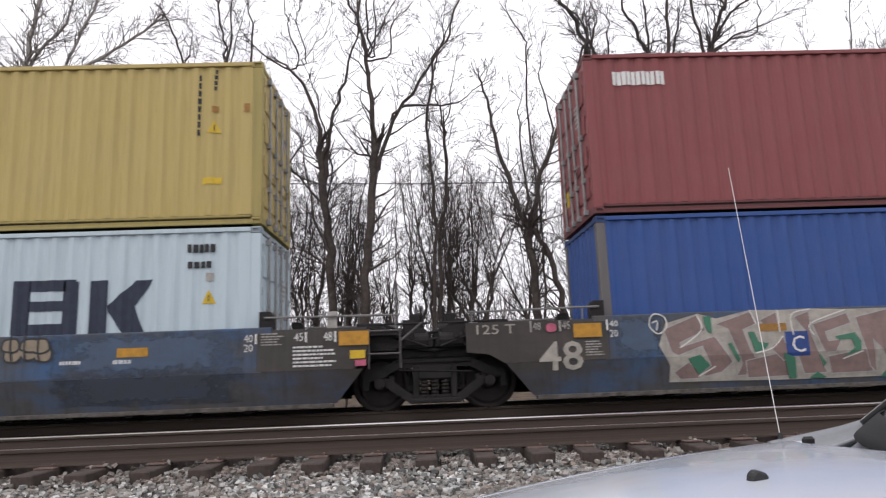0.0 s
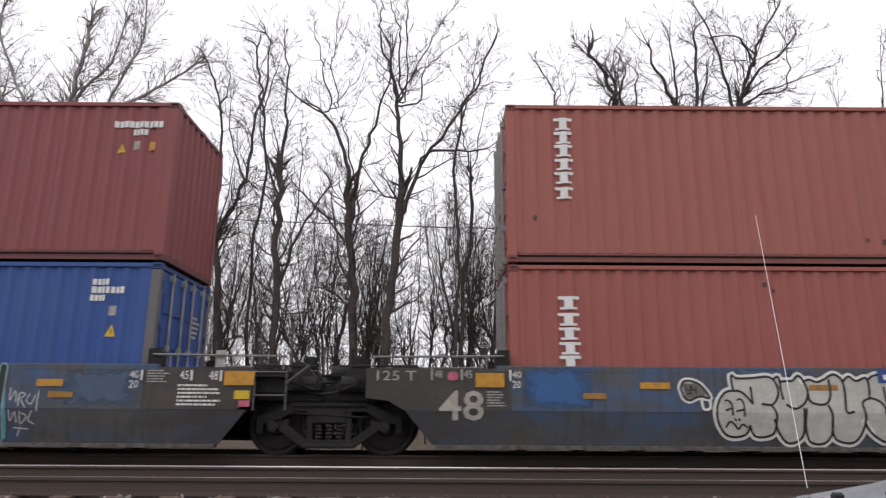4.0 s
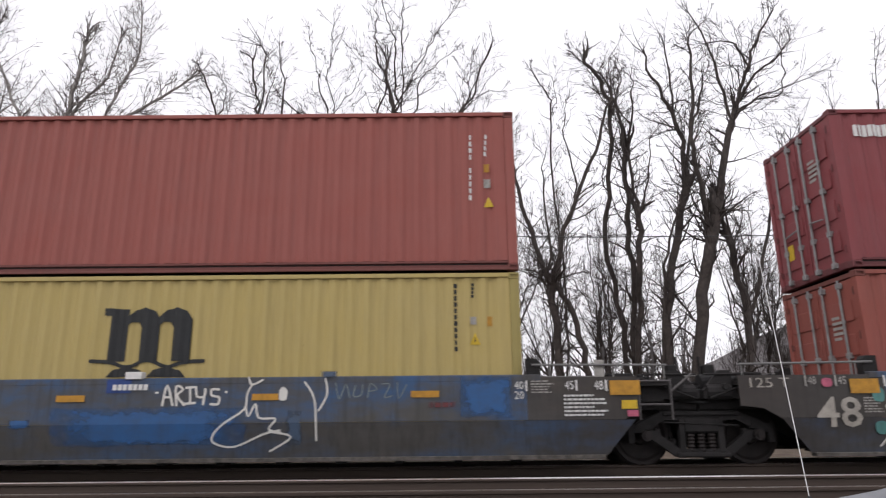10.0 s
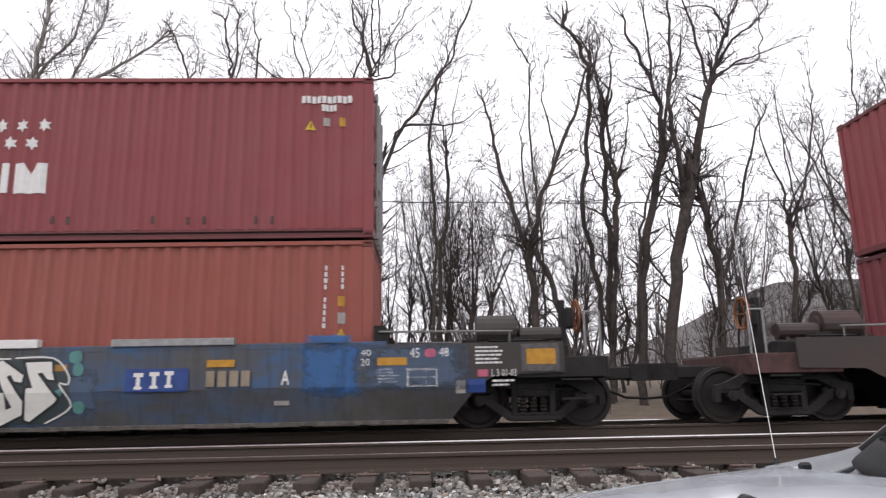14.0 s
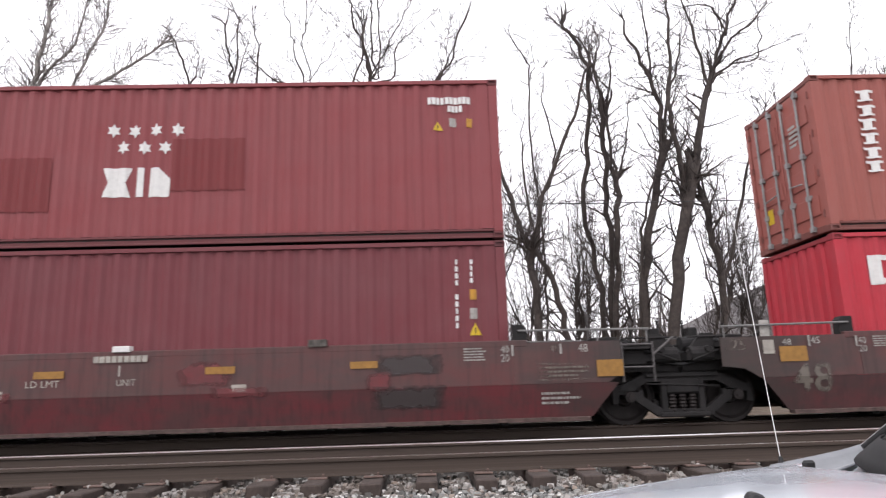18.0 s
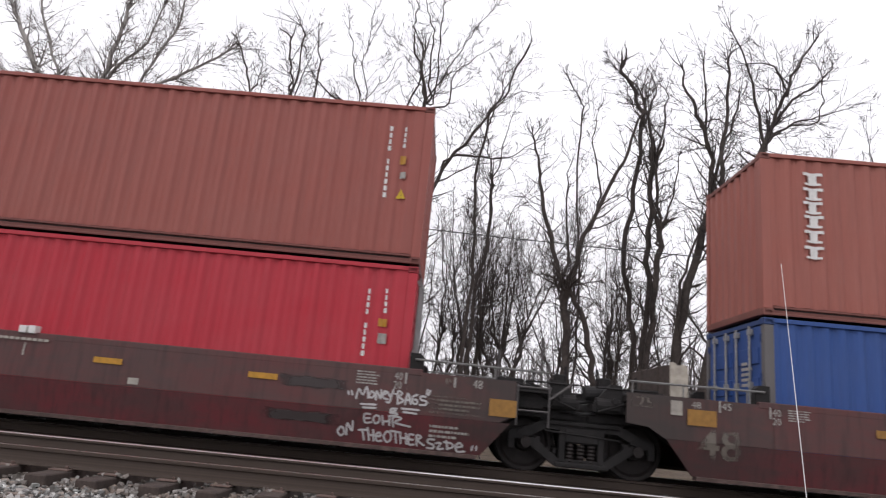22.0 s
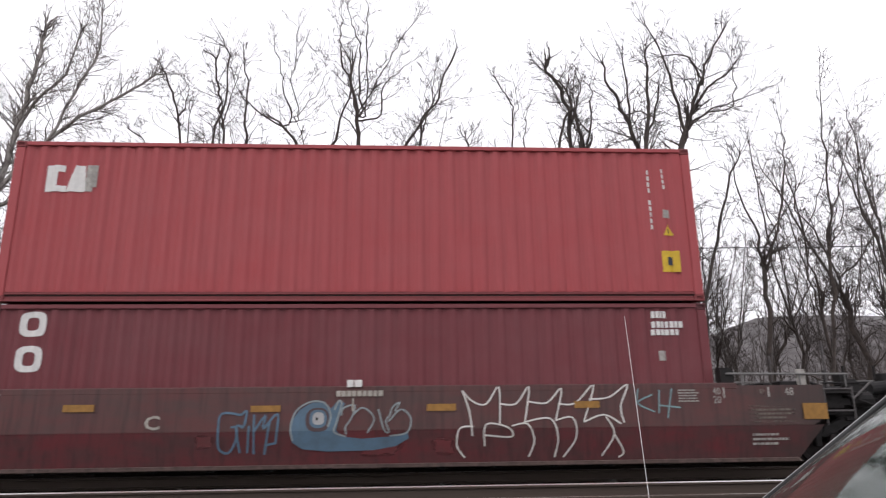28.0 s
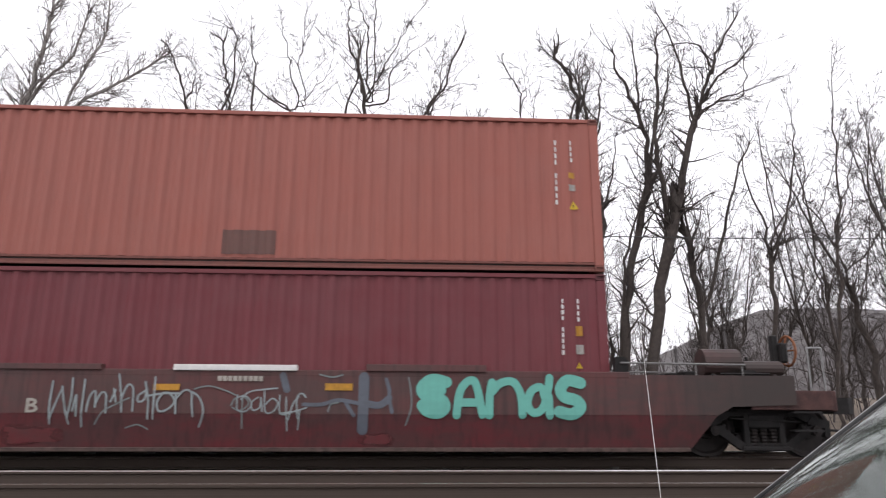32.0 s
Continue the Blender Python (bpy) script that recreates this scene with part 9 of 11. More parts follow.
code_column(u, "white", 11.64, 2.50, 11.66, 2.09, 4)
rect(u, "plate", "dirty_white", 11.59, 11.72, 1.54, 1.70, 1)
triangle(u, 11.57, 11.76, 1.21, 1.41)
rect(u, "plate", "yellow_sign", 11.51, 11.83, 0.53, 0.92, 1)
code_row(u, "navy", 11.60, 11.73, 0.65, 0.80, 1)
ring(l, "white", 0.50, 0.91, 2.05, 2.47)
ring(l, "white", 0.50, 0.91, 1.47, 1.90)
code_row(l, "white", 11.21, 11.48, 2.33, 2.45, 4)
code_row(l, "white", 11.20, 11.76, 2.16, 2.27, 7)
code_row(l, "white", 11.18, 11.69, 2.03, 2.13, 6)
rect(l, "plate", "dirty_white", 11.28, 11.41, 1.59, 1.76, 1)
rect(w, "reflector", "dull_amber", 1.52, 2.00, 1.04, 1.15, 4)
rect(w, "reflector", "dull_amber", 4.43, 4.90, 1.01, 1.11, 4)
rect(w, "reflector", "dull_amber", 7.24, 7.71, 1.00, 1.11, 4)
rect(w, "reflector", "dull_amber", 9.66, 10.08, 1.02, 1.13, 4)
words(w, "lettering", "C", "cream_spray", 2.79, 3.03, 0.75, 0.97, 3, bold=0.020)
code_row(w, "cream_spray", 5.78, 6.54, 1.24, 1.33, 9)
stroke(w, "stencil", "cream_spray", 0.030, [(6.05, 1.20), (6.05, 1.02)], 6)
rect(w, "latch", "white", 5.95, 6.05, 1.39, 1.50, 1)
rect(w, "latch", "white", 6.07, 6.19, 1.39, 1.50, 1)
lines(w, "tag", "blue_spray", 0.035, [[(4.27, 0.97), (3.98, 0.99), (3.94, 0.71), (3.96, 0.45), (4.11, 0.39), (4.22, 0.58), (4.23, 0.77), (4.15, 0.78)], [(4.32, 0.78), (4.22, 0.78), (4.28, 0.40)], [(4.29, 0.97), (4.37, 1.03), (4.35, 0.84), (4.31, 0.78)], [(4.42, 0.79), (4.40, 0.40)], [(4.49, 0.96), (4.50, 0.38)], [(4.49, 0.70), (4.67, 0.96), (4.64, 0.75), (4.86, 0.98), (4.84, 0.53)], [(4.74, 0.87), (4.67, 0.37)], [(4.84, 0.53), (4.68, 0.50)]], 3.0)
poly(w, "spray_fill", "blue_spray", [(5.07, 0.67), (5.08, 0.86), (5.20, 1.04), (5.40, 1.15), (5.60, 1.16), (5.70, 1.05), (5.82, 1.19), (5.92, 1.13), (5.83, 0.91), (5.79, 0.71), (5.87, 0.62), (6.20, 0.58), (6.65, 0.61), (6.93, 0.66), (6.95, 0.58), (6.74, 0.46), (6.38, 0.40), (5.66, 0.39), (5.26, 0.43), (5.10, 0.53)], 2.0)
blob(w, "spray_shape", "bn_shadow", 5.30, 5.68, 0.69, 1.07, 3.0, 0.03)
blob(w, "spray_shape", "blue_spray", 5.36, 5.64, 0.75, 1.04, 3.4, 0.03)
blob(w, "tag_blob", "pale_spray", 5.41, 5.60, 0.80, 1.00, 3.8, 0.03)
blob(w, "tag_blob", "black", 5.46, 5.50, 0.87, 0.92, 4.2, 0.03)
lines(w, "tag", "chalk_spray", 0.026, [[(5.10, 0.57), (5.07, 0.78), (5.15, 1.02), (5.37, 1.16), (5.60, 1.14), (5.70, 0.95), (5.66, 0.78)], [(5.76, 1.04), (5.82, 1.17), (5.87, 1.13), (5.80, 0.86), (5.76, 0.69), (5.94, 0.62)], [(5.87, 0.95), (5.90, 1.06), (6.08, 1.10), (6.03, 0.90), (5.94, 0.77), (5.95, 0.66)], [(6.05, 0.95), (6.19, 1.06), (6.33, 0.99), (6.39, 0.86), (6.29, 0.68)], [(6.46, 1.03), (6.55, 0.72), (6.63, 0.68), (6.58, 0.85), (6.64, 0.94), (6.69, 1.07), (6.80, 1.14), (6.73, 1.01)], [(6.63, 0.85), (6.82, 1.03), (6.98, 0.89), (6.92, 0.67), (6.65, 0.62)]], 5.0)
stroke(w, "tag", "white_spray", 0.025, [(7.82, 1.31), (7.99, 1.14), (8.21, 1.10), (8.42, 1.37), (8.42, 0.78)], 3)
stroke(w, "tag", "white_spray", 0.025, [(7.82, 1.31), (7.93, 0.98), (7.97, 0.61)], 3)
stroke(w, "tag", "white_spray", 0.025, [(8.43, 1.10), (8.70, 1.10), (8.92, 1.37), (8.83, 0.81)], 3)
stroke(w, "tag", "white_spray", 0.025, [(8.91, 1.13), (9.21, 1.11), (9.46, 1.34), (9.34, 0.83)], 3)
stroke(w, "tag", "white_spray", 0.025, [(9.40, 1.09), (9.68, 1.10), (10.00, 1.39), (9.81, 0.82)], 3)
stroke(w, "tag", "white_spray", 0.025, [(9.92, 1.16), (10.25, 1.19), (10.57, 1.39), (10.43, 1.04), (10.47, 0.79)], 3)
stroke(w, "tag", "white_spray", 0.025, [(7.98, 0.75), (7.77, 0.72), (7.72, 0.46), (7.84, 0.27)], 3)
stroke(w, "tag", "white_spray", 0.025, [(8.17, 0.45), (8.20, 0.78), (8.55, 0.73), (8.61, 0.58), (8.19, 0.61)], 3)
stroke(w, "tag", "white_spray", 0.025, [(8.62, 0.75), (8.87, 0.78), (8.98, 0.53), (8.89, 0.27)], 3)
stroke(w, "tag", "white_spray", 0.025, [(8.83, 0.81), (9.25, 0.86), (9.37, 0.56), (9.31, 0.26)], 3)
stroke(w, "tag", "white_spray", 0.025, [(9.34, 0.83), (9.62, 0.87), (9.67, 0.56), (9.46, 0.26)], 3)
stroke(w, "tag", "white_spray", 0.025, [(9.81, 0.80), (10.14, 0.91), (10.41, 0.77)], 3)
stroke(w, "tag", "white_spray", 0.025, [(10.18, 0.87), (10.30, 0.60), (10.09, 0.27)], 3)
stroke(w, "tag", "white_spray", 0.025, [(10.30, 0.60), (10.45, 0.33), (10.37, 0.24)], 3)
stroke(w, "tag", "pale_cyan_spray", 0.025, [(10.74, 1.31), (10.70, 1.08)], 3)
stroke(w, "tag", "pale_cyan_spray", 0.025, [(10.97, 1.22), (10.72, 1.09), (10.99, 0.95)], 3)
stroke(w, "tag", "pale_cyan_spray", 0.025, [(11.10, 1.29), (11.07, 0.93)], 3)
stroke(w, "tag", "pale_cyan_spray", 0.025, [(11.31, 1.31), (11.21, 0.85)], 3)
stroke(w, "tag", "pale_cyan_spray", 0.025, [(11.08, 1.05), (11.43, 1.01)], 3)
blob(w, "paint_patch", "coat_red", 6.01, 6.91, 0.28, 0.57, 1, 0.30)
blob(w, "paint_patch", "coat_red", 7.27, 7.76, 0.27, 0.64, 1, 0.30)
blob(w, "paint_patch", "coat_red", 3.54, 3.90, 0.43, 0.69, 1, 0.30)
w, l, u = UNITS[9]
brown_car_left_end(w)
glyph(u, "white", 0.60, 0.91, 2.31, 2.54)
glyph(u, "white", 0.61, 0.92, 2.06, 2.28)
glyph(u, "white", 0.61, 0.92, 1.81, 2.03)
glyph(u, "white", 0.62, 0.92, 1.53, 1.75)
glyph(u, "white", 0.61, 0.91, 1.28, 1.50)
glyph(u, "white", 0.61, 0.91, 1.02, 1.23)
rect(u, "repaint_patch", "brown_patch", 5.51, 6.42, 0.23, 0.66, 1)
code_column(u, "white", 11.40, 2.49, 11.39, 1.09, 11)
code_column(u, "white", 11.68, 2.49, 11.69, 2.04, 4)
rect(u, "plate", "amber", 11.62, 11.73, 1.74, 1.85, 1)
rect(u, "plate", "dirty_white", 11.62, 11.74, 1.50, 1.62, 1)
triangle(u, 11.61, 11.78, 1.15, 1.31)
code_column(l, "white", 11.43, 2.47, 11.41, 1.38, 11)
code_column(l, "white", 11.70, 2.47, 11.70, 2.05, 4)
rect(l, "plate", "amber", 11.64, 11.75, 1.81, 1.98, 1)
rect(l, "plate", "dirty_white", 11.63, 11.76, 1.50, 1.66, 1)
triangle(l, 11.62, 11.74, 1.26, 1.36)
rect(l, "logo_panel", "white", 0.51, 1.75, 2.04, 2.64, 1)
rect(l, "logo_panel", "navy", 0.54, 1.72, 2.07, 2.61, 2)
for k in range(4):
    a = 2.345 + 0.062 * k
    poly(l, "logo_shape", "yellow_sign", [(0.84, 2.455 + 0.012 * k), (1.70, a), (1.70, a + 0.042), (0.84, 2.462 + 0.012 * k)], 3)
poly(l, "logo_shape", "white", [(0.58, 2.10), (0.71, 2.10), (0.69, 2.32), (0.72, 2.34), (0.69, 2.40), (0.69, 2.47), (0.645, 2.53), (0.60, 2.47), (0.60, 2.40), (0.57, 2.34), (0.60, 2.32)], 3)
for k, (a, b, top) in enumerate(((0.76, 0.92, 2.39), (0.94, 1.07, 2.30), (1.09, 1.24, 2.29), (1.26, 1.39, 2.28), (1.41, 1.55, 2.27), (1.57, 1.69, 2.26))):
    poly(l, "logo_shape", "white", [(a, 2.11), (b - 0.02, 2.10), (b, top - 0.03), (b - 0.03, top), (a + 0.05, top)], 3)
rect(w, "reflector", "dull_amber", 1.62, 2.10, 1.04, 1.17, 4)
rect(w, "reflector", "amber", 4.72, 5.13, 1.07, 1.17, 4)
rect(w, "reflector", "amber", 7.43, 7.87, 1.08, 1.19, 4)
code_row(w, "cream_spray", 0.12, 1.07, 0.74, 0.96, 4)
code_row(w, "cream_spray", 1.27, 2.32, 0.73, 0.96, 6)
words(w, "lettering", "B", "cream_spray", 2.79, 2.98, 0.72, 0.94, 3, bold=0.020)
rect(w, "side_bar", "white", 5.01, 6.97, 1.37, 1.48, 1)
rect(w, "side_bar", "bn_well", 1.95, 3.89, 1.42, 1.48, 1)
rect(w, "side_bar", "bn_well", 0.11, 0.82, 1.42, 1.48, 1)
rect(w, "side_bar", "bn_well", 8.08, 10.04, 1.43, 1.50, 1)
code_row(w, "cream_spray", 5.72, 6.45, 1.22, 1.30, 9)
bars(w, "stencil", "dirty_white", 0.16, 0.64, 1.12, 1.34, 5, 1)
lines(w, "tag", "chalk_spray", 0.030, [[(3.16, 1.20), (3.15, 0.87), (3.17, 0.55)], [(3.17, 0.63), (3.24, 0.87), (3.32, 1.11)], [(3.31, 1.12), (3.38, 0.82), (3.46, 0.55)], [(3.44, 0.65), (3.47, 0.96), (3.46, 1.25)], [(3.51, 0.75), (3.54, 1.00), (3.57, 0.67)], [(3.65, 1.23), (3.65, 0.91), (3.65, 0.69), (3.66, 0.51)], [(3.72, 0.74), (3.75, 0.96), (3.83, 1.05), (3.85, 0.81)], [(3.85, 0.86), (3.92, 1.02), (4.00, 1.00), (4.02, 0.72)], [(4.08, 0.89), (4.14, 1.07)], [(4.11, 1.09), (4.16, 0.89)], [(4.17, 1.32), (4.23, 1.00), (4.26, 0.74)], [(4.24, 0.95), (4.32, 1.15), (4.41, 1.09), (4.43, 0.75)]], 3.0)
lines(w, "tag", "chalk_spray", 0.030, [[(4.61, 1.07), (4.50, 0.98), (4.51, 0.89), (4.60, 0.93), (4.62, 1.07)], [(4.59, 1.20), (4.66, 0.91), (4.67, 0.63)], [(4.74, 1.27), (4.75, 0.63)], [(4.64, 0.98), (4.88, 1.02), (5.14, 1.02)], [(4.88, 1.03), (4.80, 0.89), (4.84, 0.75), (4.96, 0.77), (5.07, 0.89), (4.99, 1.02), (4.88, 1.03)], [(5.08, 1.02), (5.10, 0.71)], [(5.10, 0.95), (5.21, 1.07), (5.32, 1.04), (5.34, 0.87), (5.37, 0.67)], [(5.33, 1.05), (5.46, 0.95), (5.53, 0.74), (5.47, 0.51)]], 4.0)
lines(w, "tag", "faint_teal_spray", 0.022, [[(5.36, 1.09), (5.59, 1.14), (5.86, 1.07), (6.02, 1.00)], [(3.86, 0.54), (3.98, 0.74), (4.24, 0.89), (4.37, 0.95)], [(4.34, 0.49), (4.52, 0.54), (4.68, 0.47)], [(5.96, 0.84), (6.02, 0.95), (6.16, 0.97), (6.23, 0.86), (6.10, 0.76), (5.98, 0.81)], [(6.13, 1.00), (6.14, 0.49)]], 5.0)
lines(w, "tag", "chalk_spray", 0.024, [[(6.05, 1.00), (6.06, 0.78), (6.19, 0.75), (6.28, 0.86), (6.19, 0.98), (6.06, 0.97)], [(6.38, 0.97), (6.28, 0.89), (6.30, 0.77), (6.41, 0.81), (6.42, 0.97), (6.45, 0.75)], [(6.47, 1.09), (6.50, 0.75), (6.63, 0.75), (6.69, 0.88), (6.60, 0.95), (6.50, 0.86)], [(6.72, 1.00), (6.73, 0.72), (6.87, 0.72)], [(6.82, 0.97), (6.83, 0.68)], [(7.01, 0.65), (6.99, 0.96), (7.07, 1.03), (7.13, 0.97)], [(6.87, 0.63), (6.93, 0.86), (7.02, 0.98)], [(6.73, 0.72), (6.96, 0.75), (7.15, 0.81)], [(6.11, 0.93), (6.23, 1.05), (6.46, 1.09), (6.67, 1.11)]], 6.0)
lines(w, "tag", "chalk_spray", 0.024, [[(7.04, 0.75), (7.02, 0.47)], [(6.84, 0.66), (6.85, 0.45)]], 6.0)
lines(w, "spray_fill", "slate_spray", 0.170, [[(8.05, 1.29), (8.05, 1.00), (8.05, 0.78), (8.04, 0.47)]], 2.0)
lines(w, "spray_fill", "slate_spray", 0.110, [[(8.05, 0.89), (8.30, 0.85), (8.46, 0.96)], [(6.75, 1.31), (6.82, 1.09)]], 2.3)
lines(w, "spray_fill", "slate_spray", 0.060, [[(8.46, 0.93), (8.46, 1.09), (8.41, 1.26)], [(7.10, 0.86), (7.38, 0.86), (7.65, 0.93), (7.96, 0.88)], [(7.77, 0.89), (7.90, 0.69)], [(8.46, 0.96), (8.51, 0.75)]], 2.6)
lines(w, "tag", "faint_teal_spray", 0.025, [[(7.49, 0.75), (7.53, 0.86), (7.65, 0.89)], [(8.77, 1.29), (8.81, 1.09), (8.82, 0.82), (8.73, 0.54)], [(7.34, 1.33), (7.54, 1.29), (7.71, 1.33)]], 3.0)
lines(w, "graffiti_letter", "turquoise_spray", 0.190, [[(9.38, 1.22), (9.15, 1.26), (8.99, 1.13), (9.06, 1.00), (9.29, 0.95), (9.36, 0.83), (9.26, 0.74), (9.09, 0.76), (9.00, 0.85)]], 4.0)
lines(w, "graffiti_letter", "turquoise_spray", 0.150, [[(9.11, 1.15), (9.31, 1.09)], [(9.13, 0.87), (9.24, 0.84)]], 4.5)
lines(w, "graffiti_letter", "turquoise_spray", 0.130, [[(9.55, 0.70), (9.60, 1.05), (9.71, 1.22), (9.84, 1.24), (9.91, 1.03), (9.97, 0.71)], [(9.62, 0.90), (9.93, 0.90)], [(10.08, 0.70), (10.09, 1.00), (10.13, 1.22)], [(10.12, 1.06), (10.27, 1.21), (10.48, 1.23), (10.60, 1.03), (10.62, 0.71)], [(11.00, 0.97), (10.93, 1.15), (10.77, 1.08), (10.71, 0.87), (10.81, 0.74), (10.96, 0.82), (11.05, 1.10), (11.08, 1.30)], [(11.06, 1.00), (11.07, 0.70)]], 5.0)
lines(w, "graffiti_letter", "turquoise_spray", 0.190, [[(11.59, 1.22), (11.38, 1.26), (11.26, 1.13), (11.31, 1.00), (11.51, 0.94), (11.58, 0.83), (11.43, 0.72), (11.23, 0.76)]], 6.0)
blob(w, "paint_patch", "coat_red", 2.23, 3.49, 0.20, 0.56, 1, 0.30)
blob(w, "paint_patch", "coat_red", 7.91, 8.64, 0.20, 0.43, 1, 0.30)
hazard(l)


# The parked car ----------------------------------------------------------------
def car_paint():
    m, nt, b = base("silver_car_paint", 0.2, 0.12)
    v = coords(nt)
    flake, dust = noise_of(nt, v, 900.0, 2), noise_of(nt, v, 5.0, 6, 0.65)
    spots = noise_of(nt, v, 26.0, 5, 0.6)
    c = mixed(nt, ramp(nt, flake, [(0.3, 0), (0.7, 1)]), (0.80, 0.87, 0.96), (0.88, 0.93, 1.0))
    c = mixed(nt, ramp(nt, dust, [(0.45, 0), (0.8, 0.22)]), c, (0.45, 0.45, 0.45))
    c = mixed(nt, ramp(nt, spots, [(0.68, 0), (0.74, 0.35)]), c, (0.75, 0.75, 0.74))
    nt.links.new(c, b.inputs["Base Color"])
    nt.links.new(ramp(nt, dust, [(0.3, 0.12), (0.8, 0.30)]), b.inputs["Roughness"])
    b.inputs["Coat Weight"].default_value = 0.6
    b.inputs["Coat Roughness"].default_value = 0.12
    return m


def glass_mat(name, tint):
    m, nt, b = base(name, 0.02)
    b.inputs["Base Color"].default_value = (*tint, 1)
    b.inputs["Transmission Weight"].default_value = 0.92
    b.inputs["IOR"].default_value = 1.42
    dust = noise_of(nt, coords(nt), 8.0, 5, 0.6)
    nt.links.new(ramp(nt, dust, [(0.35, 0.02), (0.8, 0.14)]), b.inputs["Roughness"])
    return m


M["car"] = car_paint()
M["glass"] = glass_mat("green_tinted_glass", (0.19, 0.25, 0.22))
M["trim"] = plain("black_rubber_trim", (0.018, 0.018, 0.019), 0.6, vary=0.2, scale=20)
M["dash"] = plain("dark_dashboard_plastic", (0.045, 0.042, 0.04), 0.75, vary=0.2, scale=14)
# Body silver darkened to grey for the shade on the scuttle and wing ends.
M["scuttle"] = plain("shaded_silver_scuttle", (0.27, 0.28, 0.30), 0.35, vary=0.2, scale=12)
M["seal"] = plain("matt_black_seal", (0.012, 0.012, 0.013), 0.95, vary=0.3, scale=20)
M["tyre"] = plain("tyre_rubber", (0.02, 0.02, 0.021), 0.85, vary=0.25, scale=12)
M["alloy"] = plain("alloy_rim", (0.5, 0.5, 0.51), 0.35, 0.8, vary=0.15, scale=10)
M["steel_wire"] = plain("bright_steel_whip", (0.92, 0.9, 0.88), 0.5, 0.0, vary=0.05, bump=0)
M["lamp_glass"] = plain("clear_headlamp", (0.55, 0.57, 0.6), 0.12, 0.2, vary=0.1)
NEAR_Y, FAR_Y = -0.32, 1.41


def hood_z(x, y):
    s, back = (y - 0.545) / 0.865, max(0.0, x - 0.25) / 0.5
    return 0.455 + 0.19 * x - 0.05 * x * x + (0.105 - 0.07 * min(1, back) ** 1.5) * (1 - s * s)


def sheet(nx, ny, at, thick=0.012):
    """A curved panel: at(u, v) gives its outer surface; it gets a thickness."""
    bm = bmesh.new()
    top = [[bm.verts.new(at(i / nx, j / ny)) for j in range(ny + 1)] for i in range(nx + 1)]
    for i in range(nx):
        for j in range(ny):
            bm.faces.new((top[i][j], top[i + 1][j], top[i + 1][j + 1], top[i][j + 1]))
    bmesh.ops.dissolve_degenerate(bm, dist=0.002, edges=bm.edges[:])
    bmesh.ops.recalc_face_normals(bm, faces=bm.faces)
    bmesh.ops.solidify(bm, geom=bm.faces[:], thickness=thick)
    return bm


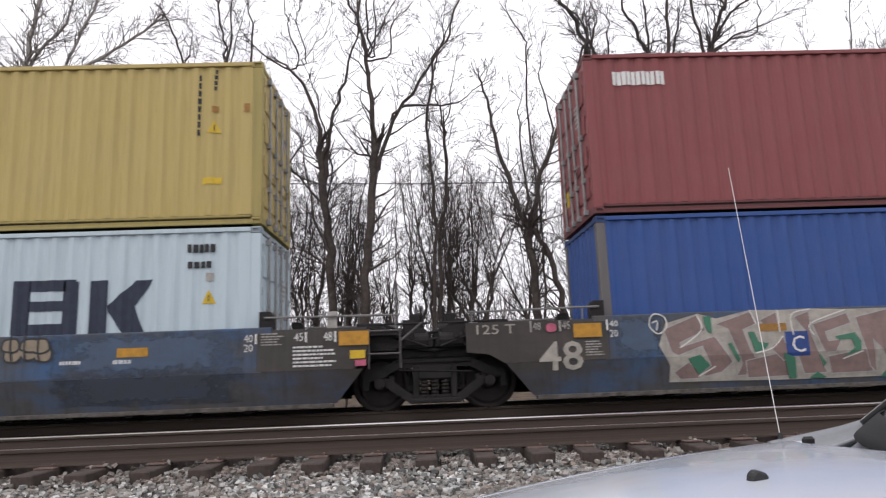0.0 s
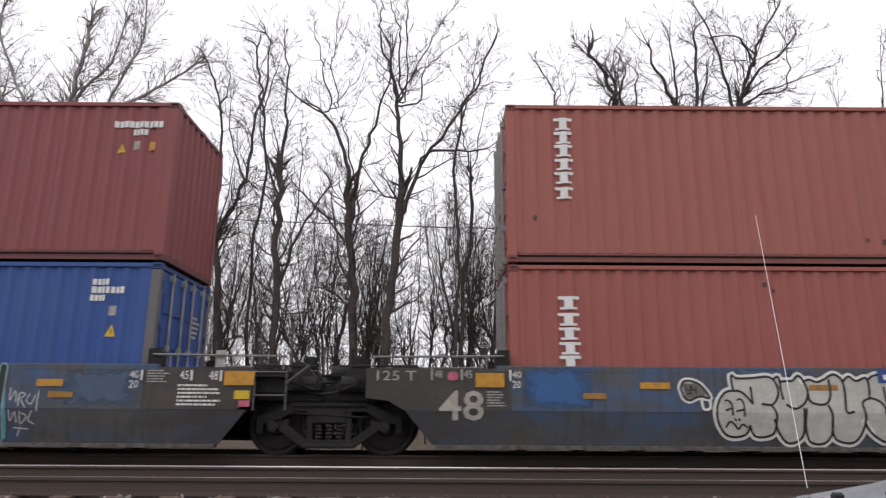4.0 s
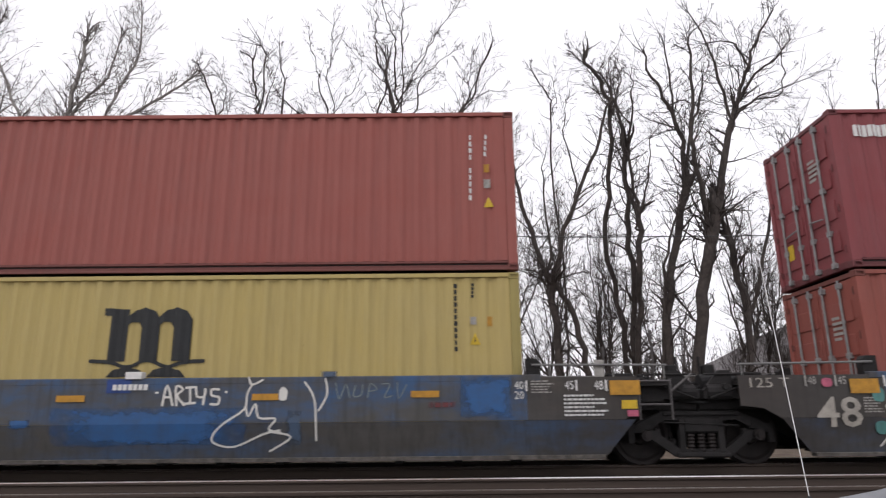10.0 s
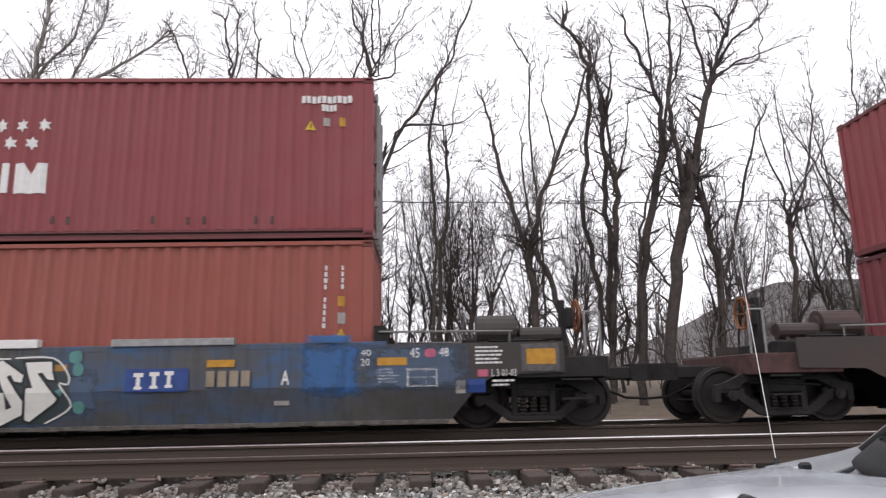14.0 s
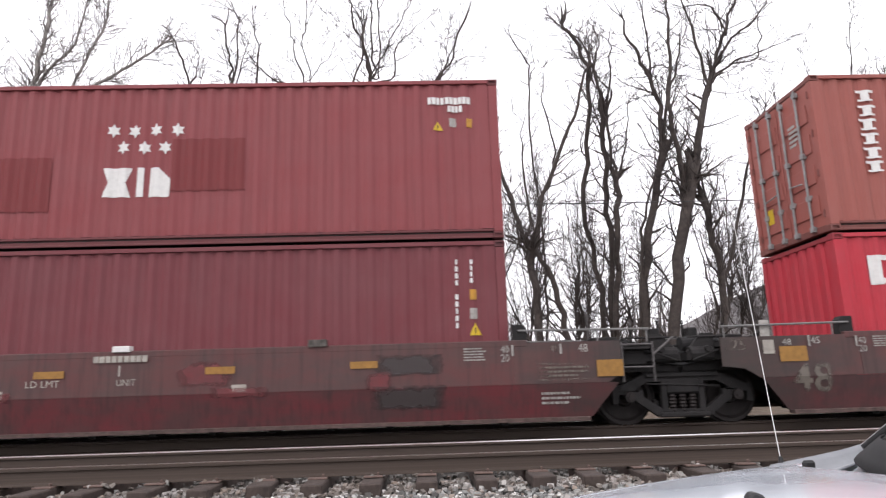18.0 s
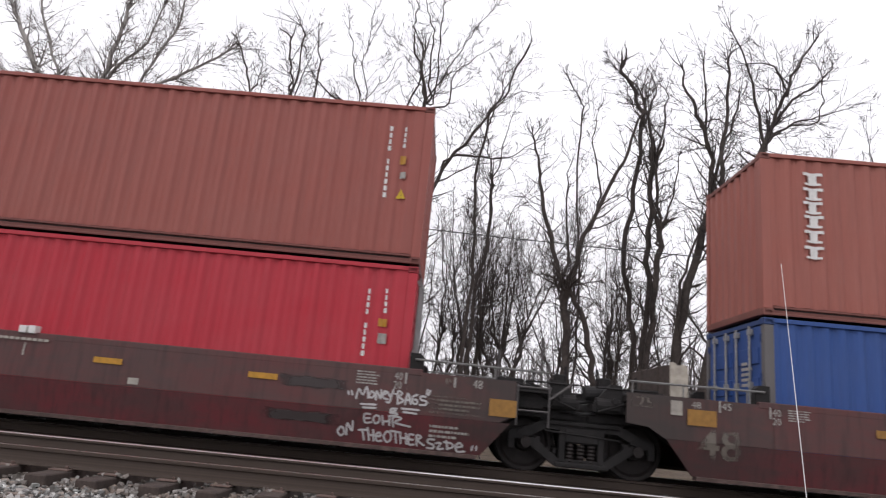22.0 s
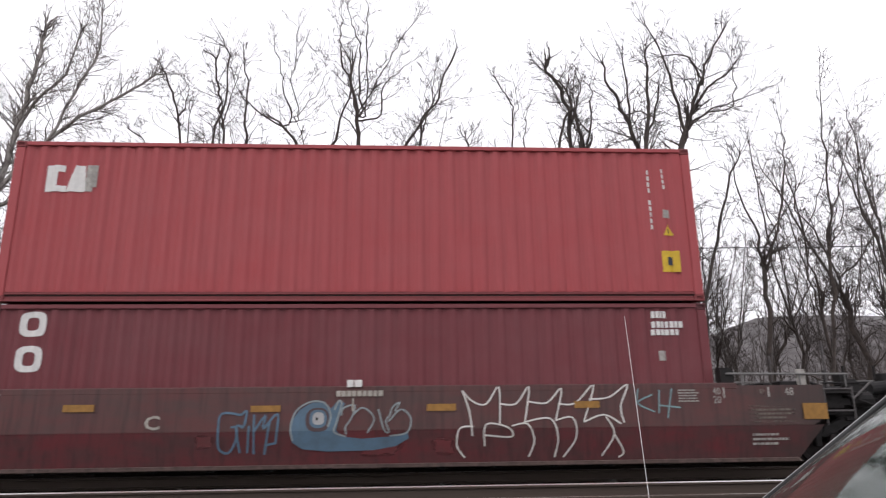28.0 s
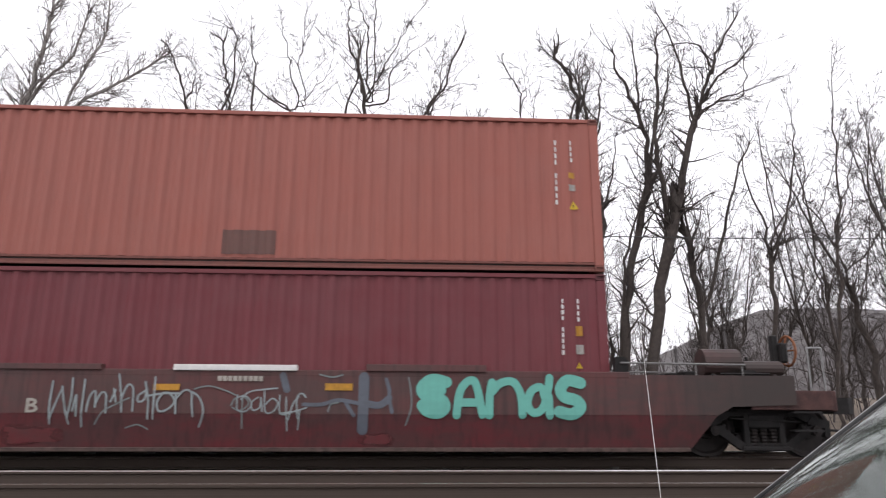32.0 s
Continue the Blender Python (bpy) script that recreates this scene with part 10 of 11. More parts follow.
def build_car():
    car = tagged(new("parked_car", None), "silver hatchback parked beside the track, dusty bonnet", "car")
    y0, y1 = NEAR_Y, FAR_Y

    def hood(u, v):
        x = -0.72 + (1.27 + 0.10 * abs(2 * v - 1) ** 3) * u
        y = y0 + 0.12 + (y1 - y0 - 0.24) * v
        return (x - 0.05 * math.sin(math.pi * v) * (1 - u), y, hood_z(x, y) - 0.06 * max(0, 0.12 - u) / 0.12)
    part("bonnet", sheet(18, 16, hood), M["car"], car, "silver bonnet with rain spots", True)
    for s, ya, yb in ((1, y1 - 0.125, y1), (-1, y0 + 0.125, y0)):
        def fender(u, v):
            x = -0.70 + 1.38 * u
            y = ya + (yb - ya) * v
            z = hood_z(x, ya) - 0.004 - 0.05 * v ** 3
            return (x, y, z)
        part("fender", sheet(20, 5, fender), M["car"], car, "silver front wing", True)

        def flank(u, v):
            x = -0.70 + 4.1 * u
            zt = hood_z(x, yb) - 0.055 if x < 0.82 else 0.58 - 0.01 * (x - 0.82)
            z = zt + (-0.32 - zt) * v
            for cx in (-0.02, 2.55):
                d = abs(x - cx)
                if d < 0.36:
                    z = max(z, -0.19 + math.sqrt(max(0, 0.36 ** 2 - d * d)) * (1 if v > 0.3 else 0))
            z = min(z, zt)
            return (x, yb + s * 0.035 * math.sin(math.pi * min(1, v * 1.1)), z)
        part("side_panel", sheet(60, 8, flank), M["car"], car, "silver body side", True)

        bm = bmesh.new()
        prism(bm, [(0.98, 0.57), (2.9, 0.56), (2.55, 1.03), (1.48, 1.04)], *sorted((yb - s * 0.16, yb - s * 0.148)))
        g = part("side_window", bm, M["glass"], car, "tinted side window")
        g.visible_shadow = False
        part("window_ledge", sheet(8, 3, lambda u, v: (0.95 + 2.40 * u, yb - s * 0.15 * v, 0.566 + 0.008 * v)), M["car"], car, "", True)
        part("roof_rail", sheet(8, 3, lambda u, v: (1.42 + 1.66 * u, yb - s * (0.145 + 0.10 * v), 1.030 + 0.03 * math.sin(1.5 * v))), M["car"], car, "", True)
        part("rear_pillar", sheet(4, 4, lambda u, v: (2.89 - 0.34 * v + (0.45 + 0.06 * v) * u, yb - s * 0.152, 0.562 + 0.47 * v)), M["car"], car, "", True)

    part("roof", sheet(10, 10, lambda u, v: (1.34 + 1.73 * u, 0.5 * (y0 + y1) + 0.62 * (2 * v - 1), 1.055 + 0.05 * math.sin(math.pi * u) + 0.02 * math.sin(math.pi * v))), M["car"], car, "", True)
    part("tailgate", sheet(8, 8, lambda u, v: (3.07 + 0.33 * u, 0.5 * (y0 + y1) + (0.60 + 0.22 * u) * (2 * v - 1), 1.055 - 1.2 * u)), M["car"], car, "", True)
    part("bumper", sheet(6, 14, lambda u, v: (-0.76 - 0.08 * math.sin(math.pi * v) - 0.05 * math.sin(math.pi * u), y0 + (y1 - y0) * v, 0.22 - 0.5 * u)), M["car"], car, "", True)
    part("dashboard", boxes((0.86, 1.35, y0 + 0.2, y1 - 0.2, 0.2, 0.56), bevel=0.04), M["dash"], car, "dark dashboard behind the windscreen")
    for yy in (0.0, 0.7):
        part("seat", boxes((1.95, 2.45, yy, yy + 0.45, -0.1, 0.15), (2.35, 2.52, yy, yy + 0.45, 0.1, 0.82), bevel=0.04), M["dash"], car, "dark cloth seat")
    part("underbody", boxes((-0.6, 3.3, y0 + 0.12, y1 - 0.12, -0.3, 0.05)), M["trim"], car)
    for yy in (0.30, 0.75):
        bm = bmesh.new()
        z = hood_z(0.32, yy)
        prism(bm, [(0.308, z - 0.004), (0.327, z), (0.326, z + 0.006), (0.316, z + 0.010), (0.310, z + 0.006)], yy - 0.007, yy + 0.007)
        bmesh.ops.bevel(bm, geom=bm.edges[:], offset=0.002, segments=1, affect="EDGES")
        part("washer_nozzle", bm, M["trim"], car, "black washer nozzle")
    foot, tip = Vector((0.6748, 1.3709, 0.5629)), Vector((0.665, 1.433, 1.1275))
    bm = bmesh.new()
    rod(bm, foot, foot + Vector((0.0, 0.001, 0.014)), 0.006, 8, 0.003)
    ant = part("antenna", bm, M["trim"], car, "thin whip antenna on the wing")
    bm = bmesh.new()
    rod(bm, foot.lerp(tip, 0.015), tip, 0.0009, 6, 0.0006)
    part("whip", bm, M["steel_wire"], ant, "bright steel whip")
    for x in (-0.02, 2.55):
        for s, yy in ((-1, y0 + 0.09), (1, y1 - 0.09)):
            bm = bmesh.new()
            for k in range(28):
                a, b = 6.28318 * k / 28, 6.28318 * (k + 1) / 28
                ring_a = [(r * math.cos(a), o, r * math.sin(a)) for r, o in ((0.2, -0.08), (0.3, -0.09), (0.31, -0.06), (0.31, 0.06), (0.3, 0.09), (0.2, 0.08))]
                ring_b = [(r * math.cos(b), o, r * math.sin(b)) for r, o in ((0.2, -0.08), (0.3, -0.09), (0.31, -0.06), (0.31, 0.06), (0.3, 0.09), (0.2, 0.08))]
                va, vb = [bm.verts.new(p) for p in ring_a], [bm.verts.new(p) for p in ring_b]
                for i in range(5):
                    bm.faces.new((va[i], va[i + 1], vb[i + 1], vb[i]))
            wheel = part("wheel", bm, M["tyre"], car, "black tyre", True)
            wheel.location = (x, yy, -0.19)
            bm = bmesh.new()
            rod(bm, (0, -0.07, 0), (0, 0.07, 0), 0.2, 24)
            part("rim", bm, M["alloy"], wheel, "alloy rim")
    for yy in (y0 + 0.10, y1 - 0.42):
        part("headlamp", boxes((-0.78, -0.6, yy, yy + 0.32, 0.10, 0.22), bevel=0.03), M["lamp_glass"], car)

    # The body is drawn at a smaller scale and brought here to its full size.
    def sized(p):
        return Vector((1.224 * p.x, (1.224 if p.y > 0 else 0.4) * p.y, 1.224 * p.z - 0.17 if p.z > 0 else 0.66 * (p.z + 0.5) - 0.5))
    for ob in car.children:
        if ob.name.startswith("wheel"):
            q = sized(ob.location)
            ob.location = (q.x, q.y, ob.location.z)
            continue
        for o in (ob, *ob.children):
            for v in o.data.vertices:
                v.co = sized(v.co)

    # Windscreen, scuttle and wing ends, across the car from its middle line
    mid, half = 0.80, 0.81

    def foot_of(q):
        """The windscreen's lower edge, swept back towards the pillars."""
        return Vector((0.735 + 0.262 * abs(q) ** 3, mid + half * q, 0.552 - 0.004 * q * q))

    def screen(u, v):
        q = 2 * v - 1
        top = Vector((1.665 - 0.05 * (1 - q * q), mid + 0.685 * q, 1.060 + 0.086 * (1 - q * q)))
        p = foot_of(q).lerp(top, u)
        return p + Vector((-0.012, 0, 0.018)) * math.sin(math.pi * u) * (1 - q ** 4)
    g = part("windscreen", sheet(12, 24, screen, 0.006), M["glass"], car, "green-tinted windscreen", True)
    g.visible_shadow = False
    part("windscreen_seal", sheet(3, 24, lambda u, v: screen(0.075 * u - 0.012, v) + Vector((-0.005, 0, 0.006)), 0.003), M["seal"], car, "black windscreen seal", True)

    def cowl(u, v):
        q = 2 * v - 1
        y = mid + half * q
        x = 1.224 * (0.55 + 0.10 * abs(q) ** 3) - 0.012
        a, b = Vector((x, y, 1.224 * hood_z(x / 1.224, y / 1.224) - 0.17 - 0.026)), foot_of(q) + Vector((0.004, 0, -0.010))
        return a.lerp(b, u) - Vector((0, 0, 0.034)) * math.sin(math.pi * u)
    part("cowl", sheet(6, 24, cowl, 0.006), M["scuttle"], car, "silver scuttle panel below the windscreen, shaded grey", True)
    bm = bmesh.new()
    for q0, q1, reach in ((0.22, -0.40, 0.07), (-0.25, -0.86, 0.07)):
        a, b = foot_of(q0) + Vector((-0.03, 0, 0.012)), screen(reach, 0.5 + q1 / 2) + Vector((-0.02, 0, 0.02))
        rod(bm, a, a + Vector((0, 0, 0.025)), 0.016, 10)
        rod(bm, a + Vector((0, 0, 0.02)), a.lerp(b, 0.62) + Vector((0, 0, 0.018)), 0.009, 6, 0.006)
        rod(bm, screen(0.05, 0.5 + (q0 - 0.12) / 2) + Vector((-0.01, 0, 0.012)), b, 0.006, 6)
    part("wiper", bm, M["trim"], car, "black wiper arms")
    for w in (1, -1):
        edge = [(0.80, 1.682, 0.513), (0.83, 1.676, 0.519), (0.90, 1.668, 0.532), (0.965, 1.660, 0.545), (1.022, 1.650, 0.562), (1.08, 1.628, 0.598)]
        edge = [Vector((x, y if w > 0 else 2 * mid - y, z)) for x, y, z in edge]

        def rear(u, v):
            i = min(4, int(u * 5))
            p = edge[i].lerp(edge[i + 1], u * 5 - i)
            inner = Vector((0.80 + 0.22 * u, mid + w * (0.785 + 0.035 * u), 0.478 + 0.055 * u))
            return p.lerp(inner, v) - Vector((0, 0, 0.012)) * math.sin(math.pi * v)
        part("wing_rear", sheet(12, 6, rear, 0.006), M["scuttle"], car, "silver wing end sweeping up to the pillar, shaded grey", True)

        def skirt(u, v):
            i = min(4, int(u * 5))
            p = edge[i].lerp(edge[i + 1], u * 5 - i)
            return p + Vector((0, 0.045 * w * v, -0.16 * v))
        part("wing_side", sheet(12, 4, skirt, 0.006), M["car"], car, "", True)
        # A bright rod along the edge draws the highlight there.
        bm = bmesh.new()
        for p, q in zip(edge, edge[1:]):
            rod(bm, p, q, 0.0026, 6)
        part("wing_edge", bm, M["alloy"], car, "thin bright rod standing for the wing edge highlight", True)
        bm = bmesh.new()
        a, b = screen(0.0, 0.5 + w / 2) + Vector((-0.006, 0.010 * w, 0.006)), screen(1.0, 0.5 + w / 2) + Vector((0.0, 0.010 * w, 0.004))
        rod(bm, a, b, 0.008, 10)
        pillar = part("windscreen_pillar", bm, M["trim"], car, "black-edged windscreen pillar", True)
        bm = bmesh.new()
        rod(bm, a + Vector((0, 0.006 * w, 0.006)), b + Vector((0, 0.006 * w, 0.006)), 0.0028, 6)
        part("pillar_trim", bm, M["alloy"], pillar, "thin bright strip", True)
        part("bonnet_hinge_cover", boxes((0.805, 0.832, mid + w * 0.750 - 0.007, mid + w * 0.750 + 0.007, 0.522, 0.5405), bevel=0.005), M["trim"], car, "black hinge cover")


build_car()


# Woodland --------------------------------------------------------------------
class Tubes:
    def __init__(self):
        self.v, self.f = [], []

    def tube(self, pts, radii, seg):
        start, n = len(self.v), len(pts)
        for i, (p, r) in enumerate(zip(pts, radii)):
            d = (pts[min(i + 1, n - 1)] - pts[max(i - 1, 0)]).normalized()
            u = d.cross(Vector((0.3, 1, 0.1))).normalized()
            w = d.cross(u)
            for k in range(seg):
                a = 6.28318 * k / seg
                self.v.append(p + (u * math.cos(a) + w * math.sin(a)) * r)
        for i in range(n - 1):
            for k in range(seg):
                a, b = start + i * seg + k, start + i * seg + (k + 1) % seg
                self.f.append((a, b, b + seg, a + seg))


def branch(out, rng, p, d, length, r, level, spec):
    """Grows one limb and its side limbs."""
    n = spec.get("steps", (7, 6, 4, 3, 2, 2))[level]
    seg = spec.get("sides", (9, 6, 3, 3, 3, 3))[level]
    pts, rad, dirs = [p.copy()], [r], [d.copy()]
    wig = spec["wiggle"] * (0.45, 1, 1.2, 1.4, 1.5, 1.5)[level]
    for i in range(n):
        d = (d + Vector((rng.gauss(0, wig), rng.gauss(0, wig), rng.gauss(0, wig * 0.6) + spec["lift"] * (0.3 if level else 0.05)))).normalized()
        p = p + d * (length / n)
        pts.append(p.copy())
        dirs.append(d.copy())
        rad.append(max(spec["thin"], r * (1 - (0.72 if level == 0 else 0.85) * (i + 1) / n)))
    (out[0] if level < 2 else out[1]).tube(pts, rad, seg)
    if level >= spec["levels"]:
        return
    count = spec["kids"][level]
    for k in range(count):
        f = spec["low"] + (1 - spec["low"]) * (k + rng.random()) / count if level == 0 else 0.2 + 0.8 * (k + rng.random()) / count
        i = min(n - 1, int(f * n))
        q = pts[i].lerp(pts[i + 1], f * n - i)
        spread = spec["spread"] * rng.uniform(0.7, 1.25)
        side = Vector((rng.gauss(0, 1), rng.gauss(0, 1), rng.gauss(0, 0.35)))
        side = (side - dirs[i] * side.dot(dirs[i])).normalized()
        nd = (dirs[i] * math.cos(spread) + side * math.sin(spread)).normalized()
        rr = max(spec["thin"], (rad[i] * (1 - f * n + i) + rad[i + 1] * (f * n - i)) * rng.uniform(0.5, 0.72))
        branch(out, rng, q, nd, length * spec["ratio"][level] * rng.uniform(0.65, 1.2) * (1.15 - 0.45 * f), rr, level + 1, spec)


SPEC = dict(wiggle=0.21, lift=0.16, thin=0.007, levels=4, kids=(9, 5, 4, 3, 0), low=0.3, spread=0.62, ratio=(0.5, 0.52, 0.5, 0.5))


def tree(meshes, x, y, label, turn=0.0, size=1.0):
    t = tagged(new("bare_tree", None), label, "tree", "bare winter trees")
    t.location, t.scale = (x, y, ground_height(x, y)), (size, size, size)
    t.rotation_euler = (0.13 * math.sin(37 * x + y), 0.13 * math.sin(23 * y + x), turn)
    part("trunk", meshes[0], None, t)
    part("crown", meshes[1], None, t)
    return t


def smooth_path(pts, rng, wander):
    """Way-points of a limb made into a bending, slightly crooked line."""
    out = []
    for i in range(len(pts) - 1):
        a, b, c, d = pts[max(i - 1, 0)], pts[i], pts[i + 1], pts[min(i + 2, len(pts) - 1)]
        for k in range(4):
            t = k / 4
            p = 0.5 * ((2 * b) + (c - a) * t + (2 * a - 5 * b + 4 * c - d) * t * t + (3 * b - a - 3 * c + d) * t ** 3)
            out.append(p + Vector((rng.gauss(0, wander), rng.gauss(0, wander), 0)) if i + k else p)
    out.append(pts[-1])
    return out


def bough(out, rng, p, d, length, r, depth, lift, thin):
    """A crooked bough: it kinks, forks unevenly and thins to twigs."""
    n = max(3, min(9, int(length / 0.34)))
    pts, rad, p, d = [p.copy()], [r], p.copy(), d.normalized()
    buds = []
    for i in range(n):
        kink = 0.42 if rng.random() < 0.22 else 0.17
        d = (d + Vector((rng.gauss(0, kink), rng.gauss(0, kink), rng.gauss(0, kink * 0.8) + lift))).normalized()
        p = p + d * (length / n) * rng.uniform(0.8, 1.2)
        rr = max(thin, r * (1 - 0.82 * (i + 1) / n))
        pts.append(p.copy())
        rad.append(rr)
        if i < n - 1 or depth == 0:
            buds.append((p.copy(), d.copy(), rr, 1 - (i + 1) / n))
    (out[0] if r > 0.03 else out[1]).tube(pts, rad, 5 if r > 0.03 else 3)
    if depth >= 3 or length < 0.35:
        return
    for q, e, rr, left in buds:
        for _ in range(2 if rng.random() < 0.35 else 1):
            if rng.random() < 0.22:
                continue
            side = Vector((rng.gauss(0, 1), rng.gauss(0, 1), rng.gauss(0, 0.5)))
            side = (side - e * side.dot(e)).normalized()
            sp = rng.uniform(0.45, 1.05)
            bough(out, rng, q, e * math.cos(sp) + side * math.sin(sp), (0.28 + left) * length * rng.uniform(0.35, 0.62), rr * rng.uniform(0.5, 0.75), depth + 1, lift, thin)


def grown_tree(kind, seed, z0, limbs, more=1.0, first=0):
    """Grows the given limbs, each from the nearest point below it, and clothes them in boughs."""
    rng = random.Random(seed)
    out = (Tubes(), Tubes())
    pale = kind == "pale"
    thin = 0.0080 if pale else 0.0072
    lift = 0.04 if pale else 0.13 if kind == "tall" else 0.07
    off, grown_so_far = {}, []
    for n, (r0, r1, way) in enumerate(limbs):
        depth = [0.0] * len(way)
        if n:
            drift = rng.uniform(-0.12, 0.12)
            start = off.get(way[0], 0.0)
            depth = [start + drift * (h - way[0][1]) for _, h in way]
        for (a, h), dd in zip(way, depth):
            off.setdefault((a, h), dd)
        pts = [Vector((a, dd, h)) for (a, h), dd in zip(way, depth)]
        r_from = r0
        if n == 0:
            foot = Vector((pts[0].x, 0, z0))
            if pts[0].z > 5.0:
                knee = Vector((pts[0].x + rng.uniform(-0.5, 0.5), 0.3 * rng.uniform(-1, 1), pts[0].z * 0.66))
                shin = Vector((pts[0].x + rng.uniform(-0.7, 0.7), 0.3 * rng.uniform(-1, 1), pts[0].z * 0.33))
                pts = [Vector((pts[0].x + rng.uniform(-0.6, 0.6), 0, z0)), shin, knee] + pts
            elif pts[0].z - z0 < 0.4:
                pts[0] = foot
            else:
                pts.insert(0, foot)
        else:
            low = [q for q in grown_so_far if q[0].z < pts[0].z - 0.25]
            q, rq = min(low, key=lambda c: (c[0] - pts[0]).length)
            if (q - pts[0]).length > 0.1:
                lean = Vector((0, q.y - pts[0].y, 0))
                pts = [q.copy()] + [p + lean for p in pts]
            r_from = min(max(r0 * 0.9, 0.45 * rq), rq * 0.85)
            r1 = (1.0 if pale else 0.7) * r1
        path = smooth_path(pts, rng, 0.03 if pale else 0.07 if n == 0 else 0.05)
        m = len(path)
        radii = [r1 + (r_from - r1) * (1 - i / (m - 1)) ** 0.9 for i in range(m)]
        if n == 0:
            radii = [(0.92 if pale else 0.72) * r for r in radii]
            radii[0] *= 1.4
        grown_so_far += list(zip(path, radii))
        out[0].tube(path, radii, 9 if r0 > 0.12 else 6)
        length = sum((path[i + 1] - path[i]).length for i in range(m - 1))
        count = int(more * length * ((2.0 if not pale else 1.0) if n == 0 else 5.0 if pale else 3.9)) + 2
        for k in range(count):
            f = ((0.22 + 0.78 * (k + rng.random()) / count) if not pale else (k + rng.random()) / count * 0.8) if n == 0 else (0.30 if pale else 0.12) + (0.70 if pale else 0.88) * (k + rng.random()) / count
            i = min(m - 2, int(f * (m - 1)))
            p = path[i].lerp(path[i + 1], f * (m - 1) - i)
            d = (path[i + 1] - path[i]).normalized()
            side = Vector((rng.gauss(0, 1.2), rng.gauss(0, 0.8), rng.gauss(0, 0.4)))
            side = (side - d * side.dot(d)).normalized()
            sp = rng.uniform(0.5, 1.1)
            far = (1.15 - 0.55 * f) * (1.25 if n == 0 else 1.0) * (0.62 if kind == "slim" or r0 < 0.07 else 1.0)
            bough(out, rng, p, d * math.cos(sp) + side * math.sin(sp), rng.uniform(0.9, 2.6) * far, min(0.055, max(0.012, radii[i] * rng.uniform(0.22, 0.45))), first if rng.random() < 0.45 else max(1, first), lift, thin)
        for k in range(4 if n else 2):
            d = (path[-1] - path[-2]).normalized() + Vector((rng.gauss(0, 0.35), rng.gauss(0, 0.35), 0))
            q = path[-1] if k < 2 else path[-2].lerp(path[-1], rng.random())
            bough(out, rng, q, d, rng.uniform(0.8, 1.9), max(0.010, r1 * 0.8), 0 if k == 0 else 1, lift, thin)
    return out


def wild_tree(seed, height, radius, forks):
    """Meshes of a tree of the deeper wood: a crooked trunk that forks into a few uneven limbs."""
    rng = random.Random(seed)
    bend = [rng.uniform(-0.5, 0.5) for _ in range(3)]
    split = rng.uniform(0.28, 0.42) * height
    stem = [(0.0, 0.0), (bend[0], split * 0.5), (bend[1], split)]
    limbs = [(radius, radius * 0.7, stem)]
    for k in range(forks):
        a = -1 + 2 * (k + rng.uniform(0.2, 0.8)) / forks
        x0, z0, top = (bend[1], split, height * rng.uniform(0.8, 1.0)) if k < 2 else (bend[1] + 0.1 * a * height, split + rng.uniform(0.1, 0.3) * height, height * rng.uniform(0.7, 0.9))
        way = [(x0, z0)]
        for j in range(1, 4):
            way.append((x0 + a * (0.16 * height) * (j / 3) ** 0.8 + rng.uniform(-0.25, 0.25), z0 + (top - z0) * j / 3))
        limbs.append((radius * (0.62 if k < 2 else 0.4), 0.022, way))
    out = grown_tree("mid", seed, -0.3, limbs, 0.75, 1)
    return (raw("trunk", out[0].v, out[0].f, M["bark"], True), raw("crown", out[1].v, out[1].f, M["twig_mid"], True))


def hero_tree(kind, bark, seed, x, y, limbs):
    out = grown_tree(kind, seed, ground_height(x, y) - 0.3, limbs, {"tall": 0.62, "pale": 1.35}.get(kind, 0.9))
    pale = kind == "pale"
    lab = {"tall": "tall bare grey-brown tree with upswept limbs", "mid": "crooked bare tree at the wood's edge", "big": "thick dark bare tree with a forked crown",
           "pale": "large bare tree with pale mottled bark", "slim": "slender bare young tree"}[kind]
    t = tagged(new("bare_tree", None), lab, "tree", "bare winter trees")
    t.location = (x, y, 0)
    part("trunk", raw("trunk", out[0].v, out[0].f, M[bark], True), None, t)
    part("crown", raw("crown", out[1].v, out[1].f, M["twig_pale"] if pale else M["twig_dark"] if bark == "bark_dark" else M["twig_mid"], True), None, t)


M["twig_dark"] = plain("fine_dark_twigs", (0.048, 0.038, 0.036), 0.9, vary=0.3, scale=8, bump=0)
M["twig_mid"] = plain("fine_brown_twigs", (0.068, 0.055, 0.051), 0.9, vary=0.3, scale=8, bump=0)
M["twig_pale"] = plain("fine_pale_twigs", (0.17, 0.145, 0.135), 0.9, vary=0.35, scale=8, bump=0)
KINDS = {
    "tall": [wild_tree(20 + i, 16.0, 0.24, 5) for i in range(3)],
    "slim": [wild_tree(50 + i, 13.0, 0.13, 4) for i in range(4)],
}
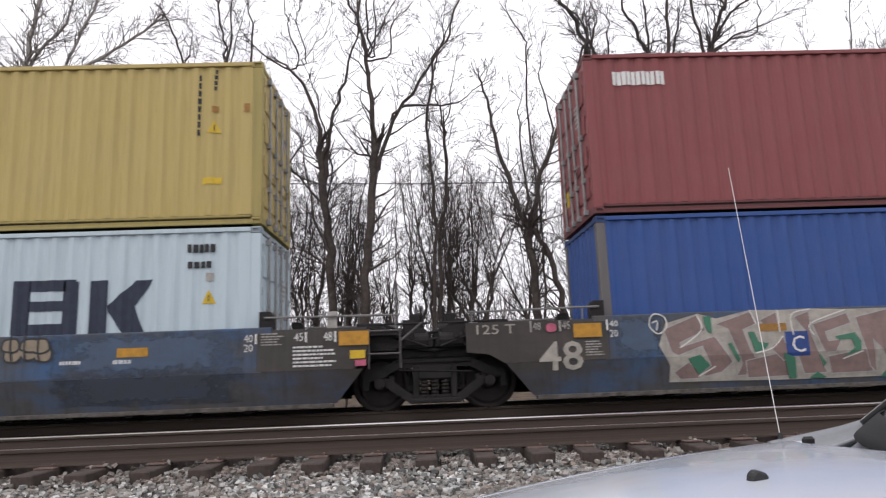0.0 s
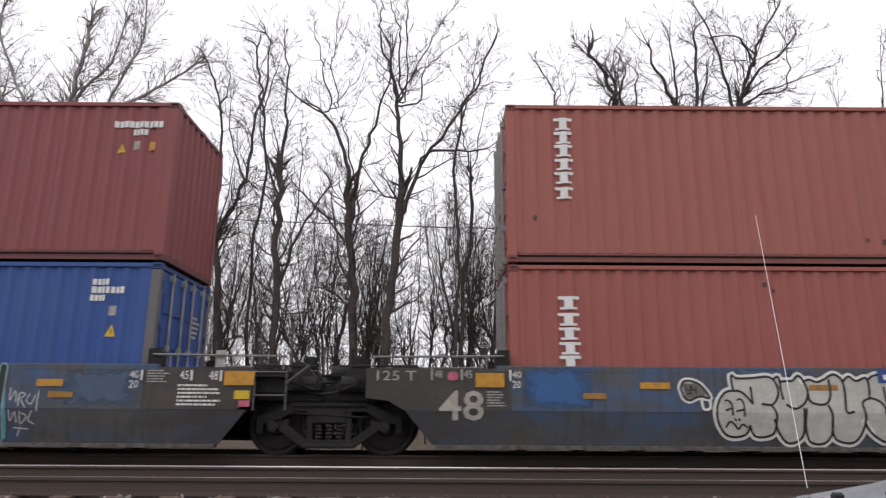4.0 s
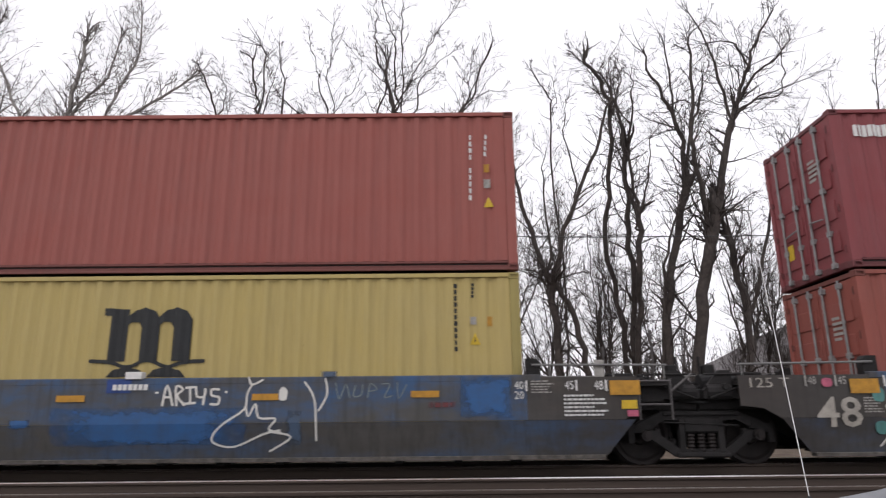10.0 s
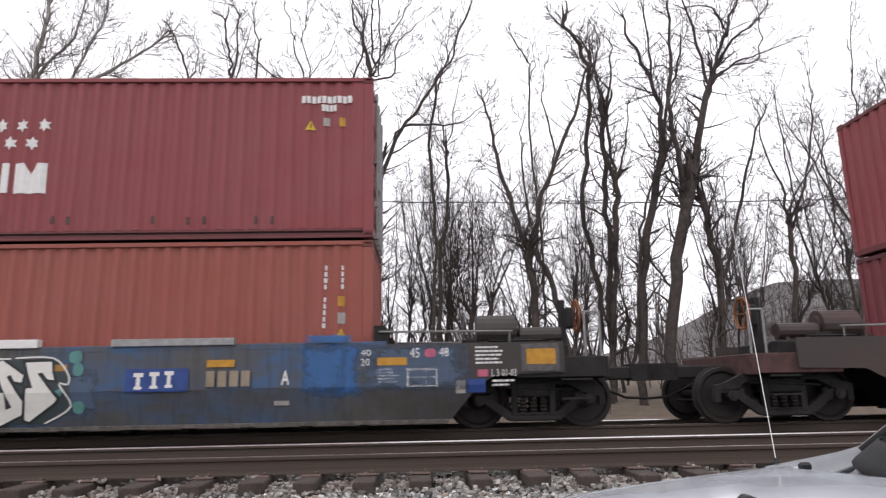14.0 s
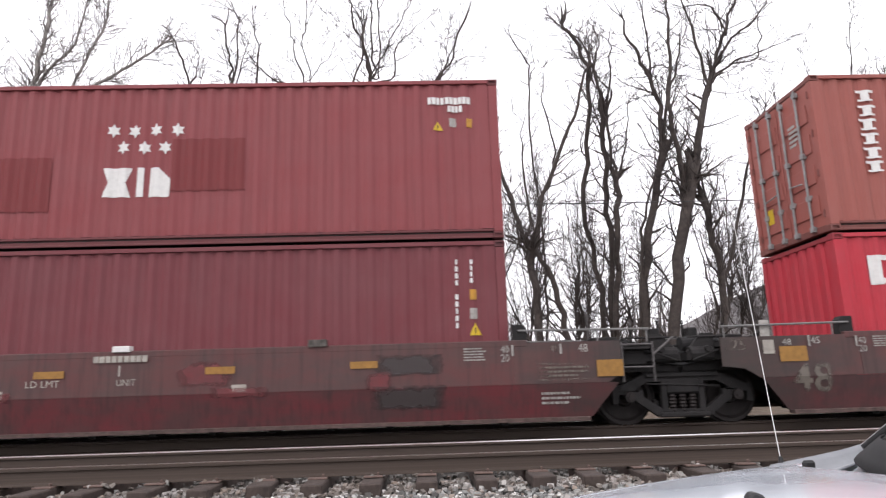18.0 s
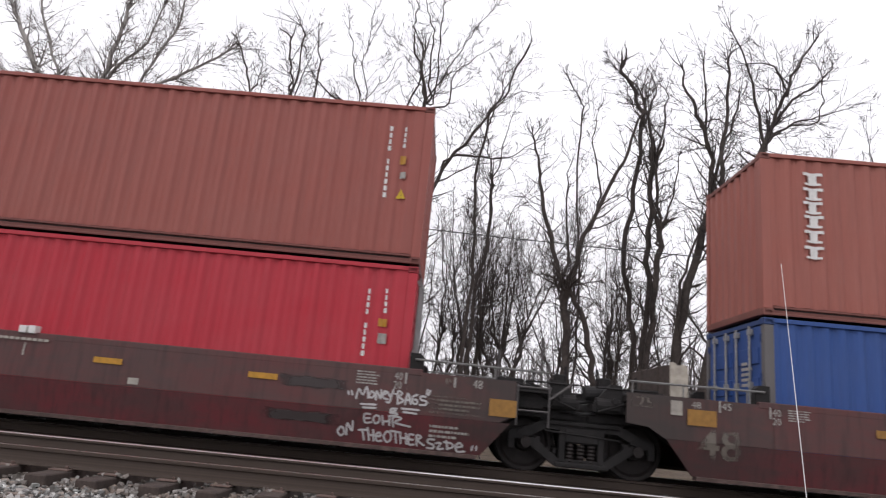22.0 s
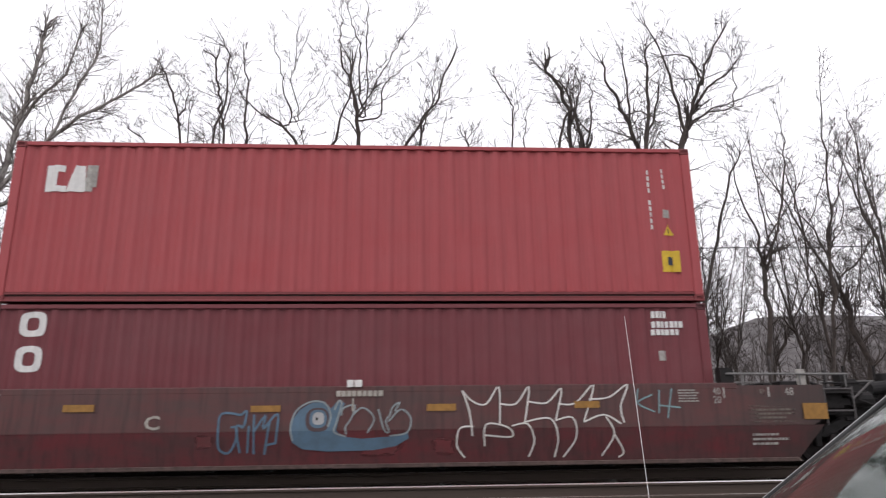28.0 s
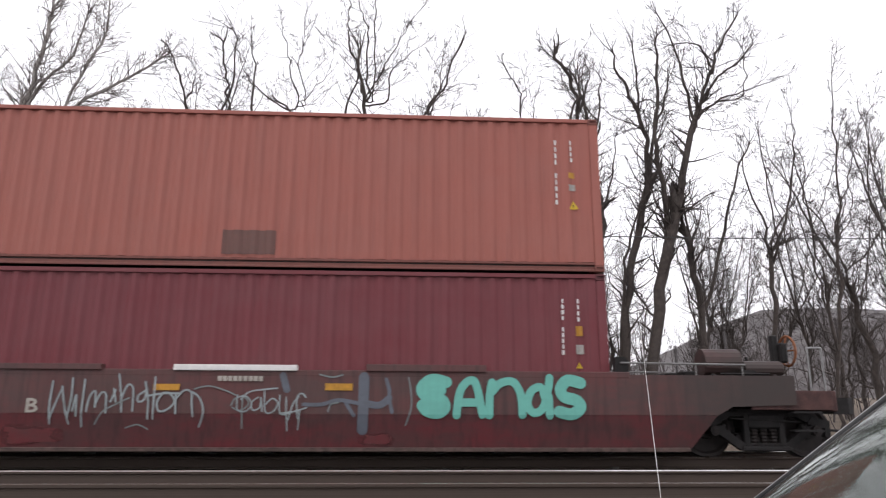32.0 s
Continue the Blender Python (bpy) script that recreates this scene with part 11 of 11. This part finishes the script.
# Each tree: kind, bark, seed, place, and its limbs (thickness at both ends, way-points sideways and up)
hero_tree("tall", "bark", 1, -2.20, 25.0, [
    (0.27, 0.200, [(0.00, 1.59), (0.16, 4.13), (0.33, 6.77), (0.59, 9.06)]),
    (0.14, 0.070, [(0.59, 9.06), (0.45, 11.19), (0.27, 13.15), (0.12, 14.91)]),
    (0.08, 0.020, [(0.36, 13.03), (-0.09, 14.85), (-0.44, 15.91), (-0.46, 16.86), (-0.58, 18.25)]),
    (0.10, 0.020, [(0.52, 13.28), (0.40, 15.24), (0.32, 16.31), (0.06, 17.27), (-0.19, 18.25)]),
    (0.07, 0.020, [(0.52, 13.28), (0.93, 14.05), (1.40, 14.97), (1.88, 16.03), (2.73, 17.25)]),
    (0.06, 0.020, [(0.70, 13.15), (0.71, 15.50), (0.75, 17.13), (0.66, 18.24)]),
    (0.12, 0.040, [(0.68, 8.36), (1.31, 10.23), (2.22, 11.66), (2.92, 12.64), (3.45, 13.76)]),
    (0.07, 0.015, [(1.65, 10.82), (2.89, 10.89), (4.03, 11.05), (5.02, 11.89)]),
    (0.05, 0.015, [(1.22, 12.95), (1.40, 14.18), (1.88, 14.70), (2.47, 15.23)])])
hero_tree("tall", "bark", 2, -3.25, 25.4, [
    (0.24, 0.200, [(0.00, 1.63), (-0.17, 4.64), (-0.33, 6.89), (-0.50, 8.74)]),
    (0.13, 0.050, [(-0.50, 8.74), (-0.71, 10.65), (-1.33, 12.24), (-2.28, 13.24)]),
    (0.11, 0.050, [(-0.35, 8.27), (0.02, 10.88), (0.50, 12.60), (1.01, 14.37)]),
    (0.07, 0.020, [(-1.46, 13.24), (-1.86, 14.69), (-2.04, 15.77), (-2.45, 17.14)]),
    (0.08, 0.020, [(-1.18, 13.37), (-1.53, 14.96), (-1.42, 15.76), (-1.28, 17.41)]),
    (0.05, 0.015, [(-1.24, 13.42), (-0.55, 14.28), (-0.18, 14.95), (-0.10, 15.75)]),
    (0.05, 0.015, [(-2.53, 13.25), (-3.28, 13.91), (-3.79, 14.57), (-4.23, 15.78)]),
    (0.08, 0.020, [(-0.20, 5.08), (-0.77, 6.44), (-1.14, 8.51), (-1.51, 10.17)])])
hero_tree("mid", "bark", 3, 0.70, 27.0, [
    (0.13, 0.090, [(0.00, 2.06), (0.18, 5.29), (0.51, 7.70), (0.52, 10.46)]),
    (0.07, 0.015, [(0.52, 10.46), (0.26, 12.02), (0.09, 13.33)]),
    (0.06, 0.015, [(0.52, 10.46), (0.90, 12.27), (1.13, 13.60)]),
    (0.06, 0.015, [(0.32, 6.49), (0.94, 7.70), (1.59, 9.69)])])
hero_tree("mid", "bark", 4, 4.47, 25.0, [
    (0.24, 0.200, [(0.00, 1.53), (-0.11, 3.69), (-0.22, 5.46)]),
    (0.14, 0.050, [(-0.22, 5.46), (-0.72, 7.50), (-1.24, 9.60), (-1.44, 11.02), (-1.76, 12.48)]),
    (0.13, 0.050, [(-0.10, 5.91), (0.41, 7.96), (1.26, 10.07), (2.01, 11.98), (2.42, 13.45)]),
    (0.08, 0.020, [(-0.32, 5.91), (-0.15, 7.96), (-0.33, 9.83), (-0.06, 11.50)]),
    (0.16, 0.120, [(1.07, 1.53), (0.81, 3.25), (0.32, 5.01), (-0.21, 5.91)]),
    (0.06, 0.020, [(0.76, 8.66), (0.92, 10.07), (0.52, 11.74), (0.67, 12.96)])])
hero_tree("mid", "bark", 5, 7.43, 26.0, [
    (0.18, 0.160, [(0.00, 1.56), (0.42, 4.26), (0.60, 7.05), (0.73, 8.97)]),
    (0.10, 0.030, [(0.73, 8.97), (0.55, 10.92), (0.20, 12.68), (-0.01, 14.46)]),
    (0.08, 0.020, [(0.71, 8.48), (1.34, 10.43), (1.70, 12.67)]),
    (0.10, 0.050, [(0.89, 1.57), (1.29, 4.95), (1.52, 7.05), (2.08, 8.96)])])
hero_tree("big", "bark_dark", 6, 9.54, 25.0, [
    (0.32, 0.300, [(0.00, 1.53), (0.54, 5.34), (0.91, 7.13), (1.38, 8.51)]),
    (0.21, 0.160, [(1.38, 8.51), (2.08, 10.90), (2.92, 13.41)]),
    (0.14, 0.050, [(2.92, 13.41), (3.51, 14.96), (3.96, 16.03), (4.97, 17.80)]),
    (0.10, 0.030, [(3.04, 13.66), (3.99, 14.96), (5.05, 15.75), (5.80, 16.83)]),
    (0.10, 0.030, [(2.64, 12.64), (2.34, 14.45), (2.11, 15.78), (1.27, 17.84)]),
    (0.16, 0.050, [(0.96, 7.59), (0.81, 9.70), (0.56, 11.66), (0.82, 14.20), (0.84, 16.06)]),
    (0.08, 0.030, [(3.67, 15.23), (3.30, 16.17), (2.87, 16.53), (2.01, 16.37)]),
    (0.08, 0.020, [(2.93, 13.15), (3.95, 13.78), (4.95, 14.16), (6.21, 14.68)]),
    (0.06, 0.020, [(4.79, 13.90), (5.09, 15.21), (5.05, 16.29)])])
hero_tree("big", "bark_dark", 7, 8.53, 25.6, [
    (0.24, 0.200, [(0.00, 1.56), (0.50, 5.46), (0.95, 7.76), (1.61, 9.92)]),
    (0.14, 0.050, [(1.61, 9.92), (1.57, 11.92), (1.13, 13.48), (0.53, 14.81), (0.26, 15.90)]),
    (0.11, 0.040, [(1.46, 9.68), (2.07, 12.18), (2.74, 13.99), (3.13, 15.32)]),
    (0.08, 0.030, [(1.41, 12.70), (1.35, 14.54), (1.29, 16.44)]),
    (0.06, 0.020, [(1.13, 13.48), (1.88, 13.73), (2.54, 13.20)])])
hero_tree("mid", "bark", 8, 7.64, 26.5, [
    (0.18, 0.140, [(0.00, 2.04), (0.22, 6.11), (0.27, 9.02), (0.35, 11.82)]),
    (0.10, 0.030, [(0.35, 11.82), (0.12, 13.95), (-0.40, 15.33), (-1.35, 16.18)]),
    (0.08, 0.030, [(0.36, 11.30), (0.79, 13.67), (0.78, 15.32)]),
    (0.06, 0.020, [(0.22, 13.68), (-0.59, 14.37), (-1.01, 15.61)])])
hero_tree("mid", "bark_dark", 9, 11.55, 25.2, [
    (0.21, 0.160, [(0.00, 1.52), (0.17, 4.92), (-0.00, 6.71), (-0.16, 7.63)]),
    (0.10, 0.040, [(0.27, 4.48), (1.05, 7.16), (1.70, 9.51), (2.54, 11.46)]),
    (0.08, 0.030, [(-0.00, 6.71), (-0.34, 8.57), (-0.66, 9.77)])])
hero_tree("slim", "bark", 10, 14.96, 26.0, [
    (0.16, 0.120, [(0.00, 1.41), (0.23, 5.03), (0.29, 6.91)]),
    (0.08, 0.020, [(0.29, 6.91), (0.02, 8.61), (-0.49, 10.35), (-0.56, 11.88)]),
    (0.08, 0.020, [(0.30, 6.67), (1.17, 9.10), (1.58, 11.36), (1.58, 13.17)]),
    (0.06, 0.020, [(0.23, 7.39), (1.56, 9.34), (2.46, 10.59)])])
hero_tree("slim", "bark", 11, 16.79, 25.0, [
    (0.11, 0.090, [(0.00, 1.35), (0.48, 4.83), (0.79, 7.58)]),
    (0.07, 0.020, [(0.79, 7.58), (1.13, 10.45), (1.25, 12.94), (1.41, 15.01)]),
    (0.05, 0.015, [(0.90, 8.28), (1.61, 10.20), (2.16, 11.93)]),
    (0.06, 0.015, [(1.52, 11.06), (2.50, 12.63), (3.42, 13.71)])])
hero_tree("mid", "bark", 12, -6.00, 24.5, [
    (0.19, 0.160, [(0.00, 1.70), (-0.31, 4.81), (-0.41, 7.21), (-0.38, 9.49)]),
    (0.11, 0.030, [(-0.38, 9.49), (-0.22, 11.39), (-0.23, 13.11), (-0.38, 14.88)]),
    (0.08, 0.020, [(-0.47, 8.80), (-1.04, 10.90), (-1.38, 12.84)]),
    (0.11, 0.040, [(-0.24, 4.38), (0.11, 6.32), (0.66, 7.89), (1.47, 9.27)]),
    (0.06, 0.020, [(0.11, 6.32), (0.42, 8.34), (0.48, 10.68)])])
hero_tree("mid", "bark", 13, -8.30, 25.0, [
    (0.18, 0.150, [(0.00, 1.73), (-0.30, 4.46), (-0.56, 7.11)]),
    (0.12, 0.040, [(-0.56, 7.11), (-0.02, 8.48), (0.48, 10.13), (0.50, 12.08), (0.92, 14.36), (0.67, 16.46)]),
    (0.08, 0.020, [(-0.56, 7.11), (-0.93, 8.94), (-1.54, 10.84), (-2.31, 12.05)]),
    (0.08, 0.020, [(0.38, 9.66), (-0.24, 11.34), (-0.50, 13.32)])])
hero_tree("mid", "bark", 14, -9.29, 24.0, [
    (0.13, 0.100, [(0.00, 1.96), (-0.63, 4.38), (-1.36, 6.69), (-2.08, 8.67)]),
    (0.06, 0.020, [(-2.08, 8.67), (-2.65, 10.02), (-2.99, 11.17)]),
    (0.06, 0.020, [(-1.36, 6.69), (-1.25, 8.67), (-1.75, 10.49)])])
hero_tree("mid", "bark", 15, -3.38, 26.0, [
    (0.14, 0.100, [(0.00, 1.76), (-0.18, 4.62), (-0.40, 7.17)]),
    (0.07, 0.020, [(-0.40, 7.17), (-1.36, 8.36), (-2.57, 9.57), (-3.07, 10.31)]),
    (0.07, 0.030, [(-0.35, 6.93), (-0.11, 8.85), (-0.53, 11.08), (-0.94, 12.62)])])
hero_tree("pale", "bark_pale", 16, -15.06, 25.5, [
    (0.40, 0.320, [(0.00, 0.06), (-0.84, 4.34), (-1.20, 6.64), (-1.49, 8.67)]),
    (0.22, 0.050, [(-1.49, 8.67), (-2.48, 11.25), (-4.05, 13.79), (-5.63, 16.17), (-6.29, 17.27)]),
    (0.23, 0.060, [(-1.44, 8.67), (-1.03, 10.71), (-0.87, 13.20), (-0.64, 15.95), (-0.60, 17.66)]),
    (0.13, 0.040, [(-1.20, 9.06), (-0.08, 9.64), (1.18, 10.49), (2.56, 10.79)]),
    (0.14, 0.040, [(-1.10, 9.94), (0.10, 11.69), (1.62, 13.24), (3.16, 14.29), (4.47, 15.34)])] + [
    (0.11, 0.040, [(-3.07, 12.25), (-4.47, 12.95), (-6.21, 13.91)]),
    (0.10, 0.030, [(-0.97, 12.14), (-0.13, 14.06), (0.76, 15.21), (1.14, 17.20)]),
    (0.08, 0.030, [(-1.73, 9.52), (-3.02, 9.93), (-4.75, 11.09)]),
    (0.10, 0.030, [(-2.24, 10.75), (-2.58, 13.35), (-3.63, 15.75), (-3.76, 17.44)]),
    (0.10, 0.030, [(0.55, 12.20), (1.66, 14.83), (2.21, 16.18), (2.22, 17.90)])])
hero_tree("mid", "bark", 17, -9.64, 27.0, [
    (0.11, 0.050, [(0.00, 10.96), (-0.28, 13.85), (-0.64, 15.02), (-1.14, 16.15)]),
    (0.06, 0.015, [(-0.20, 13.86), (0.02, 14.75), (0.09, 15.31)])])
hero_tree("mid", "bark", 18, -7.94, 28.0, [
    (0.11, 0.060, [(0.00, 11.09), (-0.33, 14.28), (-0.64, 15.87), (-0.83, 17.35)]),
    (0.06, 0.015, [(-0.25, 14.28), (0.07, 15.29), (0.47, 17.06)])])
hero_tree("mid", "bark", 19, 0.53, 26.0, [
    (0.11, 0.050, [(0.00, 10.43), (0.35, 13.40), (0.97, 14.48), (1.48, 16.00)]),
    (0.05, 0.015, [(0.53, 13.54), (0.85, 14.21), (0.72, 14.89)])])
hero_tree("slim", "bark", 20, 5.40, 30.0, [
    (0.08, 0.040, [(0.00, 11.97), (0.12, 15.41), (0.02, 16.49), (-0.39, 17.12)]),
    (0.05, 0.010, [(0.12, 15.41), (0.43, 16.19), (0.33, 17.12)])])
hero_tree("mid", "bark", 21, 7.32, 27.0, [
    (0.16, 0.100, [(0.00, 10.87), (0.31, 13.97), (-0.12, 15.51), (-0.70, 16.65)]),
    (0.06, 0.020, [(0.31, 13.97), (0.91, 15.52), (0.73, 16.66)])])
rng_w = random.Random(77)
for i in range(110):
    x, y = (rng_w.uniform(-32, 36), rng_w.uniform(26.5, 46)) if i < 50 else (rng_w.uniform(-34, -10), rng_w.uniform(26, 44)) if i < 104 else (rng_w.uniform(12, 34), rng_w.uniform(28, 46))
    k = rng_w.choice(["slim", "slim", "tall"])
    tree(rng_w.choice(KINDS[k]), x, y, "slender bare tree deeper in the wood", rng_w.uniform(0, 6.28), rng_w.uniform(0.50, 0.80) * (0.8 if k == "tall" else 1.0) * (y / 30))

for i in range(28):
    x, y = (-9.0 + 18.0 * (i + rng_w.random()) / 20 if i < 20 else -8.0 + (i - 20 + rng_w.random())), rng_w.uniform(27, 36)
    tree(rng_w.choice(KINDS["slim"]), x, y, "slender bare tree behind the wood's edge", rng_w.uniform(0, 6.28), rng_w.uniform(0.62, 0.86) * (y / 29))

for x, y, k in ((-10.5, 26.0, 0.78), (-12.4, 27.0, 0.74), (-18.5, 27.5, 0.72), (-20.5, 26.5, 0.8), (-17.0, 29.0, 0.9), (20.8, 28.5, 0.90), (24.3, 29.0, 1.0)):
    tree(KINDS["tall"][int(10 * y) % 3], x, y, "crooked bare tree with a wide twiggy crown", 2.1 * x, k)


for x, y, k in ((13.4, 28.6, 1.0), (17.6, 28.0, 1.05), (18.9, 27.2, 1.0), (22.2, 27.6, 1.1)):
    tree(KINDS["slim"][int(10 * x) % 4], x, y, "slim upright bare tree at the wood's edge", 1.7 * x, k)


def thicket():
    """Dense thin saplings and brush between the trees, and the far woods."""
    rng = random.Random(9)
    out = (Tubes(), Tubes())
    spec = dict(SPEC, sides=(4, 3, 3, 3), steps=(6, 4, 3, 2), thin=0.006, levels=3, kids=(6, 4, 0, 0, 0), low=0.2, ratio=(0.4, 0.5, 0.5, 0.5), spread=0.5)
    for i in range(290):
        x, y = (rng.uniform(-26, 30), rng.uniform(19.5, 40)) if i < 90 else (rng.uniform(-26, -9), rng.uniform(19.5, 38))
        h = rng.uniform(2.0, 6.5) if x < -9 else rng.uniform(1.6, 4.5)
        branch(out, rng, Vector((x, y, ground_height(x, y) - 0.1)), Vector((rng.gauss(0, 0.12), rng.gauss(0, 0.1), 1)).normalized(), h, rng.uniform(0.018, 0.05), 0, spec)
    v, f = out[0].v + out[1].v, list(out[0].f)
    n = len(out[0].v)
    f += [tuple(i + n for i in q) for q in out[1].f]
    out = (Tubes(), Tubes())
    for i in range(650):
        x, y = (rng.uniform(-30, -9.5), rng.uniform(19.5, 33)) if i < 620 else (rng.uniform(-9, 22), rng.uniform(20, 34))
        bough(out, rng, Vector((x, y, ground_height(x, y) - 0.1)), Vector((rng.gauss(0, 0.3), rng.gauss(0, 0.3), 1)), rng.uniform(1.6, 4.6) * (0.8 if x > -12 else 1.0), rng.uniform(0.012, 0.03), 1 if i % 3 else 0, 0.03, 0.009)
    n, w = len(v), len(v) + len(out[0].v)
    v, f = v + out[0].v + out[1].v, f + [tuple(i + n for i in q) for q in out[0].f] + [tuple(i + w for i in q) for q in out[1].f]
    tagged(new("undergrowth", raw("undergrowth", v, f, M["twig"])), "dense bare saplings and brush at the wood's edge", "undergrowth", kind="stuff")
    out = (Tubes(), Tubes())
    spec = dict(SPEC, sides=(4, 3, 3), steps=(5, 3, 2), thin=0.02, levels=2, kids=(7, 4, 0, 0, 0), low=0.35, ratio=(0.4, 0.5, 0.5, 0.5))
    for i in range(210):
        x, y = rng.uniform(-85, 95), rng.uniform(52, 115)
        branch(out, rng, Vector((x, y, ground_height(x, y) - 0.2)), Vector((rng.gauss(0, 0.08), 0, 1)).normalized(), rng.uniform(6, 11), rng.uniform(0.08, 0.16), 0, spec)
    v, f = out[0].v + out[1].v, list(out[0].f)
    n = len(out[0].v)
    f += [tuple(i + n for i in q) for q in out[1].f]
    tagged(new("far_woods", raw("far_woods", v, f, M["twig"])), "hazy bare woods in the distance", "woods", kind="stuff")


thicket()


def hillside():
    xs = [-400 + 20 * i for i in range(46)]
    verts, faces = [], []
    for x in xs:
        h = 9 + 8 * noise.noise((x * 0.012, 3.3, 0)) + 34 * max(0, min(1, (x - 85) / 65)) + 3 * noise.noise((x * 0.05, 1.1, 0))
        verts += [(x, 190, 2), (x, 230, 2 + 0.7 * h), (x, 290, 2 + h), (x, 420, 2)]
    for i in range(len(xs) - 1):
        for k in range(3):
            faces.append((4 * i + k, 4 * i + 4 + k, 4 * i + 5 + k, 4 * i + 1 + k))
    tagged(new("far_hill", raw("far_hill", verts, faces, M["far_hill"])), "low hazy wooded hill on the horizon", "hill", kind="structure")


hillside()


def build_cable():
    line = Tubes()
    line.tube([Vector((-60 + 4 * i, 16.0, 5.12 + 0.0018 * (-60 + 4 * i - 6) ** 2)) for i in range(31)], [0.014] * 31, 5)
    tagged(new("overhead_cable", raw("overhead_cable", line.v, line.f, M["cable"])), "thin black overhead cable strung along the wood", "cable")


build_cable()


def build_pole():
    p = tagged(new("utility_pole", None), "short dark creosoted pole beside the track", "pole")
    p.location = (-8.66, 15.0, -0.4)
    bm = bmesh.new()
    rod(bm, (0, 0, 0), (0, 0, 5.9), 0.14, 14, 0.118)
    part("shaft", bm, M["pole"], p)
    bm = bmesh.new()
    rod(bm, (0, 0, 5.9), (0, 0, 5.93), 0.123, 14)
    part("cap", bm, M["pole"], p)


build_pole()


def motions():
    for ob, (x, y, z) in MOVERS:
        walk(ob, [(0.0, pose(x, y, z)), (CLIP, pose(x - SPEED * CLIP, y, z))])
    for ob, x, dx in ROLLERS:
        t0, t1 = max(0.0, (x - 12.0) / SPEED), min(CLIP, (x + 12.0) / SPEED)
        if t1 <= 0 or t0 >= CLIP:
            continue
        rows, t = [], t0
        while t < t1:
            rows.append((t, pose(dx, 0, 0.457, 0, -math.degrees(SPEED * (t - t0) / 0.457), 0)))
            t += 0.1333333
        rows.append((t1, pose(dx, 0, 0.457, 0, -math.degrees(SPEED * (t1 - t0) / 0.457), 0)))
        if t0 > 0.05:
            rows.insert(0, (0.0, rows[0][1]))
        if t1 < CLIP - 0.05:
            rows.append((CLIP, rows[-1][1]))
        walk(ob, rows)


motions()
